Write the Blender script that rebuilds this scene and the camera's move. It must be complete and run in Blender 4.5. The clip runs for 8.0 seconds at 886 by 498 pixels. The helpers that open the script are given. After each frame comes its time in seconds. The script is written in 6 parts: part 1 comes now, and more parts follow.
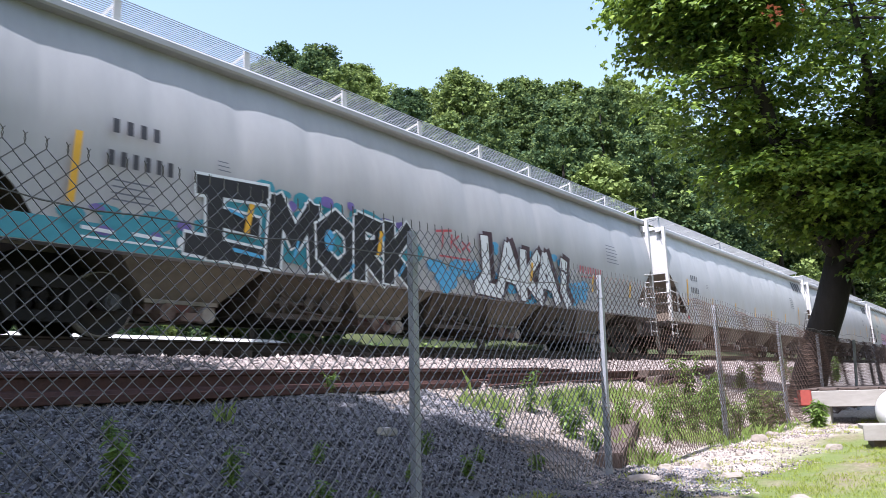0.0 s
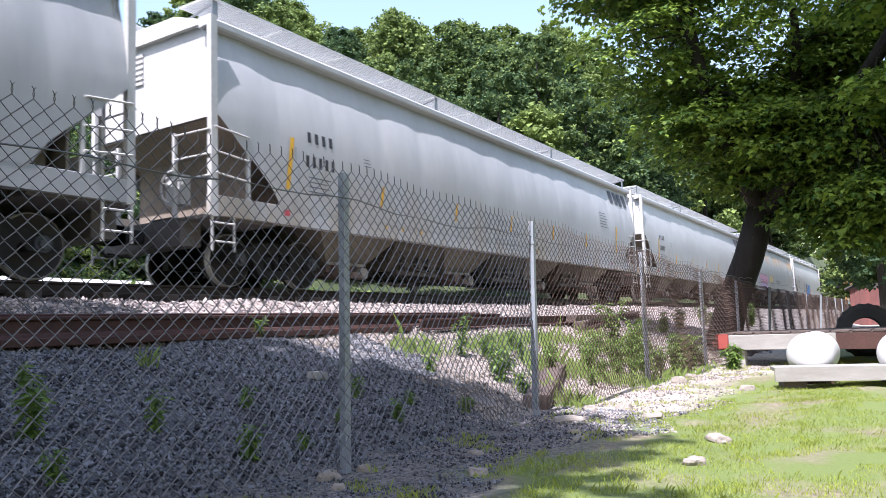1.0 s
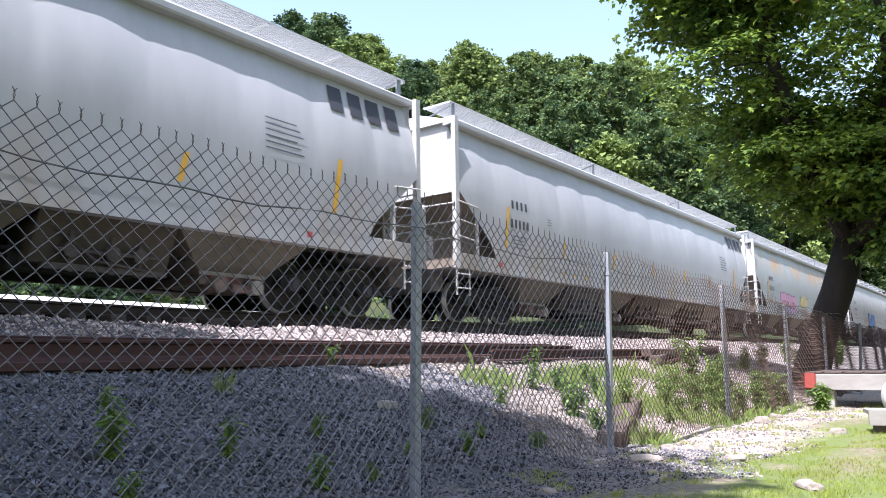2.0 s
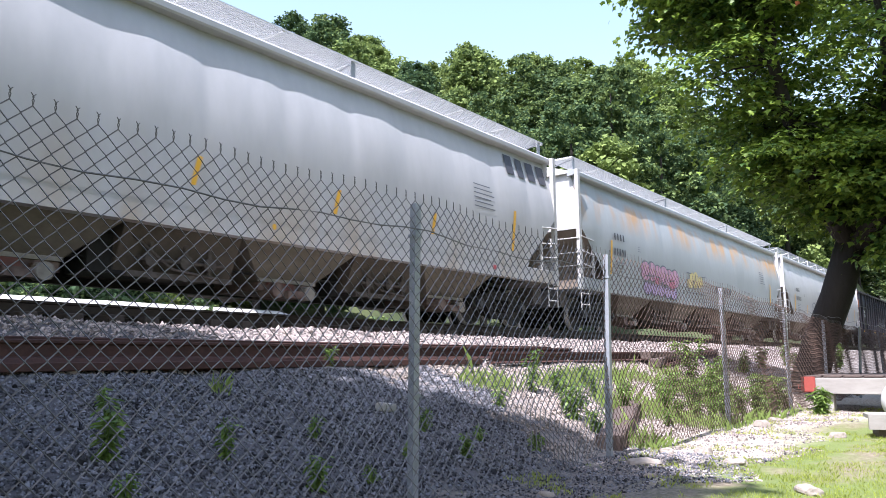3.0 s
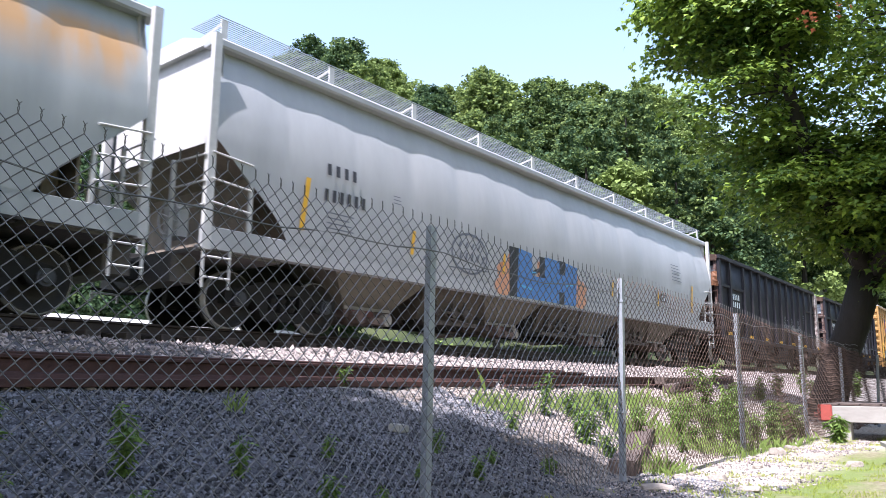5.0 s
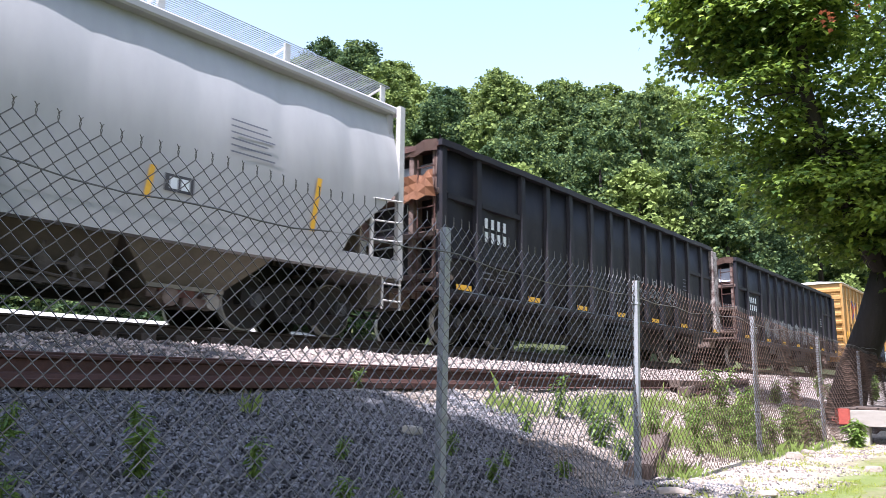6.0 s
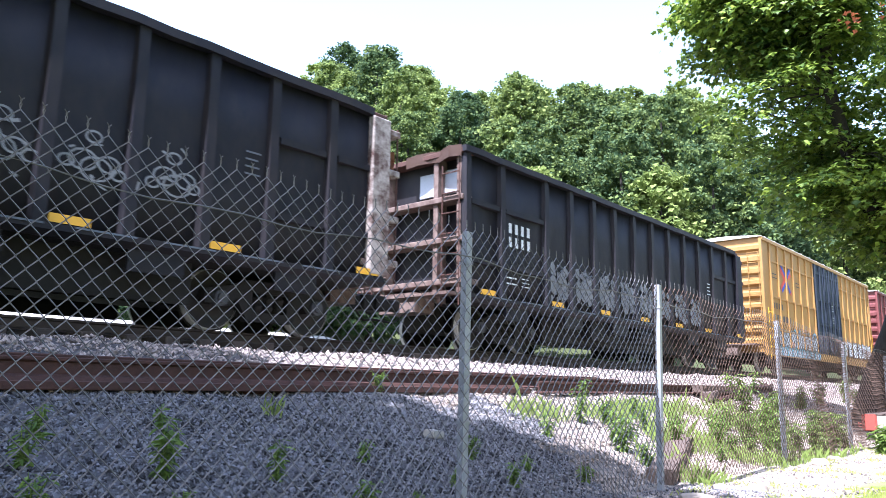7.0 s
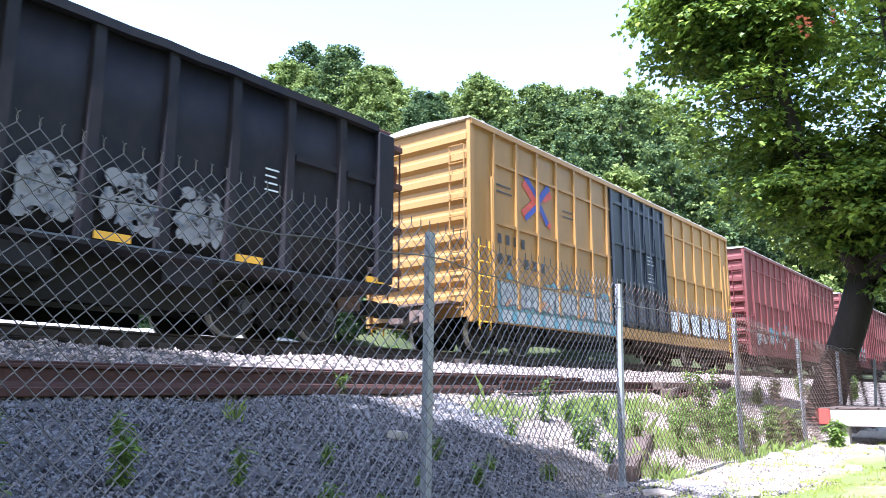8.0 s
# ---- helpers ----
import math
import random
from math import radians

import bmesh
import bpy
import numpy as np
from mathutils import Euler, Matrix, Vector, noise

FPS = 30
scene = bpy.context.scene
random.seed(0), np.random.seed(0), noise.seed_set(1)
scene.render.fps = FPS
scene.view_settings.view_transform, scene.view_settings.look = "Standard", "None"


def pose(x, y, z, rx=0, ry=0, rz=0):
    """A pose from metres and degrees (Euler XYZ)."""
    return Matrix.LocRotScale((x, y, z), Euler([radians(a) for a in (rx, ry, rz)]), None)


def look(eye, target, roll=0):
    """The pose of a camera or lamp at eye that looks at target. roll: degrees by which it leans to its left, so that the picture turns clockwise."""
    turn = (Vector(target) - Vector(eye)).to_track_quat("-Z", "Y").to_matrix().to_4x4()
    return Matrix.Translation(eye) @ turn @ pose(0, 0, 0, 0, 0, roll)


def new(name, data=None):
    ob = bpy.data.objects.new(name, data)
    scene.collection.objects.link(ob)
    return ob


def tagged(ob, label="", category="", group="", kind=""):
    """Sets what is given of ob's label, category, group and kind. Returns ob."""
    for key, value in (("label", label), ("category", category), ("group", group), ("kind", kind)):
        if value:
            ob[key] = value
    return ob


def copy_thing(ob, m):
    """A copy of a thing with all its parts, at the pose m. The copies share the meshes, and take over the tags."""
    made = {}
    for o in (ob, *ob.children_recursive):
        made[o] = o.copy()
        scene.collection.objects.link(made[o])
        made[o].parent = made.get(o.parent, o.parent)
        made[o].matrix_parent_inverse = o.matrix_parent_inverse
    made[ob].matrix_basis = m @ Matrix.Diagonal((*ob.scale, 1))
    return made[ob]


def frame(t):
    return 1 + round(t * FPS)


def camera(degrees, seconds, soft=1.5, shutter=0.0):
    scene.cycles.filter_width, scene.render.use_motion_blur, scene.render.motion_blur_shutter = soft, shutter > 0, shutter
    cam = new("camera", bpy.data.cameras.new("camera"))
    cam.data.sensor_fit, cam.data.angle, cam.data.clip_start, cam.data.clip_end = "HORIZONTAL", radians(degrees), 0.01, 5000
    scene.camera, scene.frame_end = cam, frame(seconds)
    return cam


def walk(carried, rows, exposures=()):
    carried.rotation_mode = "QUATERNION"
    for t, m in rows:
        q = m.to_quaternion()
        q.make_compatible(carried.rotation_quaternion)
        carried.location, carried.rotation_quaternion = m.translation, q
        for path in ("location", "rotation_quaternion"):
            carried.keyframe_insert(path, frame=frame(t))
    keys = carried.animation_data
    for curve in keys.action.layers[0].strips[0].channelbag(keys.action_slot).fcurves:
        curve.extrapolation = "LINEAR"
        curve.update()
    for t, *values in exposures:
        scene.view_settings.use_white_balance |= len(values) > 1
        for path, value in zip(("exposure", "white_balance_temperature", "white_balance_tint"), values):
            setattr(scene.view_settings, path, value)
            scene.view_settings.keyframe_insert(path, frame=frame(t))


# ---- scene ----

# the camera, held by hand at one spot beside the fence
EYE = 0.85
cam = camera(61.2, 8.0, soft=0.7, shutter=0.07)
PATH = [
    (0.0, pose(-0.065, -0.052, EYE - 0.004, 100.44, 2.19, -52.57)),
    (0.5, pose(-0.044, -0.048, EYE - 0.014, 98.97, 2.97, -56.33)),
    (1.0, pose(-0.008, -0.026, EYE - 0.005, 96.08, 2.15, -57.68)),
    (1.5, pose(-0.027, -0.025, EYE - 0.010, 99.17, 1.42, -54.02)),
    (2.0, pose(0.032, 0.017, EYE + 0.007, 98.46, 0.84, -52.39)),
    (3.5, pose(0.054, 0.027, EYE + 0.010, 98.85, 0.23, -52.36)),
    (4.0, pose(0.020, 0.002, EYE + 0.008, 101.48, 0.53, -51.73)),
    (5.5, pose(0.009, 0.010, EYE - 0.001, 99.92, -0.60, -51.35)),
    (6.0, pose(0.015, 0.018, EYE + 0.000, 100.44, -0.50, -50.54)),
    (6.5, pose(0.010, 0.008, EYE + 0.001, 100.68, -1.02, -51.41)),
    (7.0, pose(-0.003, 0.016, EYE - 0.001, 100.73, -0.70, -49.03)),
    (7.5, pose(0.007, 0.036, EYE + 0.007, 99.86, -0.66, -51.05)),
    (8.0, pose(0.001, 0.017, EYE + 0.002, 100.77, 0.12, -51.74)),
]
walk(cam, PATH, exposures=((0.0, 1.12, 5800, 22), (1.2, 1.23, 5800, 22), (5.5, 1.35, 5800, 22), (6.0, 1.42, 5900, 23), (6.6, 1.84, 5700, 24), (7.2, 1.95, 5550, 23), (8.0, 1.92, 5450, 22)))

# daylight: high sun along the track, clear summer sky
SUN_FROM = Vector((-0.47, -0.045, 0.88)).normalized()
world = bpy.data.worlds.new("summer_sky")
scene.world = world
world.use_nodes = True
sky = world.node_tree.nodes.new("ShaderNodeTexSky")
sky.sky_type = "NISHITA"
sky.sun_disc = False
sky.sun_elevation = math.asin(SUN_FROM.z)
sky.sun_rotation = math.atan2(SUN_FROM.x, SUN_FROM.y)
sky.air_density, sky.dust_density = 2.0, 2.5
world.node_tree.links.new(sky.outputs[0], world.node_tree.nodes["Background"].inputs[0])
world.node_tree.nodes["Background"].inputs[1].default_value = 0.13
sun = new("sun", bpy.data.lights.new("sun", "SUN"))
sun.data.energy, sun.data.angle, sun.data.color = 5.0, radians(0.6), (1.0, 0.96, 0.88)
sun.matrix_world = look(SUN_FROM * 60, (0, 0, 0))


# ---------------------------------------------------------------- materials
def paint(name, base, dark=None, rough=0.6, metal=0.0, big=1.2, fine=14.0, amount=0.5, bump=0.02, streak=0.0, stretch=(1, 1, 1), rand=0.0, island=0.0, spec=0.5):
    """A worn surface: base colour mottled into a second one at two scales, with fine relief."""
    m = bpy.data.materials.new(name)
    m.use_nodes = True
    nt = m.node_tree
    n, l = nt.nodes, nt.links
    b = n["Principled BSDF"]
    b.inputs["Roughness"].default_value, b.inputs["Metallic"].default_value = rough, metal
    b.inputs["Specular IOR Level"].default_value = spec
    dark = dark or tuple(c * 0.6 for c in base)
    co = n.new("ShaderNodeTexCoord")
    mp = n.new("ShaderNodeMapping")
    mp.inputs["Scale"].default_value = stretch
    l.new(co.outputs["Object"], mp.inputs[0])
    facs = []
    for sc, det in ((big, 5.0), (fine, 8.0)):
        t = n.new("ShaderNodeTexNoise")
        t.inputs["Scale"].default_value, t.inputs["Detail"].default_value = sc, det
        t.inputs["Roughness"].default_value = 0.62
        l.new(mp.outputs[0], t.inputs["Vector"])
        facs.append(t.outputs["Fac"])
    add = n.new("ShaderNodeMath")
    add.operation = "ADD"
    l.new(facs[0], add.inputs[0]), l.new(facs[1], add.inputs[1])
    fac = add.outputs[0]
    for much, kind in ((rand, "ShaderNodeObjectInfo"), (island, "ShaderNodeNewGeometry")):
        if not much:
            continue
        src = n.new(kind).outputs["Random" if kind == "ShaderNodeObjectInfo" else "Random Per Island"]
        ma = n.new("ShaderNodeMath")
        ma.operation = "MULTIPLY_ADD"
        ma.inputs[1].default_value, ma.inputs[2].default_value = much, -much / 2
        l.new(src, ma.inputs[0])
        ad = n.new("ShaderNodeMath")
        l.new(fac, ad.inputs[0]), l.new(ma.outputs[0], ad.inputs[1])
        fac = ad.outputs[0]
    rp = n.new("ShaderNodeMapRange")
    rp.inputs["From Min"].default_value, rp.inputs["From Max"].default_value = 1 - amount, 1 + amount
    l.new(fac, rp.inputs["Value"])
    mx = n.new("ShaderNodeMix")
    mx.data_type = "RGBA"
    mx.inputs["A"].default_value, mx.inputs["B"].default_value = (*dark, 1), (*base, 1)
    l.new(rp.outputs[0], mx.inputs["Factor"])
    l.new(mx.outputs["Result"], b.inputs["Base Color"])
    if bump:
        bp = n.new("ShaderNodeBump")
        bp.inputs["Distance"].default_value, bp.inputs["Strength"].default_value = bump, 0.6
        l.new(facs[1], bp.inputs["Height"])
        l.new(bp.outputs[0], b.inputs["Normal"])
    return m


def leafy(name, base, dark, trans=0.35, rough=0.45, rand=0.0, spec=0.3):
    """Leaves: two greens from leaf to leaf, light shining through them."""
    m = paint(name, base, dark, rough, big=0.35, fine=2.5, amount=0.45, bump=0, island=0.9, rand=rand, spec=spec)
    n, l = m.node_tree.nodes, m.node_tree.links
    b, out = n["Principled BSDF"], n["Material Output"]
    t = n.new("ShaderNodeBsdfTranslucent")
    col = b.inputs["Base Color"].links[0].from_socket
    l.new(col, t.inputs["Color"])
    mix = n.new("ShaderNodeMixShader")
    mix.inputs[0].default_value = trans
    l.new(b.outputs[0], mix.inputs[1]), l.new(t.outputs[0], mix.inputs[2])
    l.new(mix.outputs[0], out.inputs["Surface"])
    return m


GALV = paint("galvanised_steel", (0.38, 0.4, 0.43), (0.2, 0.22, 0.25), 0.5, 0.25, big=3, fine=40, bump=0.002)
HOPPER = paint("hopper_grey_paint", (0.385, 0.39, 0.4), (0.29, 0.295, 0.3), 0.42, big=0.5, fine=5, amount=0.6, bump=0.004, stretch=(1, 1, 0.25))
BLACKCAR = paint("gondola_black_paint", (0.0085, 0.0095, 0.0165), (0.022, 0.0195, 0.0215), 0.58, big=0.9, fine=6, amount=0.3, bump=0.008, spec=0.25, stretch=(1, 1, 0.5))
YELLOWCAR = paint("boxcar_yellow_paint", (0.36, 0.2, 0.05), (0.25, 0.14, 0.05), 0.5, big=0.6, fine=6, bump=0.004, stretch=(1, 1, 0.3))
REDCAR = paint("boxcar_red_paint", (0.165, 0.036, 0.036), (0.1, 0.03, 0.028), 0.6, big=0.6, fine=6, bump=0.004, stretch=(1, 1, 0.3))
RUST = paint("rusty_rail_steel", (0.1, 0.042, 0.031), (0.034, 0.019, 0.017), 0.8, 0.15, big=2, fine=22, bump=0.01)
BARK = paint("maple_bark", (0.03, 0.025, 0.021), (0.012, 0.01, 0.008), 0.9, big=2, fine=12, bump=0.05, stretch=(1, 1, 0.3))
LEAF = leafy("maple_leaf", (0.26, 0.36, 0.048), (0.05, 0.11, 0.022), 0.34, 0.5)
HILL_LEAF = leafy("woodland_leaf", (0.215, 0.28, 0.085), (0.057, 0.1, 0.048), rough=0.7, rand=1.25, spec=0.1)


def part(name, bm, material, parent=None, label="", smooth=False):
    """Links a bmesh as one mesh object under a thing or part."""
    me = bpy.data.meshes.new(name)
    bm.to_mesh(me)
    bm.free()
    me.materials.append(material)
    if smooth:
        for p in me.polygons:
            p.use_smooth = True
    ob = new(name, me)
    ob.parent = parent
    if label:
        ob["label"] = label
    return ob


def box(bm, x0, x1, y0, y1, z0, z1):
    v = [bm.verts.new(p) for p in ((x0, y0, z0), (x1, y0, z0), (x1, y1, z0), (x0, y1, z0), (x0, y0, z1), (x1, y0, z1), (x1, y1, z1), (x0, y1, z1))]
    for f in ((0, 3, 2, 1), (4, 5, 6, 7), (0, 1, 5, 4), (1, 2, 6, 5), (2, 3, 7, 6), (3, 0, 4, 7)):
        bm.faces.new([v[i] for i in f])
    return v


def arrays(name, verts, faces, material, parent=None, label="", smooth=False):
    """A mesh object from equal-sided faces held in number arrays."""
    me = bpy.data.meshes.new(name)
    k, n = faces.shape[1], len(faces)
    me.vertices.add(len(verts)), me.loops.add(n * k), me.polygons.add(n)
    me.vertices.foreach_set("co", np.asarray(verts, np.float32).ravel())
    me.loops.foreach_set("vertex_index", np.asarray(faces, np.int32).ravel())
    me.polygons.foreach_set("loop_start", np.arange(0, n * k, k, dtype=np.int32))
    me.polygons.foreach_set("use_smooth", np.full(n, smooth))
    me.update(calc_edges=True)
    me.materials.append(material)
    ob = new(name, me)
    ob.parent = parent
    if label:
        ob["label"] = label
    return ob


def tube(bm, pts, r, sides=6):
    """A round bar through points."""
    rings = []
    for i, p in enumerate(pts):
        d = (Vector(pts[min(i + 1, len(pts) - 1)]) - Vector(pts[max(i - 1, 0)])).normalized()
        a = d.orthogonal().normalized()
        b = d.cross(a)
        rr = r[i] if isinstance(r, (list, tuple)) else r
        rings.append([bm.verts.new(Vector(p) + (a * math.cos(q) + b * math.sin(q)) * rr) for q in (2 * math.pi * j / sides for j in range(sides))])
    for g, h in zip(rings, rings[1:]):
        q = min(range(sides), key=lambda o: (g[0].co - h[o].co).length)
        for j in range(sides):
            bm.faces.new((g[j], g[(j + 1) % sides], h[(q + j + 1) % sides], h[(q + j) % sides]))
    bm.faces.new(rings[0][::-1]), bm.faces.new(rings[-1])


def prism(bm, outline, x0, x1):
    """An outline in y, z drawn out along x."""
    a = [bm.verts.new((x0, y, z)) for y, z in outline]
    b = [bm.verts.new((x1, y, z)) for y, z in outline]
    for i in range(len(a)):
        j = (i + 1) % len(a)
        bm.faces.new((a[i], a[j], b[j], b[i]))
    bm.faces.new(a[::-1]), bm.faces.new(b)


# ---------------------------------------------------------------- ground
def fbm(x, y, s, seed=0.0):
    return noise.fractal(Vector((x * s + seed, y * s - seed, seed)), 1.0, 2.0, 4)


RIDGE_AZ = np.array([-40, 0, 10, 18, 20, 22, 24, 26, 27.4, 31, 33.5, 36, 37.6, 39, 41, 42.2, 43.5, 46, 47.2, 48.7, 50.4, 52, 55, 60, 66, 110, 140])
RIDGE_H = np.array([4, 15, 20, 29, 33, 36, 38, 38, 39, 38.5, 39, 38, 37, 38.5, 39.5, 42, 45.5, 47.5, 45.5, 47, 45, 42, 34, 24, 17, 6, 0])


def hill_z(x, y):
    """The wooded valley side beyond the track."""
    r, az = math.hypot(x, y), math.degrees(math.atan2(y, x))
    h = float(np.interp(az, RIDGE_AZ, RIDGE_H)) if y > 14 else 0.0
    u = min(max((r - 42) / 88, 0), 1)
    return h * (u * u * (3 - 2 * u)) * min(1.0, max(0.0, (y - 14) / 10))


def ground_z(x, y):
    if y < 3.2:
        z = 0.0
    elif y < 8.2:
        z = (y - 3.2) * 0.265
    elif y < 13.2:
        z = 1.335
    else:
        z = max(0.9, 1.335 - (y - 13.2) * 0.3)
    near = abs(x) < 60 and y < 9
    return z + (0.05 * fbm(x, y, 0.7) + 0.012 * fbm(x, y, 4) if near else 0) + hill_z(x, y) + (0.0 if y < 30 else 0.8 * fbm(x, y, 0.05))


def ground_material():
    """Lawn, bare dirt strip, gravel bank and far meadow, shading into one another along ragged edges."""
    m = paint("ground_soil_and_gravel", (0.11, 0.105, 0.108), (0.036, 0.035, 0.04), 0.95, big=1.5, fine=24, amount=0.4, bump=0.04)
    n, l = m.node_tree.nodes, m.node_tree.links
    b = n["Principled BSDF"]
    gravel = b.inputs["Base Color"].links[0].from_socket
    geo = n.new("ShaderNodeNewGeometry")
    sep = n.new("ShaderNodeSeparateXYZ")
    l.new(geo.outputs["Position"], sep.inputs[0])

    def speck(scale, detail=6.0):
        t = n.new("ShaderNodeTexNoise")
        t.inputs["Scale"].default_value, t.inputs["Detail"].default_value = scale, detail
        l.new(geo.outputs["Position"], t.inputs["Vector"])
        return t.outputs["Fac"]

    def ramp(value, lo, hi):
        r = n.new("ShaderNodeMapRange")
        r.inputs["From Min"].default_value, r.inputs["From Max"].default_value = lo, hi
        l.new(value, r.inputs["Value"])
        return r.outputs[0]

    def mix(fac, a, c):
        x = n.new("ShaderNodeMix")
        x.data_type = "RGBA"
        l.new(fac, x.inputs["Factor"])
        for sock, col in ((x.inputs["A"], a), (x.inputs["B"], c)):
            if isinstance(col, tuple):
                sock.default_value = (*col, 1)
            else:
                l.new(col, sock)
        return x.outputs["Result"]

    edge = n.new("ShaderNodeMath")
    edge.operation = "MULTIPLY_ADD"
    edge.inputs[1].default_value = 2.4
    l.new(speck(0.7), edge.inputs[0]), l.new(sep.outputs["Y"], edge.inputs[2])
    # tree shade put into colour: gravel and dirt dark at low x, sunlit-pale beyond
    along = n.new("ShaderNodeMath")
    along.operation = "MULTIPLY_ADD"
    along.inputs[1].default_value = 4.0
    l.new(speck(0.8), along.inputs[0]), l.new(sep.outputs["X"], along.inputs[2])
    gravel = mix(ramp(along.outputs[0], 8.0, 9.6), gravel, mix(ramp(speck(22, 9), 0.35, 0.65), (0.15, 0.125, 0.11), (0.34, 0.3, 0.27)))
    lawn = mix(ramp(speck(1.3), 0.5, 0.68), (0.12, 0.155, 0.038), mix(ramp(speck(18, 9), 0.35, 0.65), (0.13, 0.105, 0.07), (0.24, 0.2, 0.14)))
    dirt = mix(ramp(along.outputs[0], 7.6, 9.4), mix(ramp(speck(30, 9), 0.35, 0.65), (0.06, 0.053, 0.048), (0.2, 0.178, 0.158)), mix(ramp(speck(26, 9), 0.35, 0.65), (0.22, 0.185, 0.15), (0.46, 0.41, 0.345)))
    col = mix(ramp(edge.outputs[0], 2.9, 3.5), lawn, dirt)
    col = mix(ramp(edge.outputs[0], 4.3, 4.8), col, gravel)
    far = mix(ramp(speck(0.15), 0.4, 0.6), (0.03, 0.045, 0.014), (0.06, 0.075, 0.025))
    col = mix(ramp(sep.outputs["Y"], 13.0, 14.0), col, far)
    l.new(col, b.inputs["Base Color"])
    return m


def make_ground():
    xs = sorted({*np.arange(-4, 26, 0.25).round(3), *np.arange(26, 60, 1.0), *np.arange(60, 260, 8.0), *np.arange(-260, -4, 8.0), -900.0, -500.0, 500.0, 1500.0})
    ys = sorted({*np.arange(-6, 15, 0.25).round(3), *np.arange(15, 60, 3.0), *np.arange(60, 260, 8.0), *np.arange(-120, -6, 6.0), -900.0, -300.0, 500.0, 1500.0})
    bm = bmesh.new()
    g = [[bm.verts.new((x, y, ground_z(x, y))) for y in ys] for x in xs]
    for i in range(len(xs) - 1):
        for j in range(len(ys) - 1):
            f = bm.faces.new((g[i][j], g[i + 1][j], g[i + 1][j + 1], g[i][j + 1]))
            f.smooth = True
    ob = part("ground", bm, ground_material())
    tagged(ob, "grey gravel bank, pale dirt strip and patchy lawn", "ground", kind="structure")


make_ground()

STONE = paint("ballast_stone", (0.44, 0.375, 0.345), (0.085, 0.072, 0.072), 0.85, big=0.6, fine=18, amount=0.55, bump=0.01, island=1.3)


# bank stone with the tree's shade painted into its colour
SHADE_STONE = paint("shade_dark_stone", (0.19, 0.193, 0.215), (0.013, 0.013, 0.017), 0.85, big=0.6, fine=18, amount=0.55, bump=0.01, island=1.4)


# pale twin of the bank stone, coloured as if in sun
LIT_STONE = paint("sunlit_tan_stone", (0.36, 0.305, 0.26), (0.09, 0.075, 0.064), 0.88, big=0.6, fine=18, amount=0.55, bump=0.01, island=1.3)


def stones(name, label, count, area, size, seed, flat=0.7, keep=None, material=STONE):
    """Loose broken stones bedded in the ground."""
    rng = np.random.default_rng(seed)
    x = rng.uniform(area[0], area[1], count * 3)
    if area[1] - area[0] > 12:
        x = area[0] + (area[1] - area[0]) * rng.uniform(0, 1, count * 3) ** 1.5
    y = rng.uniform(area[2], area[3], count * 3)
    if keep:
        ok = np.array([keep(a, b) for a, b in zip(x, y)])
        x, y = x[ok], y[ok]
    x, y = x[:count], y[:count]
    n = len(x)
    z = np.array([ground_z(a, b) for a, b in zip(x, y)])
    r = size * rng.lognormal(0, 0.3, n)
    base = np.array([(1, 0, 0), (0, 1, 0), (-1, 0, 0), (0, -1, 0), (0.2, 0.1, 1), (0, 0, -1)], float)
    tri = np.array([(0, 1, 4), (1, 2, 4), (2, 3, 4), (3, 0, 4), (1, 0, 5), (2, 1, 5), (3, 2, 5), (0, 3, 5)])
    v = base[None] * rng.uniform(0.55, 1.25, (n, 6, 3)) * np.stack([r, r * rng.uniform(0.6, 1, n), r * flat], 1)[:, None]
    a, tilt = rng.uniform(0, 6.28, n), rng.normal(0, 1.2, n)
    ct, st = np.cos(tilt)[:, None], np.sin(tilt)[:, None]
    vx, vz = v[..., 0] * ct + v[..., 2] * st, -v[..., 0] * st + v[..., 2] * ct
    c, s = np.cos(a)[:, None], np.sin(a)[:, None]
    out = np.stack([vx * c - v[..., 1] * s + x[:, None], vx * s + v[..., 1] * c + y[:, None], vz + z[:, None] + r[:, None] * 0.2], -1)
    faces = (tri[None] + 6 * np.arange(n)[:, None, None]).reshape(-1, 3)
    return tagged(arrays(name, out.reshape(-1, 3), faces, material), label, "gravel", kind="stuff")


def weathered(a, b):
    """Where bank stone is painted dark for tree shade; a sunlit-pale copy follows further along."""
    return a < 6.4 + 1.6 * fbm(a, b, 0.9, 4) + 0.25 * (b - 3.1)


stones("bank_gravel", "grey broken stone covering the bank, darkened as tree shade", 56000, (0.3, 10, 3.1, 6.9), 0.0155, 11, keep=weathered, material=SHADE_STONE)
stones("bank_gravel", "broken stone on the bank, coloured pale as sunlit", 34000, (5.0, 22, 3.1, 6.9), 0.0155, 15, keep=lambda a, b: not weathered(a, b), material=LIT_STONE)
stones("track_ballast", "pale coarse ballast stone beside the rails", 36000, (0.0, 40, 6.2, 9.2), 0.026, 12)
# the dirt strip gets the same painted split: shade-dark stones, then pale ones
stones("dirt_gravel", "small stones on the bare dirt strip, darkened as tree shade", 12000, (2.0, 9, 1.3, 3.2), 0.0095, 13, material=SHADE_STONE, keep=lambda a, b: b > 2.0 + 0.5 * fbm(a, b, 0.8, 6) and a < 7.2)
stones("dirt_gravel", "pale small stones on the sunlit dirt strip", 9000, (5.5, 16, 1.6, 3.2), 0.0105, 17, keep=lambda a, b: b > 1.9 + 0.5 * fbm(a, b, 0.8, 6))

GRASS_BLADE = leafy("grass_blade", (0.4, 0.46, 0.085), (0.22, 0.27, 0.055), 0.3, 0.6)


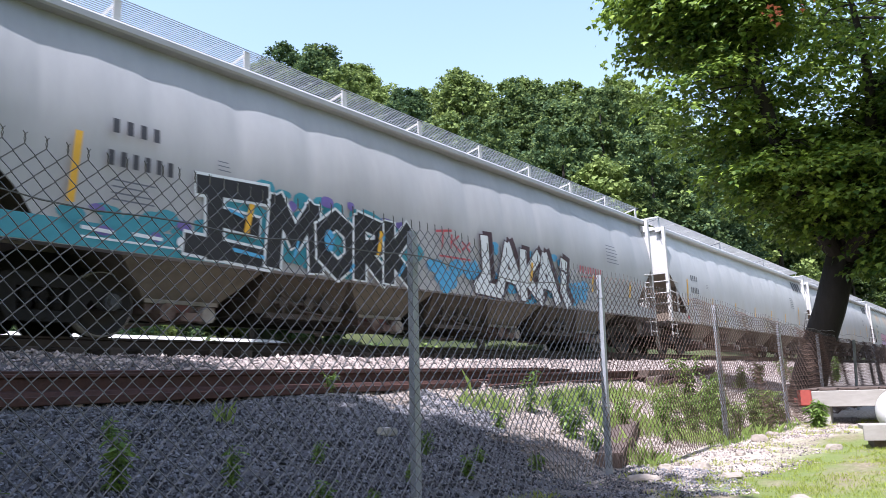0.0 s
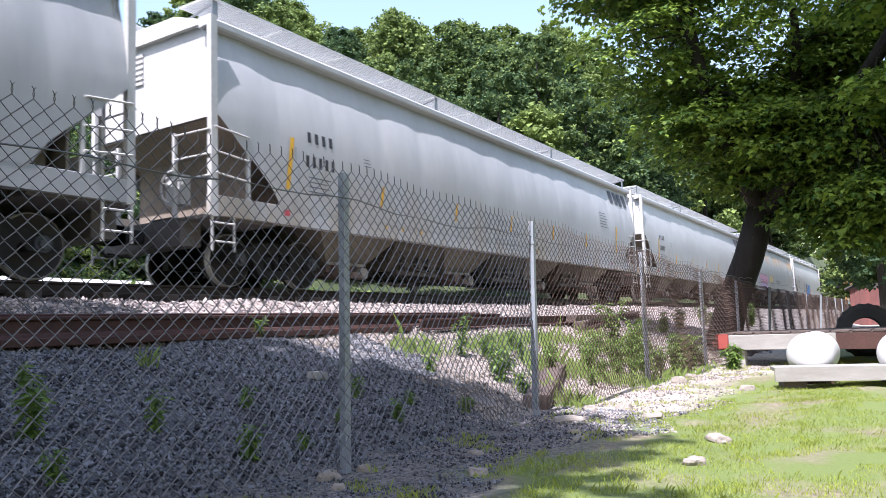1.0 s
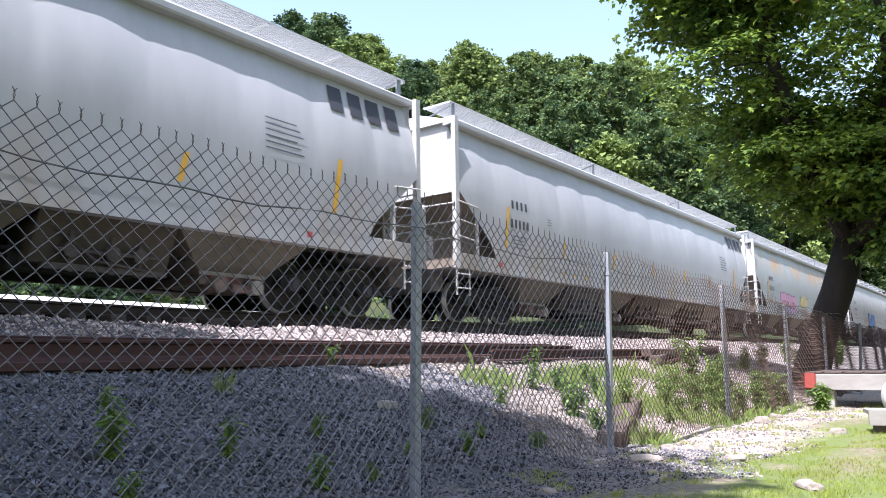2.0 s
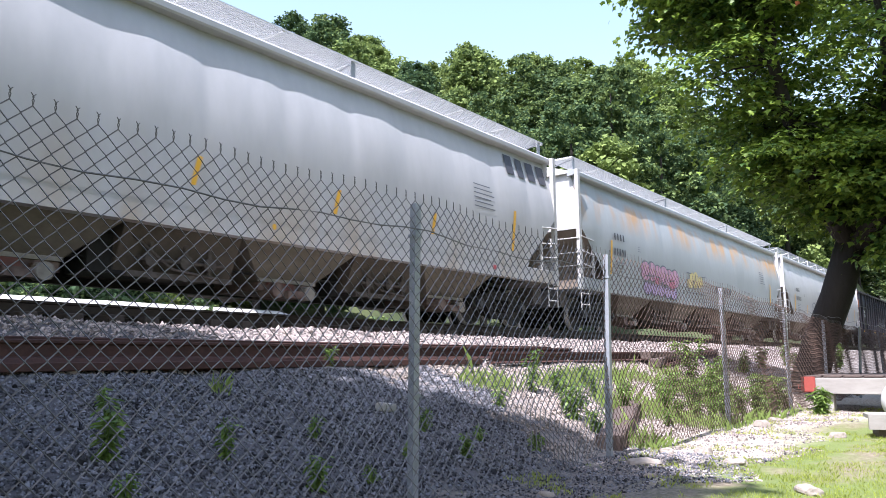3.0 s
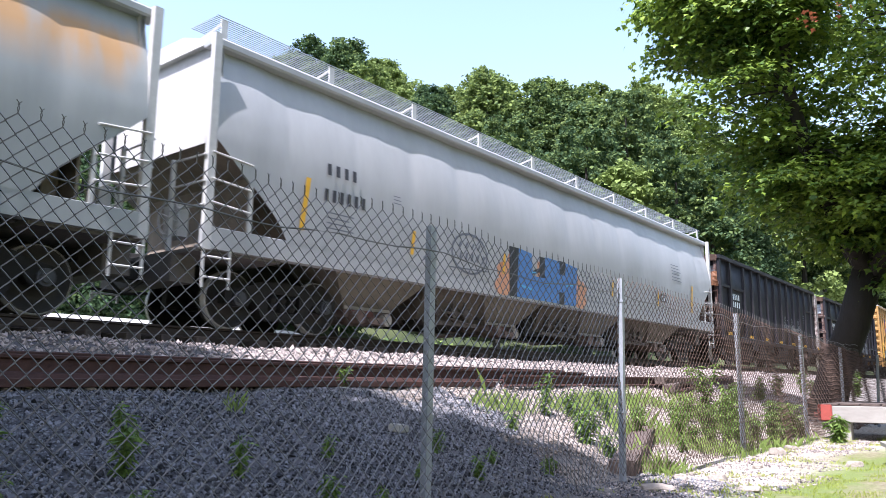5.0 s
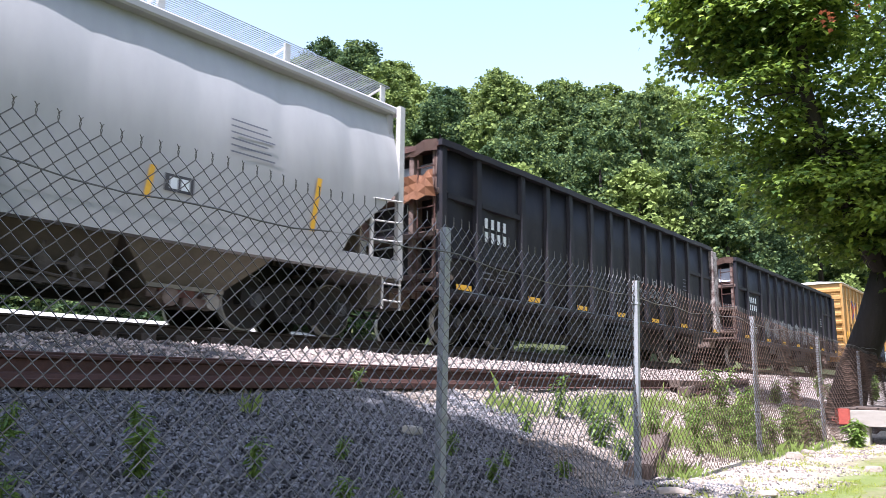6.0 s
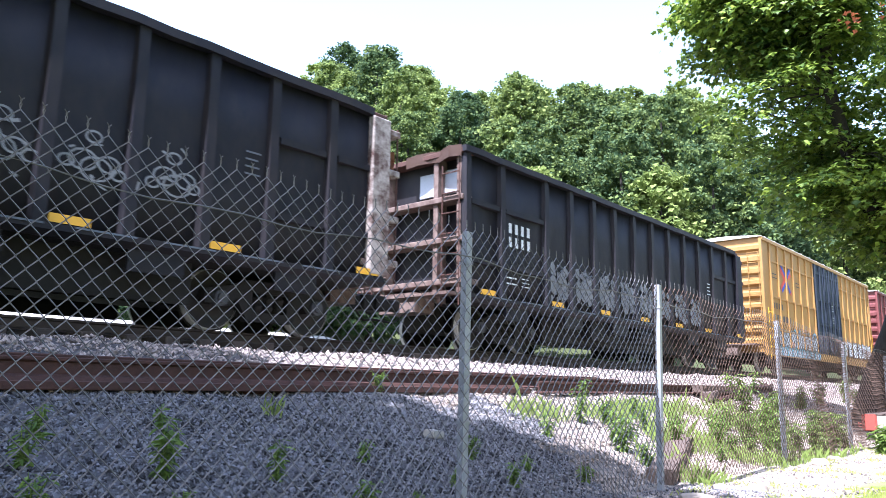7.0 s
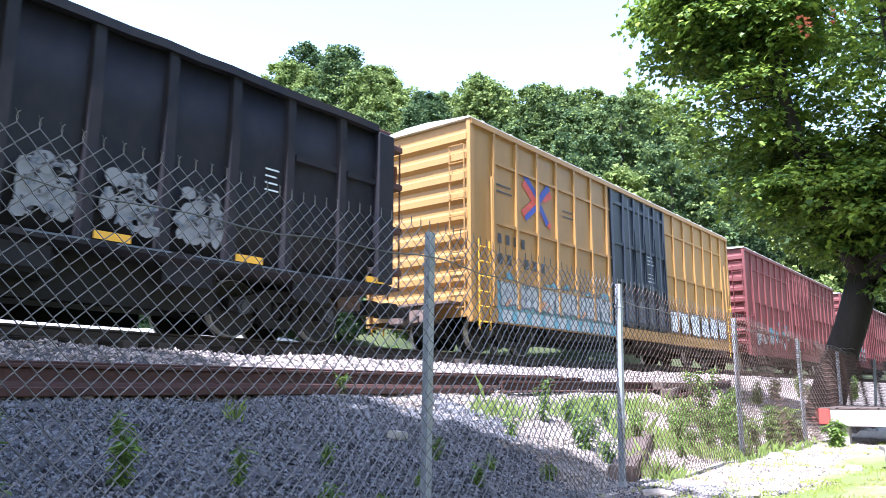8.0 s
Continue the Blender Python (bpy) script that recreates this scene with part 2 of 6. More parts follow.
def grass(name, label, count, area, height, seed, keep, material=GRASS_BLADE):
    rng = np.random.default_rng(seed)
    x = area[0] + (area[1] - area[0]) * rng.uniform(0, 1, count * 3) ** 1.2
    y = rng.uniform(area[2], area[3], count * 3)
    ok = np.array([keep(a, b) for a, b in zip(x, y)])
    x, y = x[ok][:count], y[ok][:count]
    n = len(x)
    z = np.array([ground_z(a, b) for a, b in zip(x, y)])
    h = height * rng.lognormal(0, 0.4, n)
    a = rng.uniform(0, 6.28, n)
    w, lean = 0.0018 + 0.009 * h, rng.uniform(0.1, 0.8, n) * h
    dx, dy = np.cos(a), np.sin(a)
    p = np.stack([x, y, z - 0.005], 1)
    side = np.stack([-dy * w, dx * w, 0 * w], 1)
    tip = p + np.stack([dx * lean, dy * lean, h], 1)
    mid = p + np.stack([dx * lean * 0.3, dy * lean * 0.3, h * 0.6], 1)
    v = np.stack([p - side, p + side, mid + side * 0.7, tip, mid - side * 0.7], 1).reshape(-1, 3)
    return tagged(arrays(name, v, np.arange(n * 5).reshape(-1, 5), material), label, "grass", kind="stuff")


grass("lawn_grass", "short sunlit lawn grass with bare patches", 330000, (-1, 16, -5.0, 2.4), 0.0155, 21, lambda a, b: fbm(a, b, 0.6, 3.0) * 0.8 + 0.25 * fbm(a, b, 3) + 1.7 > b + (0.35 if a > 8.5 else 0) and (fbm(a, b, 1.1, 9) > -0.35))
grass("dirt_grass", "sparse low grass tufts on the dirt strip", 26000, (1.6, 15, 0.6, 3.15), 0.024, 24, lambda a, b: fbm(a, b, 1.7, 12) > 0.16 and fbm(a, b, 7, 2) > -0.1)
grass("bank_grass", "thin tall grass growing through the fence", 9000, (2.0, 18, 2.9, 5.6), 0.11, 22, lambda a, b: fbm(a, b, 0.8, 5) > (0.12 if a > 7.3 and a < 14.5 else 0.6), leafy("fresh_grass_blade", (0.32, 0.43, 0.12), (0.2, 0.27, 0.07), 0.35, 0.6))


# ---------------------------------------------------------------- fence
WIRE = paint("galvanised_wire", (0.17, 0.172, 0.178), (0.055, 0.048, 0.042), 0.45, 0.25, big=0.5, fine=30, amount=0.4, bump=0)
RUSTWIRE = paint("rusted_wire", (0.1, 0.075, 0.062), (0.075, 0.034, 0.019), 0.8, 0.0, big=0.6, fine=30, amount=0.5, bump=0)
FENCE_Y = 3.03


def sway(x, z):
    """Slack of the netting off its line."""
    return 0.03 * math.sin(x * 1.1 + 0.6) * (1 - abs(z - 1.0)) + 0.02 * math.sin(x * 3.7 + z * 2)


def fence_top(x):
    """The fence dips as it runs along the bank."""
    return float(np.interp(x, [3.6, 6.4, 9.8, 13.0, 15.8, 19.0], [1.87, 1.83, 1.765, 1.675, 1.58, 1.55]))


def fence():
    e = new("chain_link_fence")
    e.location = (0, FENCE_Y, 0)
    tagged(e, "galvanised chain-link fence with barbed top, sagging wire netting", "fence")
    post_x = [0.35, 3.64, 6.36, 9.77, 12.96, 15.77, 19.2, 23.4, 26.7, 30.0, 33.4, 36.8, 40.2]
    bm = bmesh.new()
    c = [(-0.026, -0.028), (0.026, -0.028), (0.026, 0.018), (0.017, 0.024), (0.017, -0.014), (-0.017, -0.014), (-0.017, 0.024), (-0.026, 0.018)]
    a = [bm.verts.new((x, y, -0.3)) for x, y in c]
    b = [bm.verts.new((x, y, 1.84)) for x, y in c]
    for i in range(8):
        bm.faces.new((a[i], a[(i + 1) % 8], b[(i + 1) % 8], b[i]))
    bm.faces.new((b[0], b[1], b[2], b[3], b[4], b[5], b[6], b[7]))
    first = part("post", bm, GALV, e, "channel-section galvanised steel post")
    rng = random.Random(4)
    for i, x in enumerate(post_x):
        p = first if i == 0 else first.copy()
        if i:
            scene.collection.objects.link(p)
        p.matrix_basis = pose(x, 0, fence_top(x) - 1.84, rng.uniform(-0.8, 0.8), 2.2 + rng.uniform(-0.3, 0.3), rng.uniform(-8, 8)) if x < 19 else pose(x, 0, fence_top(x) - 1.84, rng.uniform(-5, 5), rng.uniform(-6, 7), 20)
        for z in (0.62, 1.62):
            cb = bmesh.new()
            prism(cb, [(-0.036, z), (-0.036, z + 0.02), (0.03, z + 0.02), (0.03, z)], -0.031, 0.031)
            part("tie_band", cb, GALV, p)
    # netting: zigzag wires hooked side by side
    w, h, rad = 0.0425, 0.043, 0.004
    nz = 43
    far = 44.0
    k = np.arange(int((far + 2) / w))
    j = np.arange(nz)
    X = (-2 + k * w)[:, None] + np.where((j[None] + k[:, None]) % 2 == 0, 0.0, w)
    Z = np.repeat((0.06 + j * h)[None], len(k), 0)
    zb = np.array([ground_z(x, FENCE_Y) for x in -2 + k * w])
    Z = Z + zb[:, None] * (1 - (Z - 0.06) / 1.9)
    Y = 0.03 * np.sin(X * 1.1 + 0.6) * (1 - np.abs(Z - 1.0)) + 0.02 * np.sin(X * 3.7 + Z * 2) + np.where(j[None] % 2 == 0, 0.0022, -0.0022) - 0.04
    Z = Z * (1 + (np.interp(X, [3.6, 6.4, 9.8, 13.0, 15.8, 19.0], [1.87, 1.83, 1.765, 1.675, 1.58, 1.55]) / 1.87 - 1) * Z / 1.87)
    Z = Z + 0.014 * np.sin(X * 2.1) * (Z / 1.9) + 0.008 * np.sin(X * 6.3 + 1)
    # the foot of the netting curls up and out between two posts
    curl = np.exp(-((X - 4.7) / 0.9) ** 2) * np.clip(0.5 - Z, 0, 1)
    Y = Y - curl * 0.5
    P = np.stack([X, Y, Z], -1)
    off = np.array([(rad, 0, 0), (0, rad, rad * 0.4), (-rad, 0, 0), (0, -rad, -rad * 0.4)])
    V = (P[:, :, None] + off[None, None] * 0.8).reshape(-1, 3)
    idx = np.arange(len(V)).reshape(len(k), nz, 4)
    lo, hi = idx[:, :-1], idx[:, 1:]
    F = np.stack([np.stack([lo[..., i], lo[..., (i + 1) % 4], hi[..., (i + 1) % 4], hi[..., i]], -1) for i in range(4)], 2).reshape(-1, 4)
    cut = int((6.37 + 2) / w) * nz * 4
    # in the near panel each strand is bent round its neighbours
    kc = int((6.37 + 2) / w)
    steps = np.array([0.0, 0.09, 0.22, 0.78, 0.91])
    ease = np.array([0.0, 0.05, 0.2, 0.8, 0.95])
    A, B = P[:kc, :-1, None], P[:kc, 1:, None]
    Q = A + (B - A) * np.stack([ease, steps, steps], -1)[None, None]
    Q = np.concatenate([Q.reshape(kc, -1, 3), P[:kc, -1:]], 1)
    mz = Q.shape[1]
    VN = (Q[:, :, None] + off[None, None]).reshape(-1, 3)
    near = np.arange(len(VN)).reshape(kc, mz, 4)
    lo, hi = near[:, :-1], near[:, 1:]
    FN = np.stack([np.stack([lo[..., i], lo[..., (i + 1) % 4], hi[..., (i + 1) % 4], hi[..., i]], -1) for i in range(4)], 2).reshape(-1, 4)
    first_panel = F[:, 0] < cut
    tagged(arrays("chain_link_netting", VN, FN, WIRE, e, "grey woven diamond wire netting"), kind="stuff")
    tagged(arrays("chain_link_netting", V[cut:], F[~first_panel] - cut, RUSTWIRE, e, "rust-brown woven diamond wire netting"), kind="stuff")
    # twisted wire ends along the top
    bm = bmesh.new()
    for i in range(len(k) // 2):
        kk = 2 * i
        x, y, z = P[kk, -1]
        if x > 18:
            break
        for d in (-1, 1):
            tube(bm, [(x, y, z), (x + 0.004 * d, y, z + 0.02), (x - 0.003 * d, y, z + 0.035), (x + 0.012 * d, y + 0.006 * d, z + 0.05)], 0.0024, 3)
    tagged(part("wire_barb", bm, WIRE, e, "twisted wire ends"), kind="stuff")
    bm = bmesh.new()
    pts = [(x, -0.05 + sway(x, 1.6), 1.66 + 0.02 * math.sin(x * 2.3) + 0.012 * math.sin(x * 7 + 1)) for x in np.arange(-2, far, 0.22)]
    tube(bm, pts, 0.0045, 5)
    part("tension_wire", bm, WIRE, e, "kinked steel tension wire")


fence()


# ---------------------------------------------------------------- track
RAIL_Z = 1.70
TRACK_Y = 10.8
TIE = paint("creosoted_timber", (0.07, 0.055, 0.045), (0.03, 0.025, 0.022), 0.9, big=2, fine=20, bump=0.02, stretch=(1, 0.2, 1), rand=0.5)
RAIL_OUT = [(-0.075, 0), (0.075, 0), (0.075, 0.012), (0.012, 0.035), (0.009, 0.13), (0.036, 0.145), (0.036, 0.168), (0.03, 0.175), (-0.03, 0.175), (-0.036, 0.168), (-0.036, 0.145), (-0.009, 0.13), (-0.012, 0.035), (-0.075, 0.012)]


def loose_rail(x0, y0, z0, x1, y1, z1, roll=0.0):
    """A worn rail lying on the bank."""
    bm = bmesh.new()
    a, b = Vector((x0, y0, z0)), Vector((x1, y1, z1))
    prism(bm, RAIL_OUT, 0, (b - a).length)
    ob = part("scrap_rail", bm, RUST)
    d = (b - a).normalized()
    ob.matrix_world = Matrix.Translation(a) @ d.to_track_quat("X", "Z").to_matrix().to_4x4() @ pose(0, 0, 0, roll)
    return tagged(ob, "long rusty brown scrap rail lying on the gravel bank", "rail", "scrap rails on the bank")


def track():
    e = new("railway_track")
    e.location = (0, TRACK_Y, 0)
    tagged(e, "railway track with steel rails on timber sleepers", "track", kind="structure")
    for y in (-0.753, 0.753):
        bm = bmesh.new()
        prism(bm, [(y + p, RAIL_Z - 0.175 + q) for p, q in RAIL_OUT], -120, 160)
        part("rail", bm, paint("worn_running_rail", (0.055, 0.038, 0.032), (0.025, 0.02, 0.018), 0.6, 0.4, big=2, fine=20, bump=0.004), e, "steel running rail")
    bm = bmesh.new()
    box(bm, -0.11, 0.11, -1.3, 1.3, -0.2, 0)
    bmesh.ops.bevel(bm, geom=bm.edges[:], offset=0.012, segments=1, affect="EDGES")
    first = part("sleeper", bm, TIE, e)
    rng = random.Random(8)
    for i in range(150):
        p = first if i == 0 else first.copy()
        if i:
            scene.collection.objects.link(p)
        p.matrix_basis = pose(-12 + i * 0.54, rng.uniform(-0.05, 0.05), RAIL_Z - 0.172 + rng.uniform(-0.006, 0.006), 0, 0, rng.uniform(-1.5, 1.5))


track()


def on_bank(x, y, up=0.0):
    return (x, y, ground_z(x, y) + up)


loose_rail(*on_bank(-4, 6.52, 0.02), *on_bank(12.35, 6.56, 0.02))
loose_rail(*on_bank(-5, 6.7, 0.0), *on_bank(11.9, 6.74, 0.0), 4)
loose_rail(*on_bank(-4, 6.32, 0.02), *on_bank(9.0, 6.36, 0.02), 88)
loose_rail(*on_bank(9.3, 6.25, 0.03), *on_bank(20.5, 6.5, 0.03), -3)
loose_rail(*on_bank(15.2, 6.0, 0.03), *on_bank(22.5, 7.3, 0.04), 86)


# ---------------------------------------------------------------- trees
MAPLE = np.array([(0, 0, 0), (0.58, 0.32, 0.03), (0.22, 0.6, 0.05), (0, 1.0, -0.08), (-0.22, 0.6, 0.05), (-0.58, 0.32, 0.03)])
TUFT = np.array([(0, 0, 0), (0.5, 0.5, 0.1), (0, 1.0, -0.12), (-0.5, 0.5, 0.1)])
OVAL = np.array([(0, 0, 0), (0.32, 0.35, 0.06), (0.2, 0.8, 0.02), (0, 1.0, -0.1), (-0.2, 0.8, 0.02), (-0.32, 0.35, 0.06)])


def leaves(pos, size, rng, shape, droop=0.5, aim=None, tip=None):
    """Leaf blades at points, lying loosely level and hanging at the tip."""
    n = len(pos)
    a = rng.uniform(0, 2 * np.pi, n) if aim is None else aim + rng.normal(0, 0.6, n)
    pitch = -np.abs(rng.normal(droop, 0.35, n)) if tip is None else -tip + rng.normal(0, 0.25, n)
    roll = rng.normal(0, 0.45 if aim is None else 0.28, n)
    s = size * rng.uniform(0.7, 1.25, n)
    v = shape[None] * s[:, None, None]
    x, y, z = v[..., 0], v[..., 1], v[..., 2]
    c, q = np.cos(roll)[:, None], np.sin(roll)[:, None]
    x, z = x * c + z * q, -x * q + z * c
    c, q = np.cos(pitch)[:, None], np.sin(pitch)[:, None]
    y, z = y * c - z * q, y * q + z * c
    c, q = np.cos(a)[:, None], np.sin(a)[:, None]
    x, y = x * c - y * q, x * q + y * c
    out = np.stack([x, y, z], -1) + pos[:, None]
    k = len(shape)
    return out.reshape(-1, 3), np.arange(n * k).reshape(-1, k)


def limb(bm, a, b, ra, rb, rng, bend=0.12):
    a, b = Vector(a), Vector(b)
    L = (b - a).length
    n = 6
    pts, rs = [], []
    o = Vector((rng.uniform(-1, 1), rng.uniform(-1, 1), rng.uniform(-0.3, 0.8))) * L * bend
    for i in range(n + 1):
        t = i / n
        pts.append(a.lerp(b, t) + o * math.sin(math.pi * t))
        rs.append(ra + (rb - ra) * t)
    tube(bm, pts, rs, 8)
    return pts


def big_maple(name, base, label, seed, centre, radii, sprays, per, lean, lobes=(), leaf=0.125, shape=MAPLE, gaps=-0.2):
    """A broad maple: leaning trunk, limbs to many leaf sprays with gaps between them."""
    rng, nr = random.Random(seed), np.random.default_rng(seed)
    e = new(name)
    e.location = base
    tagged(e, label, "tree")
    bm = bmesh.new()
    fork = Vector(lean)
    tube(bm, [(0, 0, -0.3), (0.0, 0, 0.15), fork * 0.3 + Vector((0, 0.05, 0.1)), fork * 0.65, fork], [0.5, 0.38, 0.33, 0.31, 0.3], 14)
    part("trunk", bm, BARK, e, "thick dark leaning trunk", True)
    c, R = Vector(centre), Vector(radii)
    mains = []
    for i in range(9):
        a = 2 * math.pi * i / 9 + rng.uniform(-0.3, 0.3)
        u = rng.uniform(0.35, 0.75)
        end = c + Vector((math.cos(a) * R.x * u, math.sin(a) * R.y * u, rng.uniform(-0.25, 0.6) * R.z))
        bm = bmesh.new()
        mains.append(limb(bm, fork - Vector((0, 0, 0.1)), end, 0.19, 0.05, rng))
        part("limb", bm, BARK, e, "", True)
    nodes = [p for m in mains for p in m[2:]]
    pos, aims, tips, bt = [], [], [], bmesh.new()
    for i in range(sprays):
        d = Vector((rng.gauss(0, 1), rng.gauss(0, 1), rng.gauss(0, 1))).normalized()
        u = rng.uniform(0.3, 1.0) ** 0.45
        lump = 0.82 + 0.3 * noise.noise(d * 2.3 + Vector((seed, 0, 0)))
        lc, lr = (c, R)
        pick = rng.random()
        for share, bc, br in lobes:
            if pick < share:
                lc, lr = Vector(bc), Vector(br)
                break
            pick -= share
        p = lc + Vector((d.x * lr.x, d.y * lr.y, d.z * lr.z)) * u * lump
        if noise.noise(p * 0.42 + Vector((seed * 3, 1, 2))) < gaps:
            continue
        q = min(nodes, key=lambda o: (o - p).length)
        tube(bt, [q, q.lerp(p, 0.5) + Vector((0, 0, 0.15)), p], [0.028, 0.016, 0.006], 4)
        # a leafy mound: blades shingled over a low dome, hanging at its rim
        rr = rng.uniform(0.45, 1.0)
        m = int(per * rr * rr)
        az, u = nr.uniform(0, 6.2832, m), np.sqrt(nr.uniform(0, 1, m)) * nr.uniform(0.8, 1.08, m)
        edge = 1 + 0.25 * np.sin(az * 3 + i) + 0.15 * np.sin(az * 5 + 2 * i)
        wide, long = u * rr * edge * (1 + 0.2 * math.sin(i)), u * rr * edge
        off = np.stack([np.cos(az) * wide, np.sin(az) * long, 0.5 * rr * (0.3 - u * u) + nr.normal(0, 0.05, m)], 1)
        pos.append(off + np.array(p)), aims.append(az - np.pi / 2), tips.append(0.12 + 0.85 * u * u)
    part("twig", bt, BARK, e, "thin twigs")
    pos = np.concatenate(pos)
    v, f = leaves(pos, leaf, nr, shape, 0.5, np.concatenate(aims), np.concatenate(tips))
    arrays("crown", v, f, LEAF, e, "dense crown of green maple leaves in layered sprays")
    return e


# first lobe is an unseen overhang, added to shade the crown's lower front
maple = big_maple("maple_tree", (17.8, 3.75, ground_z(17.8, 3.75)), "large leaning maple with dense sunlit leaves behind the fence", 7, (-1.0, -3.6, 7.4), (5.0, 6.6, 4.9), 2150, 265, (-0.4, -1.1, 3.0), ((0.12, (-6.6, -4.9, 10.6), (1.6, 4.8, 0.8)), (0.07, (-1.2, -3.9, 2.75), (2.0, 2.4, 0.9)), (0.08, (-0.7, -1.0, 4.6), (2.0, 2.5, 1.5)), (0.1, (0.2, -3.2, 3.8), (2.4, 2.8, 1.35)), (0.2, (-0.2, -4.2, 5.0), (3.4, 3.6, 2.6)), (0.13, (-2.0, 0.8, 9.1), (2.3, 1.9, 2.3))), gaps=-0.17)
RED_LEAF = leafy("red_leaf", (0.34, 0.1, 0.045), (0.2, 0.06, 0.03))
nr = np.random.default_rng(3)
v, f = leaves(np.concatenate([nr.normal(0, 1, (14, 3)) * (0.1, 0.13, 0.07) + (-5.9, -1.5, 6.25), nr.normal(0, 1, (6, 3)) * (0.08, 0.07, 0.06) + (-5.8, -1.95, 6.3)]), 0.085, nr, MAPLE)
tagged(arrays("red_leaf_spray", v, f, RED_LEAF, maple, "small patch of turned red leaves"), kind="stuff")
shade_tree = big_maple("maple_tree", (-2.6, 4.2, ground_z(-2.6, 4.2)), "broad unseen maple that keeps light off the gravel by the fence", 19, (0.0, -0.3, 8.6), (4.9, 3.3, 3.2), 1150, 95, (0.3, -0.3, 3.6), ((0.3, (1.3, 2.9, 8.3), (2.7, 2.2, 1.6)),), leaf=0.27, shape=TUFT)
# copies added out of view around the camera, to block sky light
for x, y, turn in ((-9, -4, 70), (-3, -10, 160), (7, -13, 250), (17, -14, 30)):
    copy_thing(shade_tree, pose(x, y, 0, 0, 0, turn))


def woodland_kind(seed, height, width, per=75, tuft=0.4):
    """One kind of woodland tree, its crown built of many leafy lumps."""
    rng, nr = random.Random(seed), np.random.default_rng(seed)
    e = new("woodland_tree")
    bm = bmesh.new()
    tube(bm, [(0, 0, -1), (0.1, 0, height * 0.4), (0, 0.1, height * 0.8)], [0.3, 0.22, 0.08], 7)
    part("trunk", bm, BARK, e)
    pos = []
    for i in range(170):
        t = rng.uniform(0.22, 1.0)
        a = rng.uniform(0, 6.28)
        rad = width * math.sqrt(max(0.03, 1 - ((t - 0.55) / 0.5) ** 2)) * rng.uniform(0.45, 1.0)
        p = Vector((math.cos(a) * rad, math.sin(a) * rad, t * height))
        rr = rng.uniform(0.35, 0.95) * width / 4
        m = int(per * rr)
        d = nr.normal(0, 1, (m, 3))
        d /= np.linalg.norm(d, axis=1, keepdims=True)
        d *= rr * nr.uniform(0.35, 1.25, (m, 1)) * (1, 1, 0.7)
        d = d[d[:, 2] > -0.45 * rr]
        pos.append(d + np.array(p))
    v, f = leaves(np.concatenate(pos), tuft, nr, TUFT, 0.5)
    arrays("crown", v, f, HILL_LEAF, e, "lumpy leafy crown")
    return e


def woods():
    kinds = [woodland_kind(s, h, w, 120, 0.3) for s, h, w in ((31, 10, 3.6), (32, 12, 3.8), (33, 13, 3.4), (34, 9, 3.6), (35, 14, 4.0))]
    kinds += [woodland_kind(s, h, w, 62, 0.43) for s, h, w in ((31, 10, 3.6), (32, 12, 3.8), (33, 13, 3.4), (34, 9, 3.6), (35, 14, 4.0))]
    for kd in kinds:
        tagged(kd, "leafy green deciduous tree on the wooded hillside", "tree", "trees on the wooded hillside")
    rng = random.Random(5)
    spots = []
    for r in np.arange(52, 150, 6.6):
        step = math.degrees(6.3 / r)
        az = -2.0
        while az < 74:
            a, q = math.radians(az + rng.uniform(-0.3, 0.3) * step), r + rng.uniform(-2.5, 2.5)
            az += step
            spots.append((q * math.cos(a), q * math.sin(a)))
    spots = [p for p in spots if p[1] > 17 or p[1] < -6]
    spots += [(x, 45 + (x * 7) % 3) for x in range(12, 46, 3)]
    spots += [(48, 1.5), (56, -3), (63, 2.5), (70, -2), (44, -7), (54, -11), (80, 1), (62, -15), (60, 20), (74, 21), (90, 20), (105, 21), (95, 0), (120, 2)] + [(r * math.cos(math.radians(a)), r * math.sin(math.radians(a))) for r, a in ((110, 10), (125, 9), (140, 8.5), (150, 10), (165, 8), (180, 7), (200, 6.5), (170, 10), (185, 9), (150, 12), (200, 9), (160, 14))]
    for i, (x, y) in enumerate(spots):
        kd = kinds[rng.randrange(5) + (5 if math.hypot(x, y) > 80 else 0)] if i >= 10 else kinds[i]
        ridge = math.hypot(x, y) > 112
        s = rng.uniform(0.8, 1.02) if ridge else rng.uniform(0.75, 1.15)
        m = pose(x, y, ground_z(x, y), 0, 0, rng.uniform(0, 360))
        if i < 10:
            kd.matrix_basis = m
        else:
            o = copy_thing(kd, m)
            wide = s * (rng.uniform(1.0, 1.3) if ridge else 1.0)
            o.scale = (wide, wide, s * rng.uniform(0.85, 1.05 if ridge else 1.15))


woods()


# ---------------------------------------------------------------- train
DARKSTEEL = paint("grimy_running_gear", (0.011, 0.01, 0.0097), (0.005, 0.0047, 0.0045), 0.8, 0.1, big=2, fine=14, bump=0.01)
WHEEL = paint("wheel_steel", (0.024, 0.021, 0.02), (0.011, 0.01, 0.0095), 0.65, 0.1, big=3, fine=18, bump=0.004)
TREAD = paint("polished_wheel_tread", (0.5, 0.49, 0.48), (0.3, 0.29, 0.28), 0.4, 0.3, big=3, fine=20, bump=0.002)
CAP = paint("grey_bearing_cap", (0.075, 0.08, 0.095), (0.03, 0.032, 0.036), 0.55, 0.2, big=4, fine=20, bump=0.003)
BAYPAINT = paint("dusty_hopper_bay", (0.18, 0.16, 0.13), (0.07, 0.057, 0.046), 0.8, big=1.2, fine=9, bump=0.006)
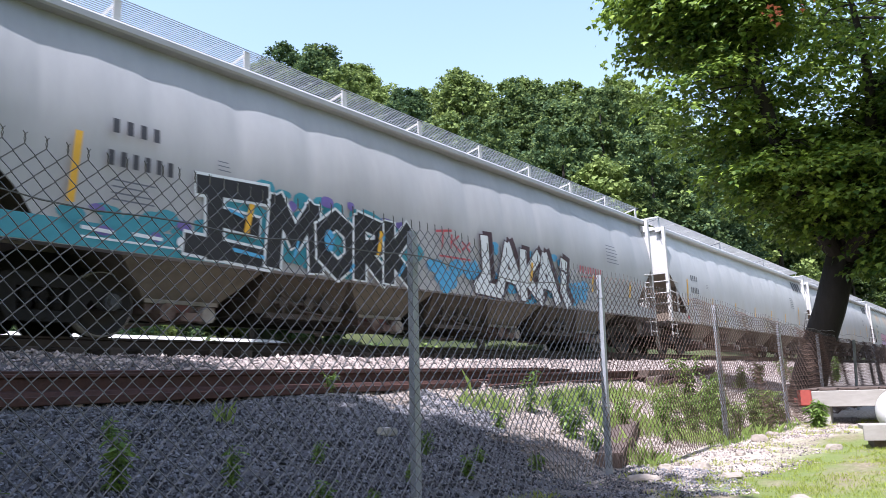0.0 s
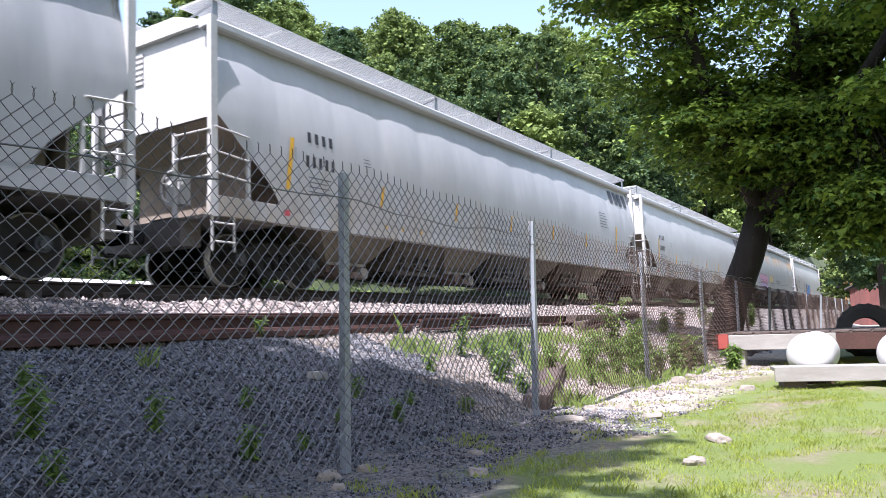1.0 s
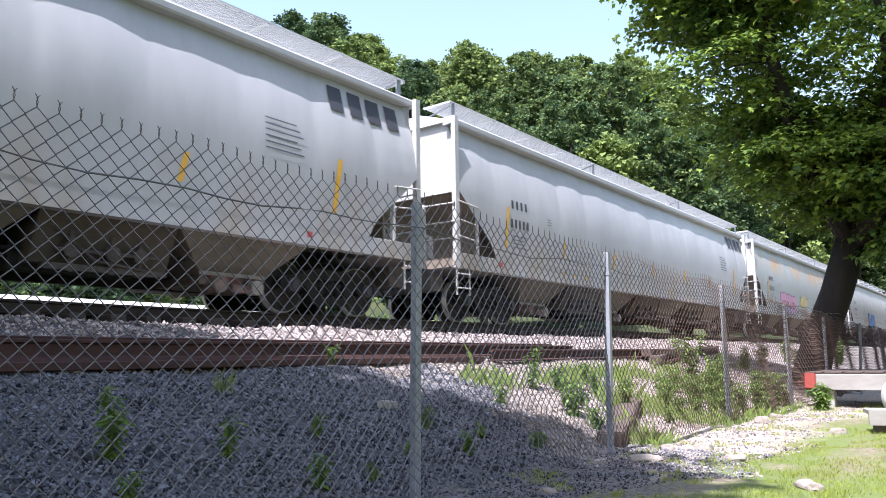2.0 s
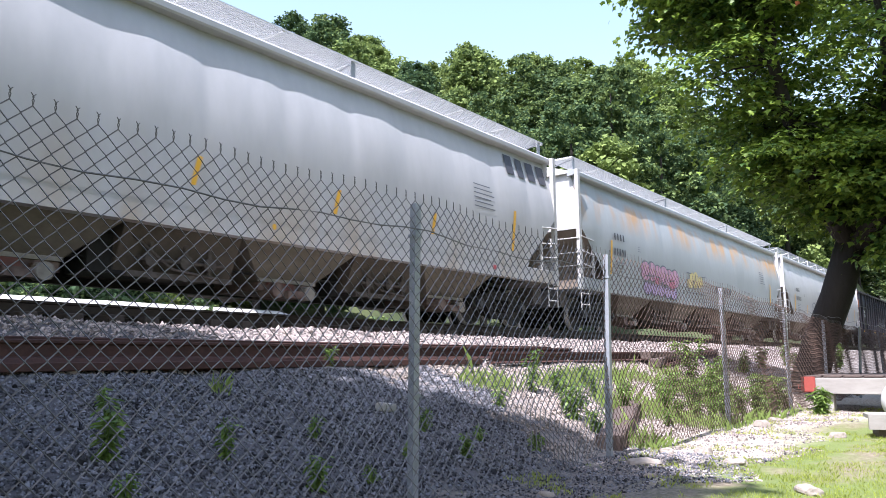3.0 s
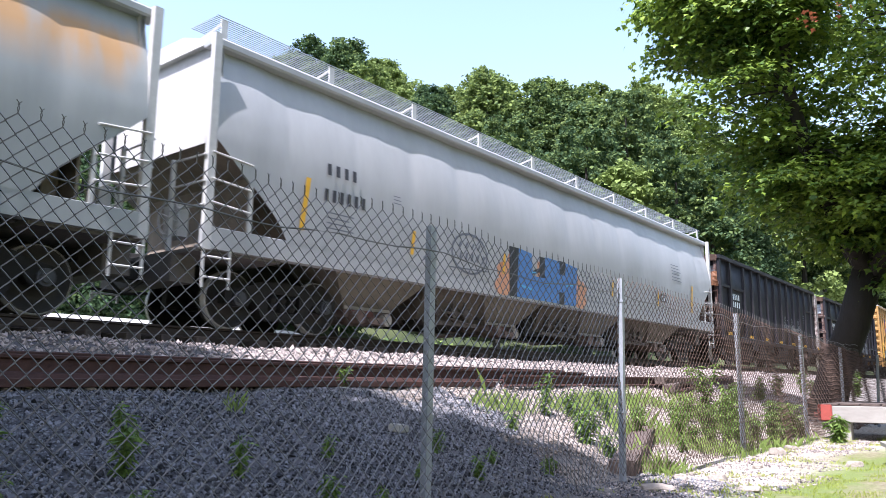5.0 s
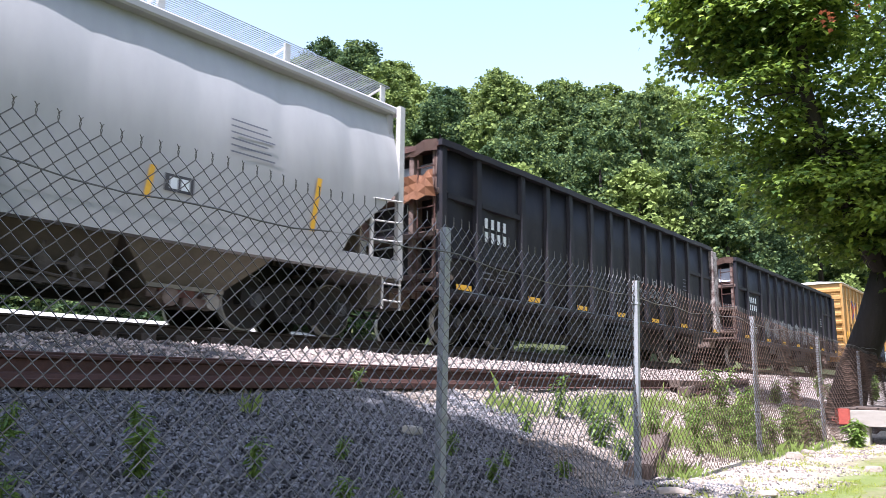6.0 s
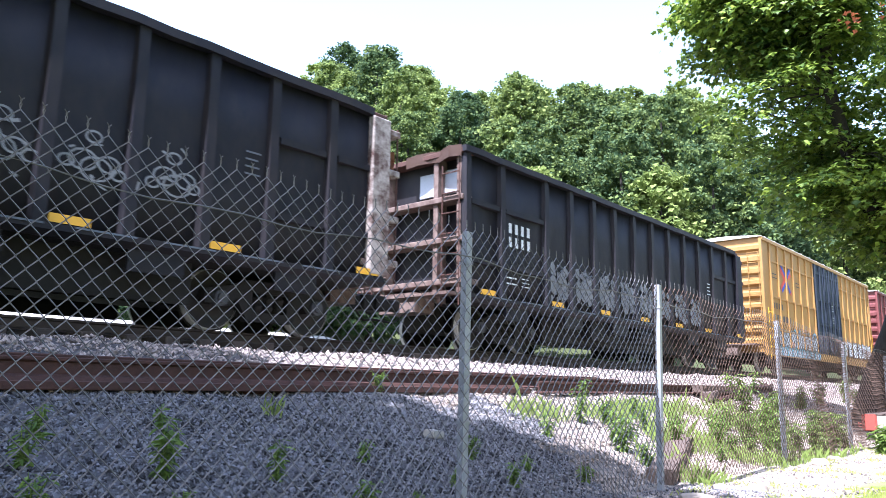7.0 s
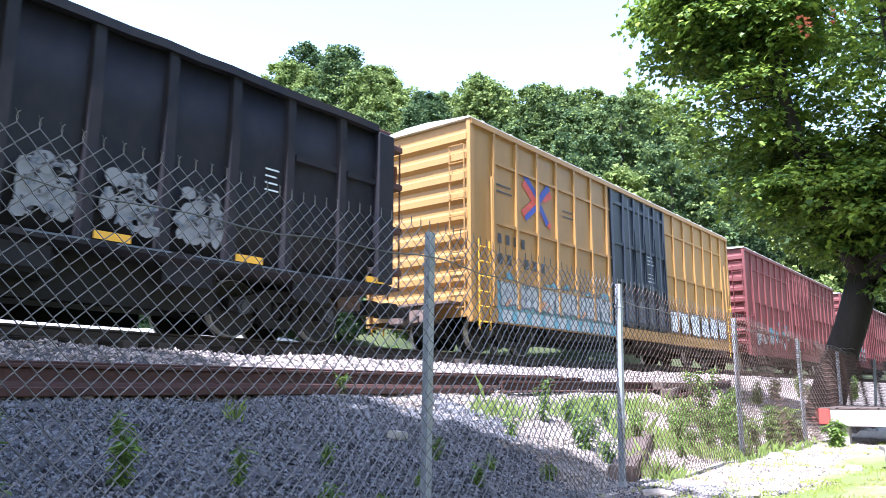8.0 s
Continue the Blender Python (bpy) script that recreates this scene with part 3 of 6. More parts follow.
INNER = paint("rust_stained_slope_sheet", (0.29, 0.24, 0.19), (0.16, 0.125, 0.1), 0.8, big=1, fine=8, bump=0.006)
def streaked(name, base, rust, z0, z1, top=None):
    """Grey paint with rust running down in streaks from the eave."""
    m = paint(name, base, tuple(c * 0.75 for c in base), 0.5, big=0.5, fine=5, amount=0.6, bump=0.004, stretch=(1, 1, 0.25))
    n, l = m.node_tree.nodes, m.node_tree.links
    b = n["Principled BSDF"]
    old = b.inputs["Base Color"].links[0].from_socket
    co, mp, t = n.new("ShaderNodeTexCoord"), n.new("ShaderNodeMapping"), n.new("ShaderNodeTexNoise")
    mp.inputs["Scale"].default_value = (1.5, 1.5, 0.35)
    t.inputs["Scale"].default_value, t.inputs["Detail"].default_value = 1.1, 8.0
    l.new(co.outputs["Object"], mp.inputs[0]), l.new(mp.outputs[0], t.inputs["Vector"])
    sep, r1, r2, mul, mx = n.new("ShaderNodeSeparateXYZ"), n.new("ShaderNodeMapRange"), n.new("ShaderNodeMapRange"), n.new("ShaderNodeMath"), n.new("ShaderNodeMix")
    l.new(co.outputs["Object"], sep.inputs[0])
    r1.inputs["From Min"].default_value, r1.inputs["From Max"].default_value = z0, z1
    r2.inputs["From Min"].default_value, r2.inputs["From Max"].default_value = 0.42, 0.62
    mul.operation, mx.data_type = "MULTIPLY", "RGBA"
    l.new(sep.outputs["Z"], r1.inputs["Value"]), l.new(t.outputs["Fac"], r2.inputs["Value"])
    l.new(r1.outputs[0], mul.inputs[0]), l.new(r2.outputs[0], mul.inputs[1])
    l.new(mul.outputs[0], mx.inputs["Factor"]), l.new(old, mx.inputs["A"])
    if top:
        r3, cut = n.new("ShaderNodeMapRange"), n.new("ShaderNodeMath")
        r3.inputs["From Min"].default_value, r3.inputs["From Max"].default_value = top + 0.25, top
        cut.operation = "MULTIPLY"
        l.new(sep.outputs["Z"], r3.inputs["Value"]), l.new(mul.outputs[0], cut.inputs[0]), l.new(r3.outputs[0], cut.inputs[1])
        l.new(cut.outputs[0], mx.inputs["Factor"])
    mx.inputs["B"].default_value = (*rust, 1)
    l.new(mx.outputs["Result"], b.inputs["Base Color"])
    return m


PALEPLATE = paint("chalky_plate_paint", (0.34, 0.32, 0.29), (0.16, 0.14, 0.12), 0.75, big=3, fine=12, bump=0.004)
DULLRED = paint("dull_red_plate", (0.19, 0.07, 0.055), (0.09, 0.04, 0.035), 0.75, big=3, fine=12, bump=0.004)
GRIMYGREY = paint("grimy_grey_paint", (0.13, 0.12, 0.115), (0.05, 0.045, 0.042), 0.8, big=2.5, fine=12, bump=0.005)
RIDGE = paint("dusty_brown_ridge", (0.1, 0.08, 0.062), (0.04, 0.032, 0.027), 0.85, big=1.4, fine=9, bump=0.006)
GEAR = paint("worn_gate_gear", (0.11, 0.095, 0.085), (0.035, 0.025, 0.021), 0.7, 0.2, big=3, fine=14, amount=0.3, bump=0.006)
RUSTYHOPPER = streaked("rust_streaked_grey_paint", (0.34, 0.36, 0.36), (0.42, 0.25, 0.11), 2.9, 3.5, 3.75)
WHITEHOPPER = streaked("pale_hopper_paint", (0.45, 0.455, 0.465), (0.35, 0.3, 0.24), 2.6, 0.9)
WHITEPAINT = paint("white_paint", (0.55, 0.55, 0.545), (0.4, 0.39, 0.38), 0.5, big=2, fine=12, bump=0.003)
GUNRUST = paint("flaking_rust_and_white", (0.19, 0.145, 0.125), (0.06, 0.03, 0.025), 0.8, big=2.2, fine=7, amount=0.25, bump=0.01)
FLAKED = paint("flaked_corner_paint", (0.34, 0.31, 0.29), (0.06, 0.03, 0.025), 0.8, big=3.0, fine=9, amount=0.18, bump=0.01)
WALKPALE = paint("pale_walk_grating", (0.62, 0.63, 0.64), (0.45, 0.46, 0.47), 0.6, big=1.5, fine=12, bump=0.003)
ROOFWHITE = paint("weathered_roof_paint", (0.7, 0.7, 0.68), (0.5, 0.48, 0.45), 0.6, big=1, fine=8, bump=0.004)
DOORBLUE = paint("dark_blue_door", (0.011, 0.02, 0.038), (0.022, 0.031, 0.046), 0.5, big=1, fine=7, bump=0.004)


def flat(name, rgb, rough=0.55):
    return paint(name, rgb, tuple(c * 0.72 for c in rgb), rough, big=2.5, fine=16, amount=0.6, bump=0.001)


BLACK, TEAL, SKYBLUE, PALE, PURPLE = flat("black_spray", (0.02, 0.02, 0.025)), flat("teal_spray", (0.05, 0.28, 0.36)), flat("blue_spray", (0.09, 0.38, 0.65)), flat("pale_spray", (0.72, 0.77, 0.8)), flat("purple_spray", (0.16, 0.12, 0.36))
YELLOW, REDSPRAY, PINK, MAROON, LETTER = flat("reflector_yellow", (0.75, 0.42, 0.03)), flat("red_spray", (0.5, 0.08, 0.1)), flat("pink_spray", (0.55, 0.3, 0.42)), flat("maroon_spray", (0.05, 0.017, 0.027)), flat("stencil_black", (0.05, 0.05, 0.06))
BLUEBLOCK, ORANGE, GREYSPRAY, LILAC, OCHRE = flat("block_blue_spray", (0.07, 0.2, 0.48)), flat("faded_orange_spray", (0.6, 0.3, 0.17)), flat("grey_outline_spray", (0.13, 0.14, 0.17)), flat("lilac_spray", (0.42, 0.32, 0.5)), flat("ochre_spray", (0.6, 0.5, 0.22))
LOGORED, LOGOBLUE = flat("logo_red", (0.62, 0.08, 0.05)), flat("logo_blue", (0.04, 0.08, 0.4))


def half_width(z, x=0.0):
    """Half width of the bulging hopper side, rail-relative, with its slight waves."""
    w = float(np.interp(z, [1.3, 1.6, 2.0, 2.4, 2.8, 3.2, 3.6, 4.0, 4.35], [1.6, 1.603, 1.608, 1.612, 1.598, 1.552, 1.475, 1.37, 1.28]))
    pillow = 0.026 * abs(math.sin(math.pi * x / 1.53)) ** 0.6 + 0.009 * math.sin(x * 0.9 + 1.3) + 0.006 * math.sin(x * 2.7) + 0.003 * math.sin(x * 9.1)
    return w + (pillow - 0.014) * max(0.0, min(1.0, (z - 2.2) / 1.0))


def hopper_face(z, x=0.0):
    """Outer face of sheet and sill."""
    return max(1.6, half_width(z, x)) if z < 1.6 else half_width(z, x)


def flat_side(depth):
    return lambda z, x=0.0: depth


class Sprays:
    """Painted shapes laid on a car side, each a hair proud of the one before."""

    def __init__(self, side, along=0.0):
        self.side, self.lift, self.along = side, 0.004, along

    def put(self, name, polys, material, parent, label=""):
        """Few shapes become parts of their own, many small ones one part."""
        groups = [[p] for p in polys] if len(polys) <= 12 else [polys]
        for group in groups:
            ob = self.one(name, group, material, parent, label)
            if len(group) > 1:
                tagged(ob, kind="stuff")

    def one(self, name, polys, material, parent, label):
        bm = bmesh.new()
        for poly in polys:
            self.lift += 0.00025
            b2 = bmesh.new()
            poly = [(x + self.along, z) for x, z in poly]
            b2.faces.new([b2.verts.new((x, 0, z)) for x, z in poly])
            for k in (1.4, 1.41, *np.arange(1.56, 4.4, 0.16)):
                bmesh.ops.bisect_plane(b2, geom=b2.verts[:] + b2.edges[:] + b2.faces[:], plane_co=(0, 0, k), plane_no=(0, 0, 1))
            xs = [p[0] for p in poly]
            for k in np.arange(math.floor(min(xs)), max(xs), 0.35):
                bmesh.ops.bisect_plane(b2, geom=b2.verts[:] + b2.edges[:] + b2.faces[:], plane_co=(k, 0, 0), plane_no=(1, 0, 0))
            at = {}
            for v in b2.verts:
                at[v] = bm.verts.new((v.co.x, -self.side(v.co.z, v.co.x) - self.lift, v.co.z))
            for f in b2.faces:
                bm.faces.new([at[v] for v in f.verts])
            b2.free()
        bmesh.ops.recalc_face_normals(bm, faces=bm.faces[:])
        self.lift += 0.0004
        return part(name, bm, material, parent, label)


def bar(x0, z0, x1, z1, w):
    d = Vector((x1 - x0, z1 - z0)).normalized()
    n = Vector((-d.y, d.x)) * w / 2
    return [(x0 + n.x, z0 + n.y), (x0 - n.x, z0 - n.y), (x1 - n.x, z1 - n.y), (x1 + n.x, z1 + n.y)]


def oval(x, z, rx, rz, n=12, turn=0.0, rng=None):
    return [(x + rx * math.cos(a) * (1 + (rng.uniform(-0.12, 0.12) if rng else 0)), z + rz * math.sin(a) * (1 + (rng.uniform(-0.12, 0.12) if rng else 0))) for a in (2 * math.pi * i / n + turn for i in range(n))]


def rect(x0, x1, z0, z1):
    return [(x0, z0), (x1, z0), (x1, z1), (x0, z1)]


def marks(x0, x1, z0, z1, count, skew=0.0):
    """A line of lettering as plain bars, one to a character."""
    c = (x1 - x0) / count
    return [rect(x0 + i * c + c * 0.22, x0 + i * c + c * 0.68, z0, z1) for i in range(count)]


def lines(x0, x1, z0, z1, rows):
    h = (z1 - z0) / rows
    return [rect(x0, x1 - (0.1 + 0.08 * (i % 3)) * (x1 - x0), z0 + i * h + h * 0.3, z0 + i * h + h * 0.55) for i in range(rows)]


# ---- running gear
def wheelset(parent, x):
    bm = bmesh.new()
    prof = [(0.0, 0.11), (0.14, 0.10), (0.16, 0.06), (0.36, 0.04), (0.40, 0.09), (0.438, 0.092), (0.457, 0.08), (0.462, -0.02), (0.487, -0.035), (0.487, -0.06), (0.40, -0.06), (0.36, -0.01), (0.0, -0.01)]
    for side in (-1, 1):
        rings = []
        for r, y in prof:
            rings.append([bm.verts.new((r * math.cos(a), side * (0.755 + y), r * math.sin(a))) for a in (2 * math.pi * i / 28 for i in range(28))] if r else [bm.verts.new((0, side * (0.755 + y), 0))])
        for g, h in zip(rings, rings[1:]):
            for i in range(28):
                j = (i + 1) % 28
                q = [g[0], h[j], h[i]] if len(g) == 1 else [g[i], g[j], h[0]] if len(h) == 1 else [g[i], g[j], h[j], h[i]]
                bm.faces.new(q).material_index = int(0.43 < max(v.co.xz.length for v in q) < 0.47 and min(v.co.xz.length for v in q) > 0.43)
    tube(bm, [(0, -1.0, 0), (0, 1.0, 0)], 0.075, 12)
    for side in (-1, 1):
        for k in range(3):
            a = 2.094 * k
            tube(bm, [(0.05 * math.cos(a), side * 0.98, 0.05 * math.sin(a)), (0.05 * math.cos(a), side * 1.02, 0.05 * math.sin(a))], 0.014, 6)
    bmesh.ops.recalc_face_normals(bm, faces=bm.faces[:])
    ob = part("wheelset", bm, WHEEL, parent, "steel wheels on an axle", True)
    ob.data.materials.append(TREAD)
    ob.matrix_basis = pose(x, 0, 0.457)
    return ob


def truck(parent, x):
    """A two-axle truck: side frames, springs, bolster; wheelsets apart."""
    bm = bmesh.new()
    for side in (-1, 1):
        y0, y1 = sorted((side * 0.9, side * 1.08))
        out = [(-1.15, 0.38), (-1.15, 0.58), (-0.75, 0.66), (-0.42, 0.78), (0.42, 0.78), (0.75, 0.66), (1.15, 0.58), (1.15, 0.38), (0.72, 0.36), (0.62, 0.48), (0.34, 0.6), (0.32, 0.3), (0.42, 0.16), (-0.42, 0.16), (-0.32, 0.3), (-0.34, 0.6), (-0.62, 0.48), (-0.72, 0.36)]
        for poly in ([out[i] for i in (0, 1, 2, 16, 17)], [out[i] for i in (2, 3, 15, 16)], [out[i] for i in (3, 4, 10, 15)], [out[i] for i in (4, 5, 9, 10)], [out[i] for i in (5, 6, 7, 8, 9)], [out[i] for i in (10, 11, 12, 9)], [out[i] for i in (15, 16, 13, 14)], [out[i] for i in (11, 12, 13, 14)]):
            va = [bm.verts.new((p, y0, q)) for p, q in poly]
            vb = [bm.verts.new((p, y1, q)) for p, q in poly]
            m = len(poly)
            for i in range(m):
                bm.faces.new((va[i], va[(i + 1) % m], vb[(i + 1) % m], vb[i]))
            bm.faces.new(va[::-1]), bm.faces.new(vb)
        for sx in (-0.2, 0.0, 0.2):
            tube(bm, [(sx, side * 1.0 + 0.03 * math.sin(i * 1.6), 0.3 + i * 0.03) for i in range(10)], 0.075, 8)
        for ax in (-0.9, 0.9):
            before = set(bm.faces)
            tube(bm, [(ax, side * 0.95, 0.457), (ax, side * 1.13, 0.457)], 0.12, 12)
            tube(bm, [(ax, side * 1.13, 0.457), (ax, side * 1.17, 0.457)], 0.075, 10)
            for f in set(bm.faces) - before:
                f.material_index = 1
    box(bm, -0.22, 0.22, -0.95, 0.95, 0.5, 0.82)
    bmesh.ops.recalc_face_normals(bm, faces=bm.faces[:])
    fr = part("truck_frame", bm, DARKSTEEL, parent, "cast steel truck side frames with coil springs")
    fr.data.materials.append(CAP)
    fr.matrix_basis = pose(x, 0, 0)
    return [wheelset(parent, x - 0.9), wheelset(parent, x + 0.9)]


def coupler(parent, x, way):
    bm = bmesh.new()
    box(bm, min(x, x + way * 0.75), max(x, x + way * 0.75), -0.09, 0.09, 0.72, 0.95)
    box(bm, min(x + way * 0.5, x + way * 0.85), max(x + way * 0.5, x + way * 0.85), -0.2, 0.2, 0.68, 0.98)
    tube(bm, [(x, -0.35, 0.75), (x + way * 0.4, -0.3, 0.45), (x + way * 0.85, -0.2, 0.5)], 0.025, 6)
    bmesh.ops.bevel(bm, geom=[g for g in bm.edges if g.calc_length() > 0.15], offset=0.02, segments=1, affect="EDGES")
    part("coupler", bm, DARKSTEEL, parent, "knuckle coupler with air hose")


def ladder(parent, name, x0, x1, y, z0, z1, rungs, material, label="", rad=0.016):
    bm = bmesh.new()
    for x in (x0, x1):
        box(bm, x - 0.02, x + 0.02, y - 0.008, y + 0.008, z0, z1)
    for i in range(rungs):
        z = z0 + (z1 - z0) * (i + 0.5) / rungs
        tube(bm, [(x0, y - 0.02, z), (x1, y - 0.02, z)], rad, 6)
    return part(name, bm, material, parent, label)


HOP_L = 21.2


def low_edge(x):
    """Foot of the hopper side sheet, cut away at both ends."""
    d = min(x, HOP_L - x)
    return float(np.interp(d, [0, 0.16, 0.6, 1.0, 1.26, 1.4, 1.47, 1.48], [2.76, 2.7, 2.3, 1.98, 1.74, 1.58, 1.46, 1.38]))


def hopper_car():
    """A long covered hopper: bulging side sheets, sill, roof walk, bays, end platforms."""
    e = new("covered_hopper_car")
    L = HOP_L
    wheels = []
    for side, nm in ((-1, "side_sheet"), (1, "side_sheet")):
        bm = bmesh.new()
        xs = np.concatenate([np.arange(0.14, 2.0, 0.066), np.arange(2.0, L - 2, 0.1), L - np.arange(2.0, 0.13, -0.066)])
        cols = []
        for x in xs:
            z0 = low_edge(x)
            zs = [z0 + (4.35 - z0) * i / 16 for i in range(17)]
            cols.append([bm.verts.new((x, side * half_width(z, x), z)) for z in zs])
        for a, b in zip(cols, cols[1:]):
            for i in range(16):
                bm.faces.new((a[i], b[i], b[i + 1], a[i + 1])[::-side])
        part(nm, bm, HOPPER, e, "smooth bulging steel side sheet", True)
        bm = bmesh.new()
        prism(bm, [(side * q, z) for q, z in ((1.597, 1.07), (1.597, 1.385), (1.57, 1.4), (1.5, 1.4), (1.5, 1.12), (1.4, 1.12), (1.4, 1.07))], 0, L)
        bmesh.ops.recalc_face_normals(bm, faces=bm.faces[:])
        part("side_sill", bm, HOPPER, e, "flat riveted side sill")
        bm = bmesh.new()
        prism(bm, [(side * q, z) for q, z in ((1.26, 4.2), (1.46, 4.22), (1.485, 4.25), (1.485, 4.34), (1.45, 4.38), (1.26, 4.38))], 0.05, L - 0.05)
        bmesh.ops.recalc_face_normals(bm, faces=bm.faces[:])
        part("top_chord", bm, HOPPER, e, "pale projecting eave chord")
        # roof walk: open grating on brackets
        bm = bmesh.new()
        for i in range(13):
            y = side * (0.62 + i * 0.06)
            box(bm, 0.2, L - 0.2, y - 0.004, y + 0.004, 4.775, 4.79)
        for i in range(60):
            x = 0.2 + (L - 0.4) * i / 59
            box(bm, x - 0.004, x + 0.004, *sorted((side * 0.62, side * 1.34)), 4.771, 4.775)
        tagged(part("roof_walk", bm, GALV, e, "open grating roof walk"), kind="stuff")
        for i in range(10):
            x = 0.35 + (L - 0.7) * i / 9
            bm = bmesh.new()
            box(bm, x - 0.06, x + 0.06, *sorted((side * 1.3, side * 1.32)), 4.3, 4.77)
            tube(bm, [(x, side * 0.62, 4.6), (x, side * 1.31, 4.74)], 0.02, 5)
            part("walk_bracket", bm, WHITEPAINT, e)
    bm = bmesh.new()
    prism(bm, [(-1.3, 4.3), (-1.3, 4.36), (-0.6, 4.58), (0.6, 4.58), (1.3, 4.36), (1.3, 4.3)], 0.1, L - 0.1)
    part("roof", bm, ROOFWHITE, e, "shallow pitched roof")
    for i in range(9):
        bm = bmesh.new()
        x = 1.2 + i * 2.32
        prism(bm, [(-0.42, 4.58), (-0.42, 4.68), (0.42, 4.68), (0.42, 4.58)], x - 0.9, x + 0.9)
        bmesh.ops.bevel(bm, geom=bm.edges[:], offset=0.03, segments=1, affect="EDGES")
        part("hatch_cover", bm, ROOFWHITE, e)
    for x, way in ((0.0, 1), (L, -1)):
        X = lambda d: x + way * d
        bm = bmesh.new()
        pts = [(X(0.2), 2.76), (X(0.2), 4.32), (X(0.26), 4.32), (X(0.26), 2.76)]
        n = 9
        ys = [-1.46 + 2.92 * i / (n - 1) for i in range(n)]
        a = [[bm.verts.new((X(0.2), y, z + (0.1 * (1 - (y / 1.46) ** 2) if z > 4 else 0))) for z in (2.74, 3.5, 4.3)] for y in ys]
        b = [[bm.verts.new((X(0.27), y, z + (0.1 * (1 - (y / 1.46) ** 2) if z > 4 else 0))) for z in (2.74, 3.5, 4.3)] for y in ys]
        for g, h in zip(a, a[1:]):
            for i in range(2):
                bm.faces.new((g[i], h[i], h[i + 1], g[i + 1]))
        for g, h in zip(b, b[1:]):
            for i in range(2):
                bm.faces.new((g[i], h[i], h[i + 1], g[i + 1]))
        bmesh.ops.recalc_face_normals(bm, faces=bm.faces[:])
        part("end_wall", bm, WHITEPAINT, e, "pale upright end wall")
        bm = bmesh.new()
        for i in range(6):
            box(bm, *sorted((X(0.17), X(0.21))), 0.35, 1.0, 3.62 + i * 0.1, 3.67 + i * 0.1)
        part("louvre", bm, WHITEPAINT, e, "louvred end vent")
        bm = bmesh.new()
        v = [bm.verts.new(p) for p in ((X(0.22), -1.58, 2.78), (X(0.22), 1.58, 2.78), (X(3.0), 1.5, 1.15), (X(3.0), -1.5, 1.15), (X(0.22), -1.58, 2.72), (X(0.22), 1.58, 2.72), (X(2.95), 1.5, 1.1), (X(2.95), -1.5, 1.1))]
        for f in ((0, 1, 2, 3), (7, 6, 5, 4), (0, 3, 7, 4), (1, 5, 6, 2)):
            bm.faces.new([v[i] for i in f])
        bm_sheet = bm
        bm = bmesh.new()
        box(bm, *sorted((X(0.9), X(0.94))), -1.42, 1.42, 1.09, 2.36)
        part("bulkhead", bm, INNER, e, "upright plate under the slope sheet")
        bm = bm_sheet
        part("slope_sheet", bm, INNER, e, "brown shaded sloping end sheet")
        for side in (-1, 1):
            bm = bmesh.new()
            y0, y1 = sorted((side * 1.5, side * 1.6))
            box(bm, *sorted((X(0.02), X(0.15))), y0, y1, 1.05, 4.36)
            part("corner_post", bm, WHITEPAINT, e, "pale upright corner post")
            bm = bmesh.new()
            for z in (1.75, 2.1, 2.5):
                tube(bm, [(X(0.08), side * 1.62, z), (X(0.8), side * 1.62, z - 0.06), (X(0.8), side * 1.56, z - 0.1)], 0.016, 6)
            box(bm, *sorted((X(0.78), X(0.84))), *sorted((side * 1.55, side * 1.6)), 1.38, 2.45)
            for z in (1.7, 2.05, 2.45):
                tube(bm, [(X(0.0), side * 1.58, z), (X(-0.03), side * 0.75, z)], 0.016, 6)
            box(bm, *sorted((X(-0.04), X(0.02))), *sorted((side * 0.72, side * 0.78)), 1.1, 2.5)
            part("grab_rail", bm, WHITEPAINT, e, "white tubular grab rails")
            ladder(e, "step", *sorted((X(0.05), X(0.5))), side * 1.57, 0.5, 1.1, 2, WHITEPAINT, "hanging steel foot step")
            bm = bmesh.new()
            tube(bm, [(X(1.3), side * 0.5, 1.1), (X(1.1), side * 0.5, 2.2)], 0.05, 6)
            box(bm, *sorted((X(1.0), X(1.2))), *sorted((side * 0.9, side * 1.05)), 1.1, 2.15)
            part("end_brace", bm, INNER, e)
        bm = bmesh.new()
        box(bm, *sorted((X(-0.05), X(1.5))), -1.5, 1.5, 1.02, 1.08)
        box(bm, *sorted((X(-0.1), X(0.3))), -1.0, 1.0, 0.62, 1.02)
        part("end_platform", bm, GRIMYGREY, e, "grimy end platform and draft sill")
        bm = bmesh.new()
        tube(bm, [(X(0.08) , -0.55 + 0.27 * math.cos(a), 1.65 + 0.27 * math.sin(a)) for a in (2 * math.pi * i / 20 for i in range(21))], 0.02, 6)
        for k in range(4):
            a = math.pi / 2 * k + 0.4
            tube(bm, [(X(0.12), -0.55, 1.65), (X(0.08), -0.55 + 0.26 * math.cos(a), 1.65 + 0.26 * math.sin(a))], 0.014, 5)
        box(bm, *sorted((X(0.12), X(0.3))), -0.75, -0.35, 1.35, 1.85)
        part("brake_wheel", bm, WHITEPAINT, e, "white hand brake wheel")
        coupler(e, x, -way)
        wheels += truck(e, X(1.95))
    for cx in (4.0, 8.4, 12.8, 17.2):
        bm = bmesh.new()
        top = [(cx - 1.35, -1.5, 1.2), (cx + 1.35, -1.5, 1.2), (cx + 1.35, 1.5, 1.2), (cx - 1.35, 1.5, 1.2)]
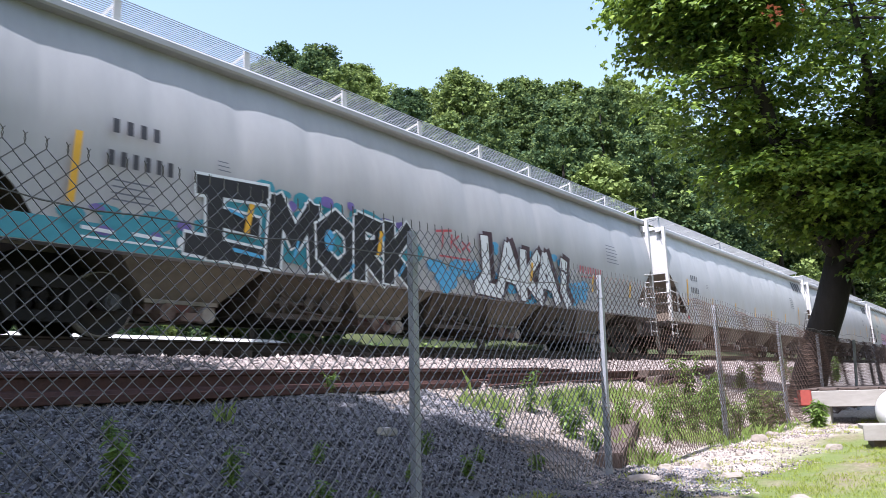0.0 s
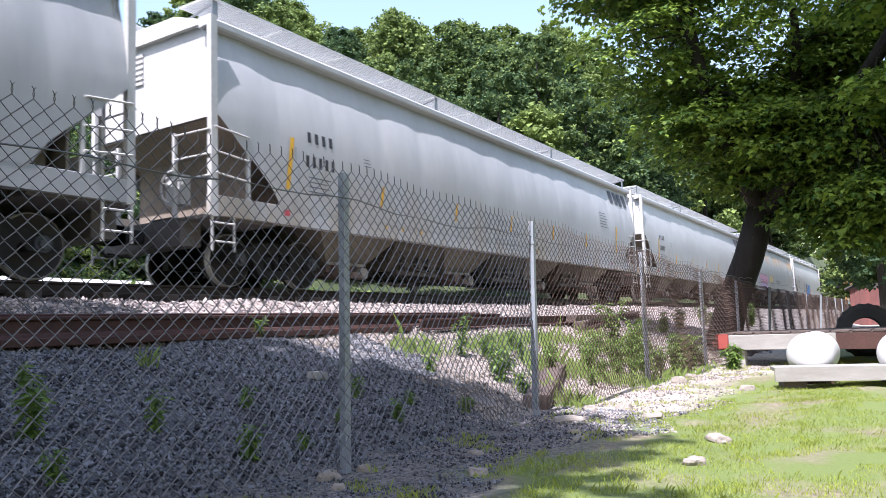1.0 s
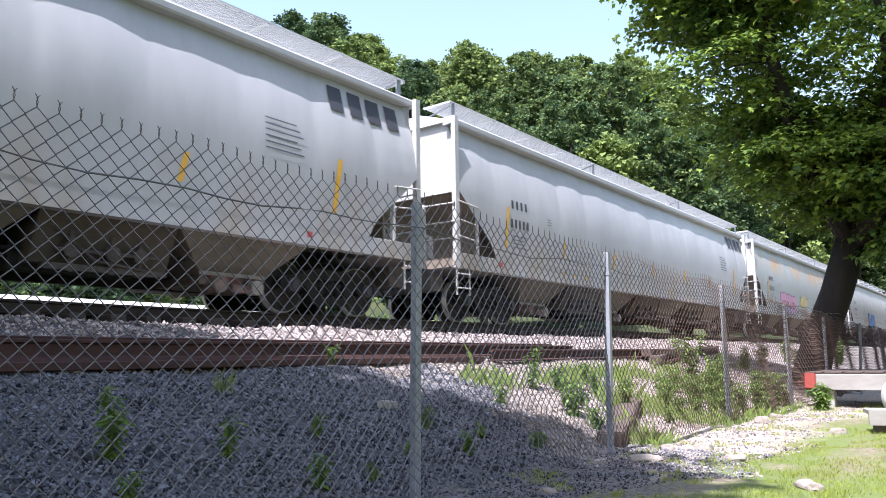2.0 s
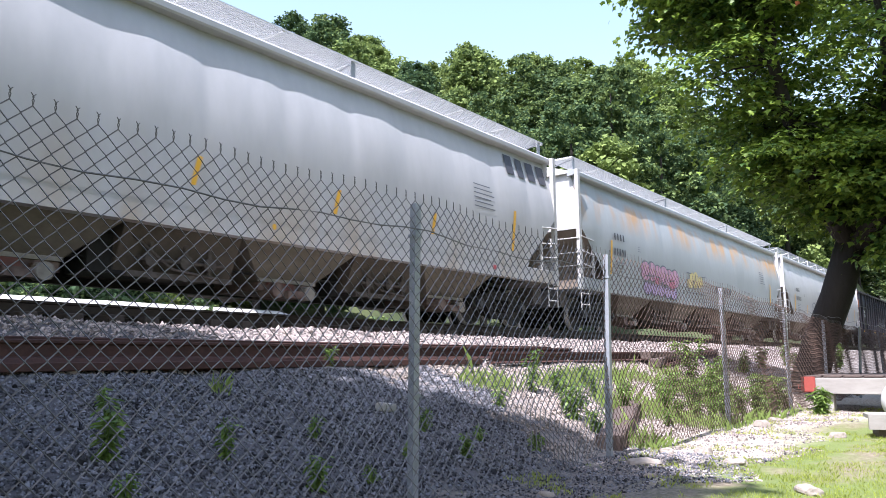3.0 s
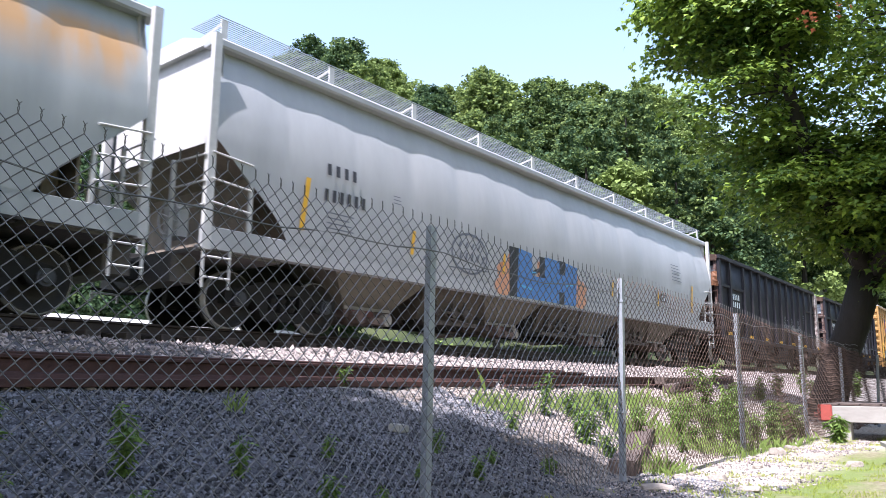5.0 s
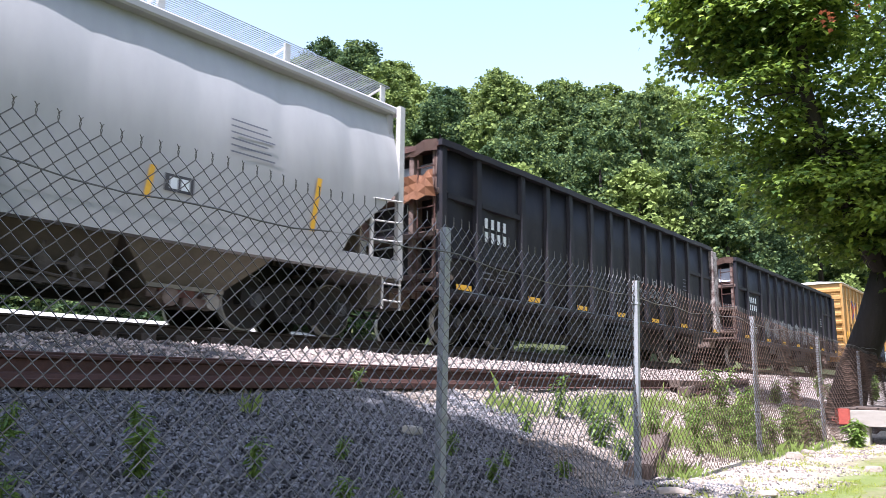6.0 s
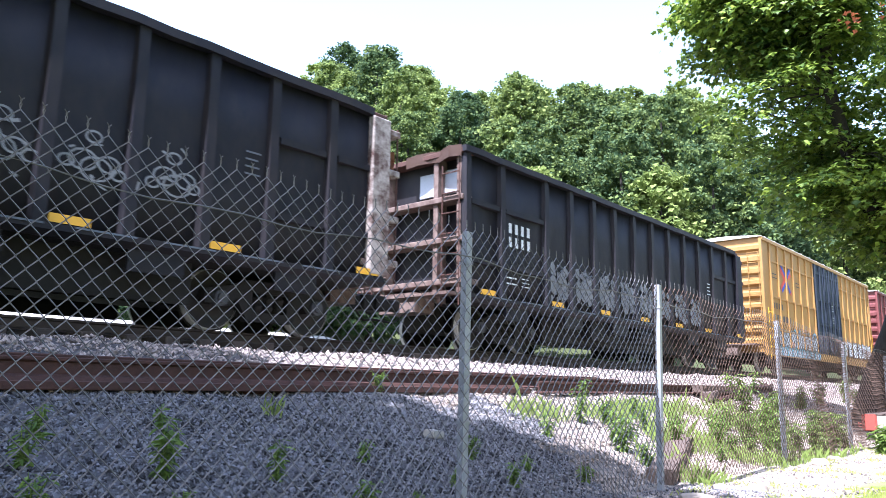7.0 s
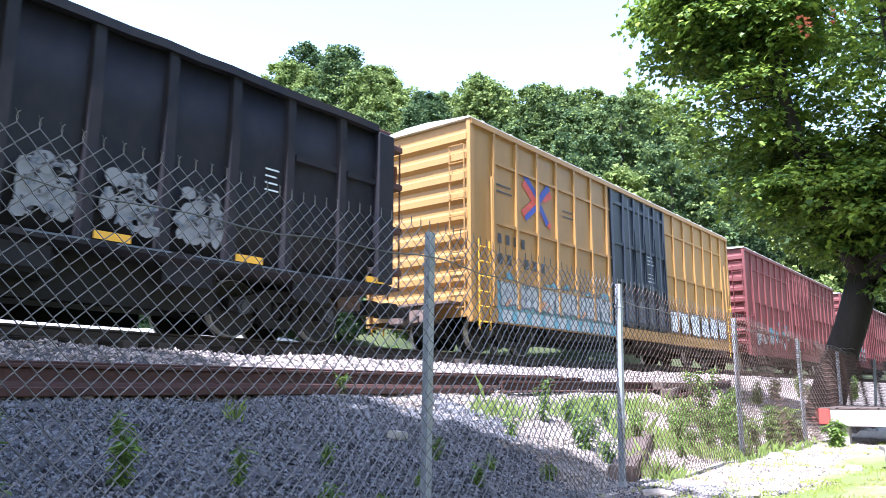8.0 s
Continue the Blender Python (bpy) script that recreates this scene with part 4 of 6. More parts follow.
        bot = [(cx - 0.55, -0.95, 0.48), (cx + 0.55, -0.95, 0.48), (cx + 0.55, 0.95, 0.48), (cx - 0.55, 0.95, 0.48)]
        a, b = [bm.verts.new(p) for p in top], [bm.verts.new(p) for p in bot]
        for i in range(4):
            bm.faces.new((a[i], b[i], b[(i + 1) % 4], a[(i + 1) % 4]))
        bm.faces.new(b[::-1])
        bmesh.ops.recalc_face_normals(bm, faces=bm.faces[:])
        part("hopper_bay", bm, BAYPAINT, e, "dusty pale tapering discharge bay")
        bm = bmesh.new()
        box(bm, cx - 0.6, cx + 0.6, -0.98, 0.98, 0.36, 0.49)
        box(bm, cx - 0.18, cx + 0.18, -1.25, -0.6, 0.24, 0.36)
        tube(bm, [(cx + 0.3, -1.1, 0.4), (cx + 0.3, 1.1, 0.4)], 0.09, 10)
        tube(bm, [(cx - 0.35, -1.2, 0.36), (cx - 0.35, -0.8, 0.36)], 0.13, 12)
        part("outlet_gate", bm, GUNRUST, e, "rusty outlet gate")
        bm = bmesh.new()
        box(bm, cx - 0.62, cx + 0.62, -1.02, -0.99, 0.5, 0.56)
        part("gate_flange", bm, PALEPLATE, e, "pale flange over the outlet gate")
        bm = bmesh.new()
        box(bm, cx - 0.45, cx + 0.1, -1.06, -1.0, 0.3, 0.49)
        part("gate_plate", bm, DULLRED, e, "dull red gate plate")
        bm = bmesh.new()
        tube(bm, [(cx + 0.32, -1.22, 0.34), (cx + 0.32, -1.02, 0.34)], 0.12, 14)
        part("outlet_cap", bm, PALEPLATE, e, "pale round outlet cap")
    for cx in (6.2, 10.6, 15.0):
        bm = bmesh.new()
        prism(bm, [(-1.45, 1.2), (1.45, 1.2), (1.1, 0.45), (-1.1, 0.45)], cx - 0.95, cx + 0.95)
        part("cross_ridge", bm, RIDGE, e, "dusty brown cross ridge between bays")
        bm = bmesh.new()
        tube(bm, [(cx - 0.7, -1.28, 0.62), (cx + 0.7, -1.28, 0.62)], 0.03, 6)
        for q in (-0.5, 0.05, 0.45):
            tube(bm, [(cx + q, -1.32, 0.62), (cx + q, -1.22, 0.62)], 0.11, 10)
            box(bm, cx + q - 0.03, cx + q + 0.03, -1.3, -1.24, 0.34, 1.05)
        box(bm, cx - 0.85, cx + 0.85, -1.3, -1.2, 0.36, 0.44)
        tube(bm, [(cx - 0.9, -1.3, 1.0), (cx - 0.2, -1.34, 0.5), (cx + 0.6, -1.3, 0.42)], 0.022, 6)
        part("gate_gear", bm, GEAR, e, "rusty gate rods and capstans")
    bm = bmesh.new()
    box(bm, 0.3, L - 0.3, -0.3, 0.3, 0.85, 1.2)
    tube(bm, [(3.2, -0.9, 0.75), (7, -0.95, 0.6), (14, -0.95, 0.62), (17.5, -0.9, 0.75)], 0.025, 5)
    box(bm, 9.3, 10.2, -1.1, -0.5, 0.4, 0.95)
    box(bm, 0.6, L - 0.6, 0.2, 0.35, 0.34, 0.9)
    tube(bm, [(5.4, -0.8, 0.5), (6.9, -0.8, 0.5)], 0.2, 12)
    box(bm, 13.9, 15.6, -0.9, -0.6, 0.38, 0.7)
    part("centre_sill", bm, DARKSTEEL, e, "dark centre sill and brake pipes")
    return e, wheels


def gondola_car(seed):
    e = new("gondola_car")
    L = 15.2
    wheels = []
    rng = random.Random(seed)
    for side in (-1, 1):
        bm = bmesh.new()
        xs = np.arange(0, L + 0.01, 0.38)
        cols = []
        for i, x in enumerate(xs):
            b = 0.03 * math.sin(i * 2.2 + side) + rng.uniform(-0.012, 0.012)
            cols.append([bm.verts.new((x, side * (1.46 + o), z)) for z, o in ((1.0, 0), (1.9, b), (2.9, b * 1.3), (3.95, 0))] + [bm.verts.new((x, side * 1.4, z)) for z in (3.95, 1.0)])
        for a, b in zip(cols, cols[1:]):
            for i in range(6):
                bm.faces.new((a[i], b[i], b[(i + 1) % 6], a[(i + 1) % 6]))
        bmesh.ops.recalc_face_normals(bm, faces=bm.faces[:])
        part("side_panel", bm, BLACKCAR, e, "black dented steel side panel", True)
        for x in [0.12, 1.29] + [2.98 + 1.088 * k for k in range(10)] + [13.95, L - 0.12]:
            bm = bmesh.new()
            w = 0.11
            va = [bm.verts.new((x + p, side * (1.45 + q), 1.0)) for p, q in ((-w, 0), (-w * 0.7, 0.13), (w * 0.7, 0.13), (w, 0))]
            vb = [bm.verts.new((x + p, side * (1.45 + q), 3.95)) for p, q in ((-w, 0), (-w * 0.7, 0.1), (w * 0.7, 0.1), (w, 0))]
            for k in range(4):
                bm.faces.new((va[k], va[(k + 1) % 4], vb[(k + 1) % 4], vb[k]))
            bm.faces.new(va), bm.faces.new(vb)
            bmesh.ops.recalc_face_normals(bm, faces=bm.faces[:])
            part("side_post", bm, BLACKCAR, e, "upright pressed side post")
        bm = bmesh.new()
        cols = []
        for i, x in enumerate(np.arange(-0.02, L + 0.03, 0.55)):
            dz, dy = rng.uniform(-0.012, 0.012), rng.uniform(-0.012, 0.012)
            cols.append([bm.verts.new((x, side * (q + dy), z + dz)) for q, z in ((1.36, 3.93), (1.6, 3.93), (1.6, 4.06), (1.36, 4.06))])
        for a, b in zip(cols, cols[1:]):
            for i in range(4):
                bm.faces.new((a[i], b[i], b[(i + 1) % 4], a[(i + 1) % 4]))
        bm.faces.new(cols[0]), bm.faces.new(cols[-1])
        bmesh.ops.recalc_face_normals(bm, faces=bm.faces[:])
        part("top_chord", bm, BLACKCAR, e, "bent black top chord")
        bm = bmesh.new()
        prism(bm, [(side * q, z) for q, z in ((1.6, 0.97), (1.6, 1.05), (1.42, 1.08), (1.42, 0.9), (1.5, 0.9))], 0, L)
        for i in range(13):
            x = 0.12 + (i + 0.5) * (L - 0.24) / 13
            if i % 2:
                prism(bm, [(side * 1.5, 0.62), (side * 1.5, 0.97), (side * 1.44, 0.97), (side * 1.44, 0.62)], x - 0.4, x + 0.4)
        bmesh.ops.recalc_face_normals(bm, faces=bm.faces[:])
        part("side_sill", bm, BLACKCAR, e, "dark side sill")
        for z in (2.95, 1.75):
            for x0, x1 in ((0.25, 1.18), (1.41, 2.86), (12.9, 13.82), (14.08, L - 0.2)):
                bm = bmesh.new()
                prism(bm, [(side * 1.45, z - 0.07), (side * 1.54, z - 0.05), (side * 1.54, z + 0.05), (side * 1.45, z + 0.07)], x0, x1)
                bmesh.ops.recalc_face_normals(bm, faces=bm.faces[:])
                part("side_rail", bm, BLACKCAR, e)
    for x, way in ((0.0, 1), (L, -1)):
        X = lambda d: x + way * d
        bm = bmesh.new()
        box(bm, *sorted((X(0.3), X(0.36))), -1.42, 1.42, 0.9, 3.95)
        part("end_wall", bm, BLACKCAR, e, "dark scraped end wall")
        for z, w in ((3.98, 0.36), (3.0, 0.3), (2.15, 0.34), (1.3, 0.5)):
            bm = bmesh.new()
            box(bm, *sorted((X(-0.03), X(w))), -1.5, 1.5, z - 0.06, z + 0.06)
            bmesh.ops.bevel(bm, geom=bm.edges[:], offset=0.015, segments=1, affect="EDGES")
            part("end_beam", bm, RUST if z > 3.9 else GUNRUST, e, "rusty horizontal end beam")
        bm = bmesh.new()
        bend = [bm.verts.new((X(-0.04 - 0.05 * math.sin(k * 1.7)), -1.48 + 0.3 * k, z + 0.03 * math.sin(k * 2.3))) for z in (3.84, 4.08) for k in range(6)]
        for k in range(5):
            bm.faces.new((bend[k], bend[k + 1], bend[k + 7], bend[k + 6]))
        bmesh.ops.solidify(bm, geom=bm.faces[:], thickness=0.02)
        part("bent_plate", bm, flat("orange_rusted_plate", (0.13, 0.075, 0.055)), e, "bent brown rusted end plate")
        bm = bmesh.new()
        sheet = [bm.verts.new((X(-0.12 - 0.1 * math.sin(k * 0.9 + 0.7 * j)), -1.52 + 0.2 * k, 2.86 + 0.18 * j + 0.04 * math.sin(k * 2.3))) for j in range(4) for k in range(6)]
        for j in range(3):
            for k in range(5):
                q = j * 6 + k
                bm.faces.new((sheet[q], sheet[q + 1], sheet[q + 7], sheet[q + 6]))
        bmesh.ops.solidify(bm, geom=bm.faces[:], thickness=0.015)
        part("crumpled_sheet", bm, flat("orange_rusted_sheet", (0.36, 0.17, 0.09)), e, "crumpled orange rusted sheet on the end")
        bm = bmesh.new()
        box(bm, *sorted((X(0.24), X(0.3))), -1.3, -0.1, 3.2, 3.7)
        part("placard_panel", bm, flat("pale_blue_placard", (0.5, 0.55, 0.62)), e, "pale blue placard panel")
        for y in (-1.38, -0.75, 0.75, 1.38):
            bm = bmesh.new()
            box(bm, *sorted((X(0.02), X(0.32))), y - 0.06, y + 0.06, 0.9, 3.95)
            part("end_post", bm, GUNRUST, e, "flaking end post")
        for side in (-1, 1):
            bm = bmesh.new()
            for k in range(7):
                z = 1.0 + k * 0.42
                tube(bm, [(X(-0.08), side * 1.0, z), (X(-0.08), side * 1.45, z)], 0.015, 5)
            for y in (1.0, 1.45):
                tube(bm, [(X(-0.06), side * y, 0.8), (X(-0.06), side * y, 3.7)], 0.015, 5)
            part("end_ladder", bm, RUST, e, "rusty end ladder")
        bm = bmesh.new()
        box(bm, *sorted((X(-0.3), X(0.3))), -0.5, 0.5, 0.7, 1.1)
        box(bm, *sorted((X(-0.35), X(0.0))), -1.45, 1.45, 1.0, 1.06)
        part("end_platform", bm, GUNRUST, e, "scraped end platform")
        for side in (-1, 1) if way < 0 else ():
            bm = bmesh.new()
            box(bm, *sorted((X(-0.03), X(0.4))), *sorted((side * 1.46, side * 1.615)), 1.08, 3.92)
            bmesh.ops.bevel(bm, geom=bm.edges[:], offset=0.02, segments=1, affect="EDGES")
            part("corner_plate", bm, FLAKED, e, "flaking pale and rusty corner plate")
            for z in (3.75, 3.0, 2.15, 1.35):
                bm = bmesh.new()
                box(bm, *sorted((X(-0.34), X(-0.03))), *sorted((side * 0.9, side * 1.55)), z - 0.07, z + 0.05)
                bmesh.ops.bevel(bm, geom=bm.edges[:], offset=0.015, segments=1, affect="EDGES")
                part("end_bracket", bm, FLAKED, e, "flaking bracket on the end")
            bm = bmesh.new()
            for y in (1.05, 1.5):
                tube(bm, [(X(-0.3), side * y, 1.0), (X(-0.3), side * y, 3.85)], 0.02, 6)
            part("end_upright", bm, RUST, e, "rusty upright rails on the end")
        coupler(e, X(-0.3), -way)
        wheels += truck(e, X(2.0))
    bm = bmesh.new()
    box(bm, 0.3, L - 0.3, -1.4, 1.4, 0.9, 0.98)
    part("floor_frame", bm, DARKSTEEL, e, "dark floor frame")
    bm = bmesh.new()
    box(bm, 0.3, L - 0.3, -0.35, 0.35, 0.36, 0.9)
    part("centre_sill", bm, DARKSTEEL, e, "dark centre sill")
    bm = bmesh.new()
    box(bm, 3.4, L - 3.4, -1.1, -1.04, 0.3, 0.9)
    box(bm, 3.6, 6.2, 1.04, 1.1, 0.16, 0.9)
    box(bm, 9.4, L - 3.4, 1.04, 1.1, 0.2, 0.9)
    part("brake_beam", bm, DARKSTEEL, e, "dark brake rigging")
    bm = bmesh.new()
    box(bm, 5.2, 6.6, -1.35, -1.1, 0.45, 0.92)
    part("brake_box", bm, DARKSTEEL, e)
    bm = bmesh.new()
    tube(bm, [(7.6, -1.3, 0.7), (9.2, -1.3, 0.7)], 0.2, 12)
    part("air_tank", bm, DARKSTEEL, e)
    bm = bmesh.new()
    n = 26
    g = [[bm.verts.new((0.35 + (L - 0.7) * i / n, -1.38 + 2.76 * j / 5, 3.2 + 0.25 * noise.noise(Vector((i * 0.4, j * 0.7, seed))))) for j in range(6)] for i in range(n + 1)]
    for i in range(n):
        for j in range(5):
            bm.faces.new((g[i][j], g[i + 1][j], g[i + 1][j + 1], g[i][j + 1]))
    part("load", bm, DARKSTEEL, e, "dark load below the rim")
    return e, wheels


BOX_L = 17.25


def box_car(body, name, roof_mat, door_mat):
    e = new(name)
    L = BOX_L
    wheels = []
    d0, d1 = 6.85, 10.75
    for side in (-1, 1):
        for x0, x1 in ((0.0, d0), (d1, L)):
            bm = bmesh.new()
            box(bm, x0, x1, *sorted((side * 1.42, side * 1.48)), 0.72, 5.08)
            part("side_wall", bm, body, e, "worn painted side sheet")
        xs = [0.95 * i + 0.9 for i in range(7)] + [L - 0.9 - 0.95 * i for i in range(6)]
        for x in xs:
            bm = bmesh.new()
            prism(bm, [(side * 1.47, 0), (side * 1.47, 0)] if 0 else [(side * 1.475, 1.0), (side * 1.545, 1.0), (side * 1.545, 4.98), (side * 1.475, 4.98)], x - 0.045, x + 0.045)
            bmesh.ops.recalc_face_normals(bm, faces=bm.faces[:])
            part("side_post", bm, body, e, "upright outside post")
        for z, h in ((4.3, 0.035), (2.9, 0.035), (1.62, 0.03)):
            for x0, x1 in ((0.95, d0 - 0.05), (d1 + 0.05, L - 0.95)):
                bm = bmesh.new()
                prism(bm, [(side * 1.477, z - h), (side * 1.527, z - h), (side * 1.527, z + h), (side * 1.477, z + h)], x0, x1)
                bmesh.ops.recalc_face_normals(bm, faces=bm.faces[:])
                part("side_rail", bm, body, e)
        bm = bmesh.new()
        prism(bm, [(side * 1.4, 4.98), (side * 1.56, 4.98), (side * 1.56, 5.1), (side * 1.4, 5.14)], 0, L)
        prism(bm, [(side * 1.4, 0.64), (side * 1.55, 0.64), (side * 1.55, 0.95), (side * 1.4, 0.95)], 0, L)
        bmesh.ops.recalc_face_normals(bm, faces=bm.faces[:])
        part("chord", bm, body, e, "top chord and side sill")
        bm = bmesh.new()
        box(bm, d0, d1, *sorted((side * 1.44, side * 1.5)), 0.98, 4.97)
        door = part("door", bm, door_mat, e, "dark sliding plug door with lock rods")
        for i in range(6):
            x = d0 + 0.05 + i * (d1 - d0 - 0.1) / 5
            bm = bmesh.new()
            box(bm, x - 0.035, x + 0.035, *sorted((side * 1.502, side * 1.575)), 1.0, 4.95)
            part("door_post", bm, door_mat, door)
        for z in (1.1, 2.3, 3.4, 4.6):
            bm = bmesh.new()
            box(bm, d0 + 0.08, d1 - 0.08, *sorted((side * 1.502, side * 1.545)), z - 0.05, z + 0.05)
            part("door_rail", bm, door_mat, door)
        for i in (1, 2, 3, 4):
            x = d0 + 0.05 + i * (d1 - d0 - 0.1) / 5 + 0.25
            bm = bmesh.new()
            tube(bm, [(x, side * 1.6, 1.2), (x, side * 1.6, 4.8)], 0.02, 6)
            part("lock_rod", bm, door_mat, door)
    for x, way in ((0.0, 1), (L, -1)):
        X = lambda d: x + way * d
        bm = bmesh.new()
        prof = [(0.06, 0.72)]
        for i in range(9):
            z = 0.95 + i * 0.45
            prof += [(0.06, z), (-0.035, z + 0.08), (-0.035, z + 0.22), (0.06, z + 0.3)]
        prof += [(0.06, 5.08), (0.13, 5.08), (0.13, 0.72)]
        va = [bm.verts.new((X(p), -1.44, z)) for p, z in prof]
        vb = [bm.verts.new((X(p), 1.44, z)) for p, z in prof]
        for i in range(len(prof)):
            j = (i + 1) % len(prof)
            bm.faces.new((va[i], va[j], vb[j], vb[i]))
        bmesh.ops.recalc_face_normals(bm, faces=bm.faces[:])
        part("end_wall", bm, body, e, "corrugated end wall with horizontal ribs")
        for side in (-1, 1):
            bm = bmesh.new()
            box(bm, *sorted((X(-0.02), X(0.12))), *sorted((side * 1.43, side * 1.53)), 0.6, 5.1)
            part("corner_post", bm, body, e)
            ladder(e, "side_ladder", *sorted((X(0.22), X(0.62))), side * 1.57, 0.45, 2.4, 6, YELLOW if body is YELLOWCAR else body, "grab irons at the car corner")
            bm = bmesh.new()
            tube(bm, [(X(0.72), side * 1.58, 2.1), (X(0.72), side * 1.58, 3.9)], 0.03, 6)
            for z in np.arange(0.9, 4.6, 0.4):
                tube(bm, [(X(-0.1), side * 1.0, z), (X(-0.1), side * 1.4, z)], 0.015, 5)
            for y in (1.0, 1.4):
                tube(bm, [(X(-0.08), side * y, 0.8), (X(-0.08), side * y, 4.5)], 0.015, 5)
            part("end_ladder", bm, body, e, "end ladder and grab irons")
        bm = bmesh.new()
        box(bm, *sorted((X(-0.35), X(0.3))), -0.5, 0.5, 0.62, 1.0)
        box(bm, *sorted((X(-0.4), X(0.0))), -1.2, 1.2, 0.98, 1.03)
        part("end_platform", bm, GUNRUST, e, "crossover platform")
        coupler(e, X(-0.35), -way)
        wheels += truck(e, X(2.1))
    bm = bmesh.new()
    prism(bm, [(-1.55, 5.1), (-1.55, 5.13), (-0.3, 5.24), (0.3, 5.24), (1.55, 5.13), (1.55, 5.1)], -0.05, L + 0.05)
    for i in range(15):
        x = 0.5 + i * (L - 1) / 14
        prism(bm, [(-1.54, 5.12), (-1.54, 5.16), (0, 5.28), (1.54, 5.16), (1.54, 5.12)], x - 0.04, x + 0.04)
    part("roof", bm, roof_mat, e, "weathered ribbed metal roof")
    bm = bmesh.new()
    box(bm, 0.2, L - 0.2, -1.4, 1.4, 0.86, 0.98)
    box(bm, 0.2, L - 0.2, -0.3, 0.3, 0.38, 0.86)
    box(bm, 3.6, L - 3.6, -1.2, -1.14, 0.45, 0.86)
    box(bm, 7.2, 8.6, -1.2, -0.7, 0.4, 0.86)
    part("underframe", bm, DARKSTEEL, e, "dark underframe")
    return e, wheels


SPEED = 17.15


def gone(t):
    """How far the train has run at a time: a steady run with slight surges in the slack, easing at the end."""
    lag = float(np.interp(t, [0, 0.5, 1, 1.5, 2, 2.5, 3, 3.5, 4, 5, 5.5, 6, 6.5, 7, 7.5, 8], [0.06, 0.12, 0.12, 0.0, -0.5, -0.35, -0.15, 0.03, 0.07, 0.12, 0.12, 0.0, -0.15, -0.12, 0.0, 0.0]))
    return SPEED * t - lag - 0.35 * max(0.0, t - 7.2) - 0.9 * max(0.0, t - 7.5)


cars, axles = [], []


def enter(e, wheels, s, label, category, group=""):
    e.matrix_basis = pose(s, TRACK_Y, RAIL_Z)
    tagged(e, label, category, group)
    cars.append((e, s))
    axles.extend(wheels)
    return e


def again(e, s, label, category, group=""):
    o = copy_thing(e, pose(s, TRACK_Y, RAIL_Z))
    ws = [c for c in o.children if c.name.startswith("wheelset")]
    return enter(o, ws, s, label, category, group)


def repaint(car, old, mat):
    for o in car.children_recursive:
        if o.type == "MESH" and o.data.materials and o.data.materials[0] == old:
            o.material_slots[0].link = "OBJECT"
            o.material_slots[0].material = mat


hop0, w = hopper_car()
PITCH = 22.33
HOP = "covered hoppers in the train"
hop_t = enter(hop0, w, 2.4, "grey covered hopper car with teal and black graffiti along its side", "rail car", HOP)
hop_a = again(hop0, 2.6 + PITCH, "pale grey clean covered hopper car with stencilled lettering", "rail car", HOP)
hop_b = again(hop0, 2.6 + 2 * PITCH, "pale grey covered hopper car with dusty lower side", "rail car", HOP)
hop_c = again(hop0, 2.68 + 3 * PITCH, "rust-streaked covered hopper car with pink bubble graffiti", "rail car", HOP)
hop_d = again(hop0, 2.37 + 4 * PITCH, "grey covered hopper car with blue block graffiti", "rail car", HOP)
repaint(hop_a, HOPPER, WHITEHOPPER), repaint(hop_b, HOPPER, WHITEHOPPER), repaint(hop_c, HOPPER, RUSTYHOPPER)
dense = {}
for side in (-1, 1):
    bm = bmesh.new()
    for i in range(13):
        y = side * (0.62 + i * 0.06)
        box(bm, 0.2, HOP_L - 0.2, y - 0.018, y + 0.018, 4.762, 4.79)
    for i in range(13):
        x = 0.2 + (HOP_L - 0.4) * i / 12
        box(bm, x - 0.03, x + 0.03, *sorted((side * 0.62, side * 1.34)), 4.74, 4.76)
    me = bpy.data.meshes.new("roof_walk")
    bm.to_mesh(me)
    bm.free()
    me.materials.append(WALKPALE)
    dense[side] = me
for car in (hop_a, hop_b, hop_c):
    for o, side in zip([c for c in car.children if c.name.startswith("roof_walk")], (-1, 1)):
        o.data = dense[side]
    for k, o in enumerate([c for c in car.children if c.name.startswith("walk_bracket")]):
        if k % 3:
            bpy.data.objects.remove(o)
        else:
            o.material_slots[0].link, o.material_slots[0].material = "OBJECT", GALV
gon, w = gondola_car(2)
GON = "black gondolas in the train"
gon_1 = enter(gon, w, 114.0, "tall black ribbed gondola car with rusty scraped end", "rail car", GON)
gon_2 = again(gon, 131.4, "tall black ribbed gondola car with white graffiti patches", "rail car", GON)
boxc, w = box_car(YELLOWCAR, "boxcar", ROOFWHITE, DOORBLUE)
for o in gon_2.children:
    if o.name.startswith(("corner_plate", "end_bracket")):
        o.material_slots[0].link, o.material_slots[0].material = "OBJECT", BLACKCAR if o.name.startswith("corner_plate") else RUST
for o in [c for c in gon_2.children if c.name.startswith("crumpled_sheet") and c.data.vertices[0].co.x < 5]:
    bpy.data.objects.remove(o)
box_1 = enter(boxc, w, 149.2, "yellow boxcar with dark blue door, arrow emblem and teal graffiti", "rail car", "boxcars in the train")
box_2 = again(boxc, 168.7, "weathered red boxcar with pale graffiti along its foot", "rail car", "boxcars in the train")
repaint(box_2, YELLOWCAR, REDCAR), repaint(box_2, DOORBLUE, REDCAR), repaint(box_2, YELLOW, REDCAR)
box_3 = again(boxc, 188.1, "weathered red boxcar behind the trees", "rail car", "boxcars in the train")
repaint(box_3, YELLOWCAR, REDCAR), repaint(box_3, DOORBLUE, REDCAR), repaint(box_3, YELLOW, REDCAR)
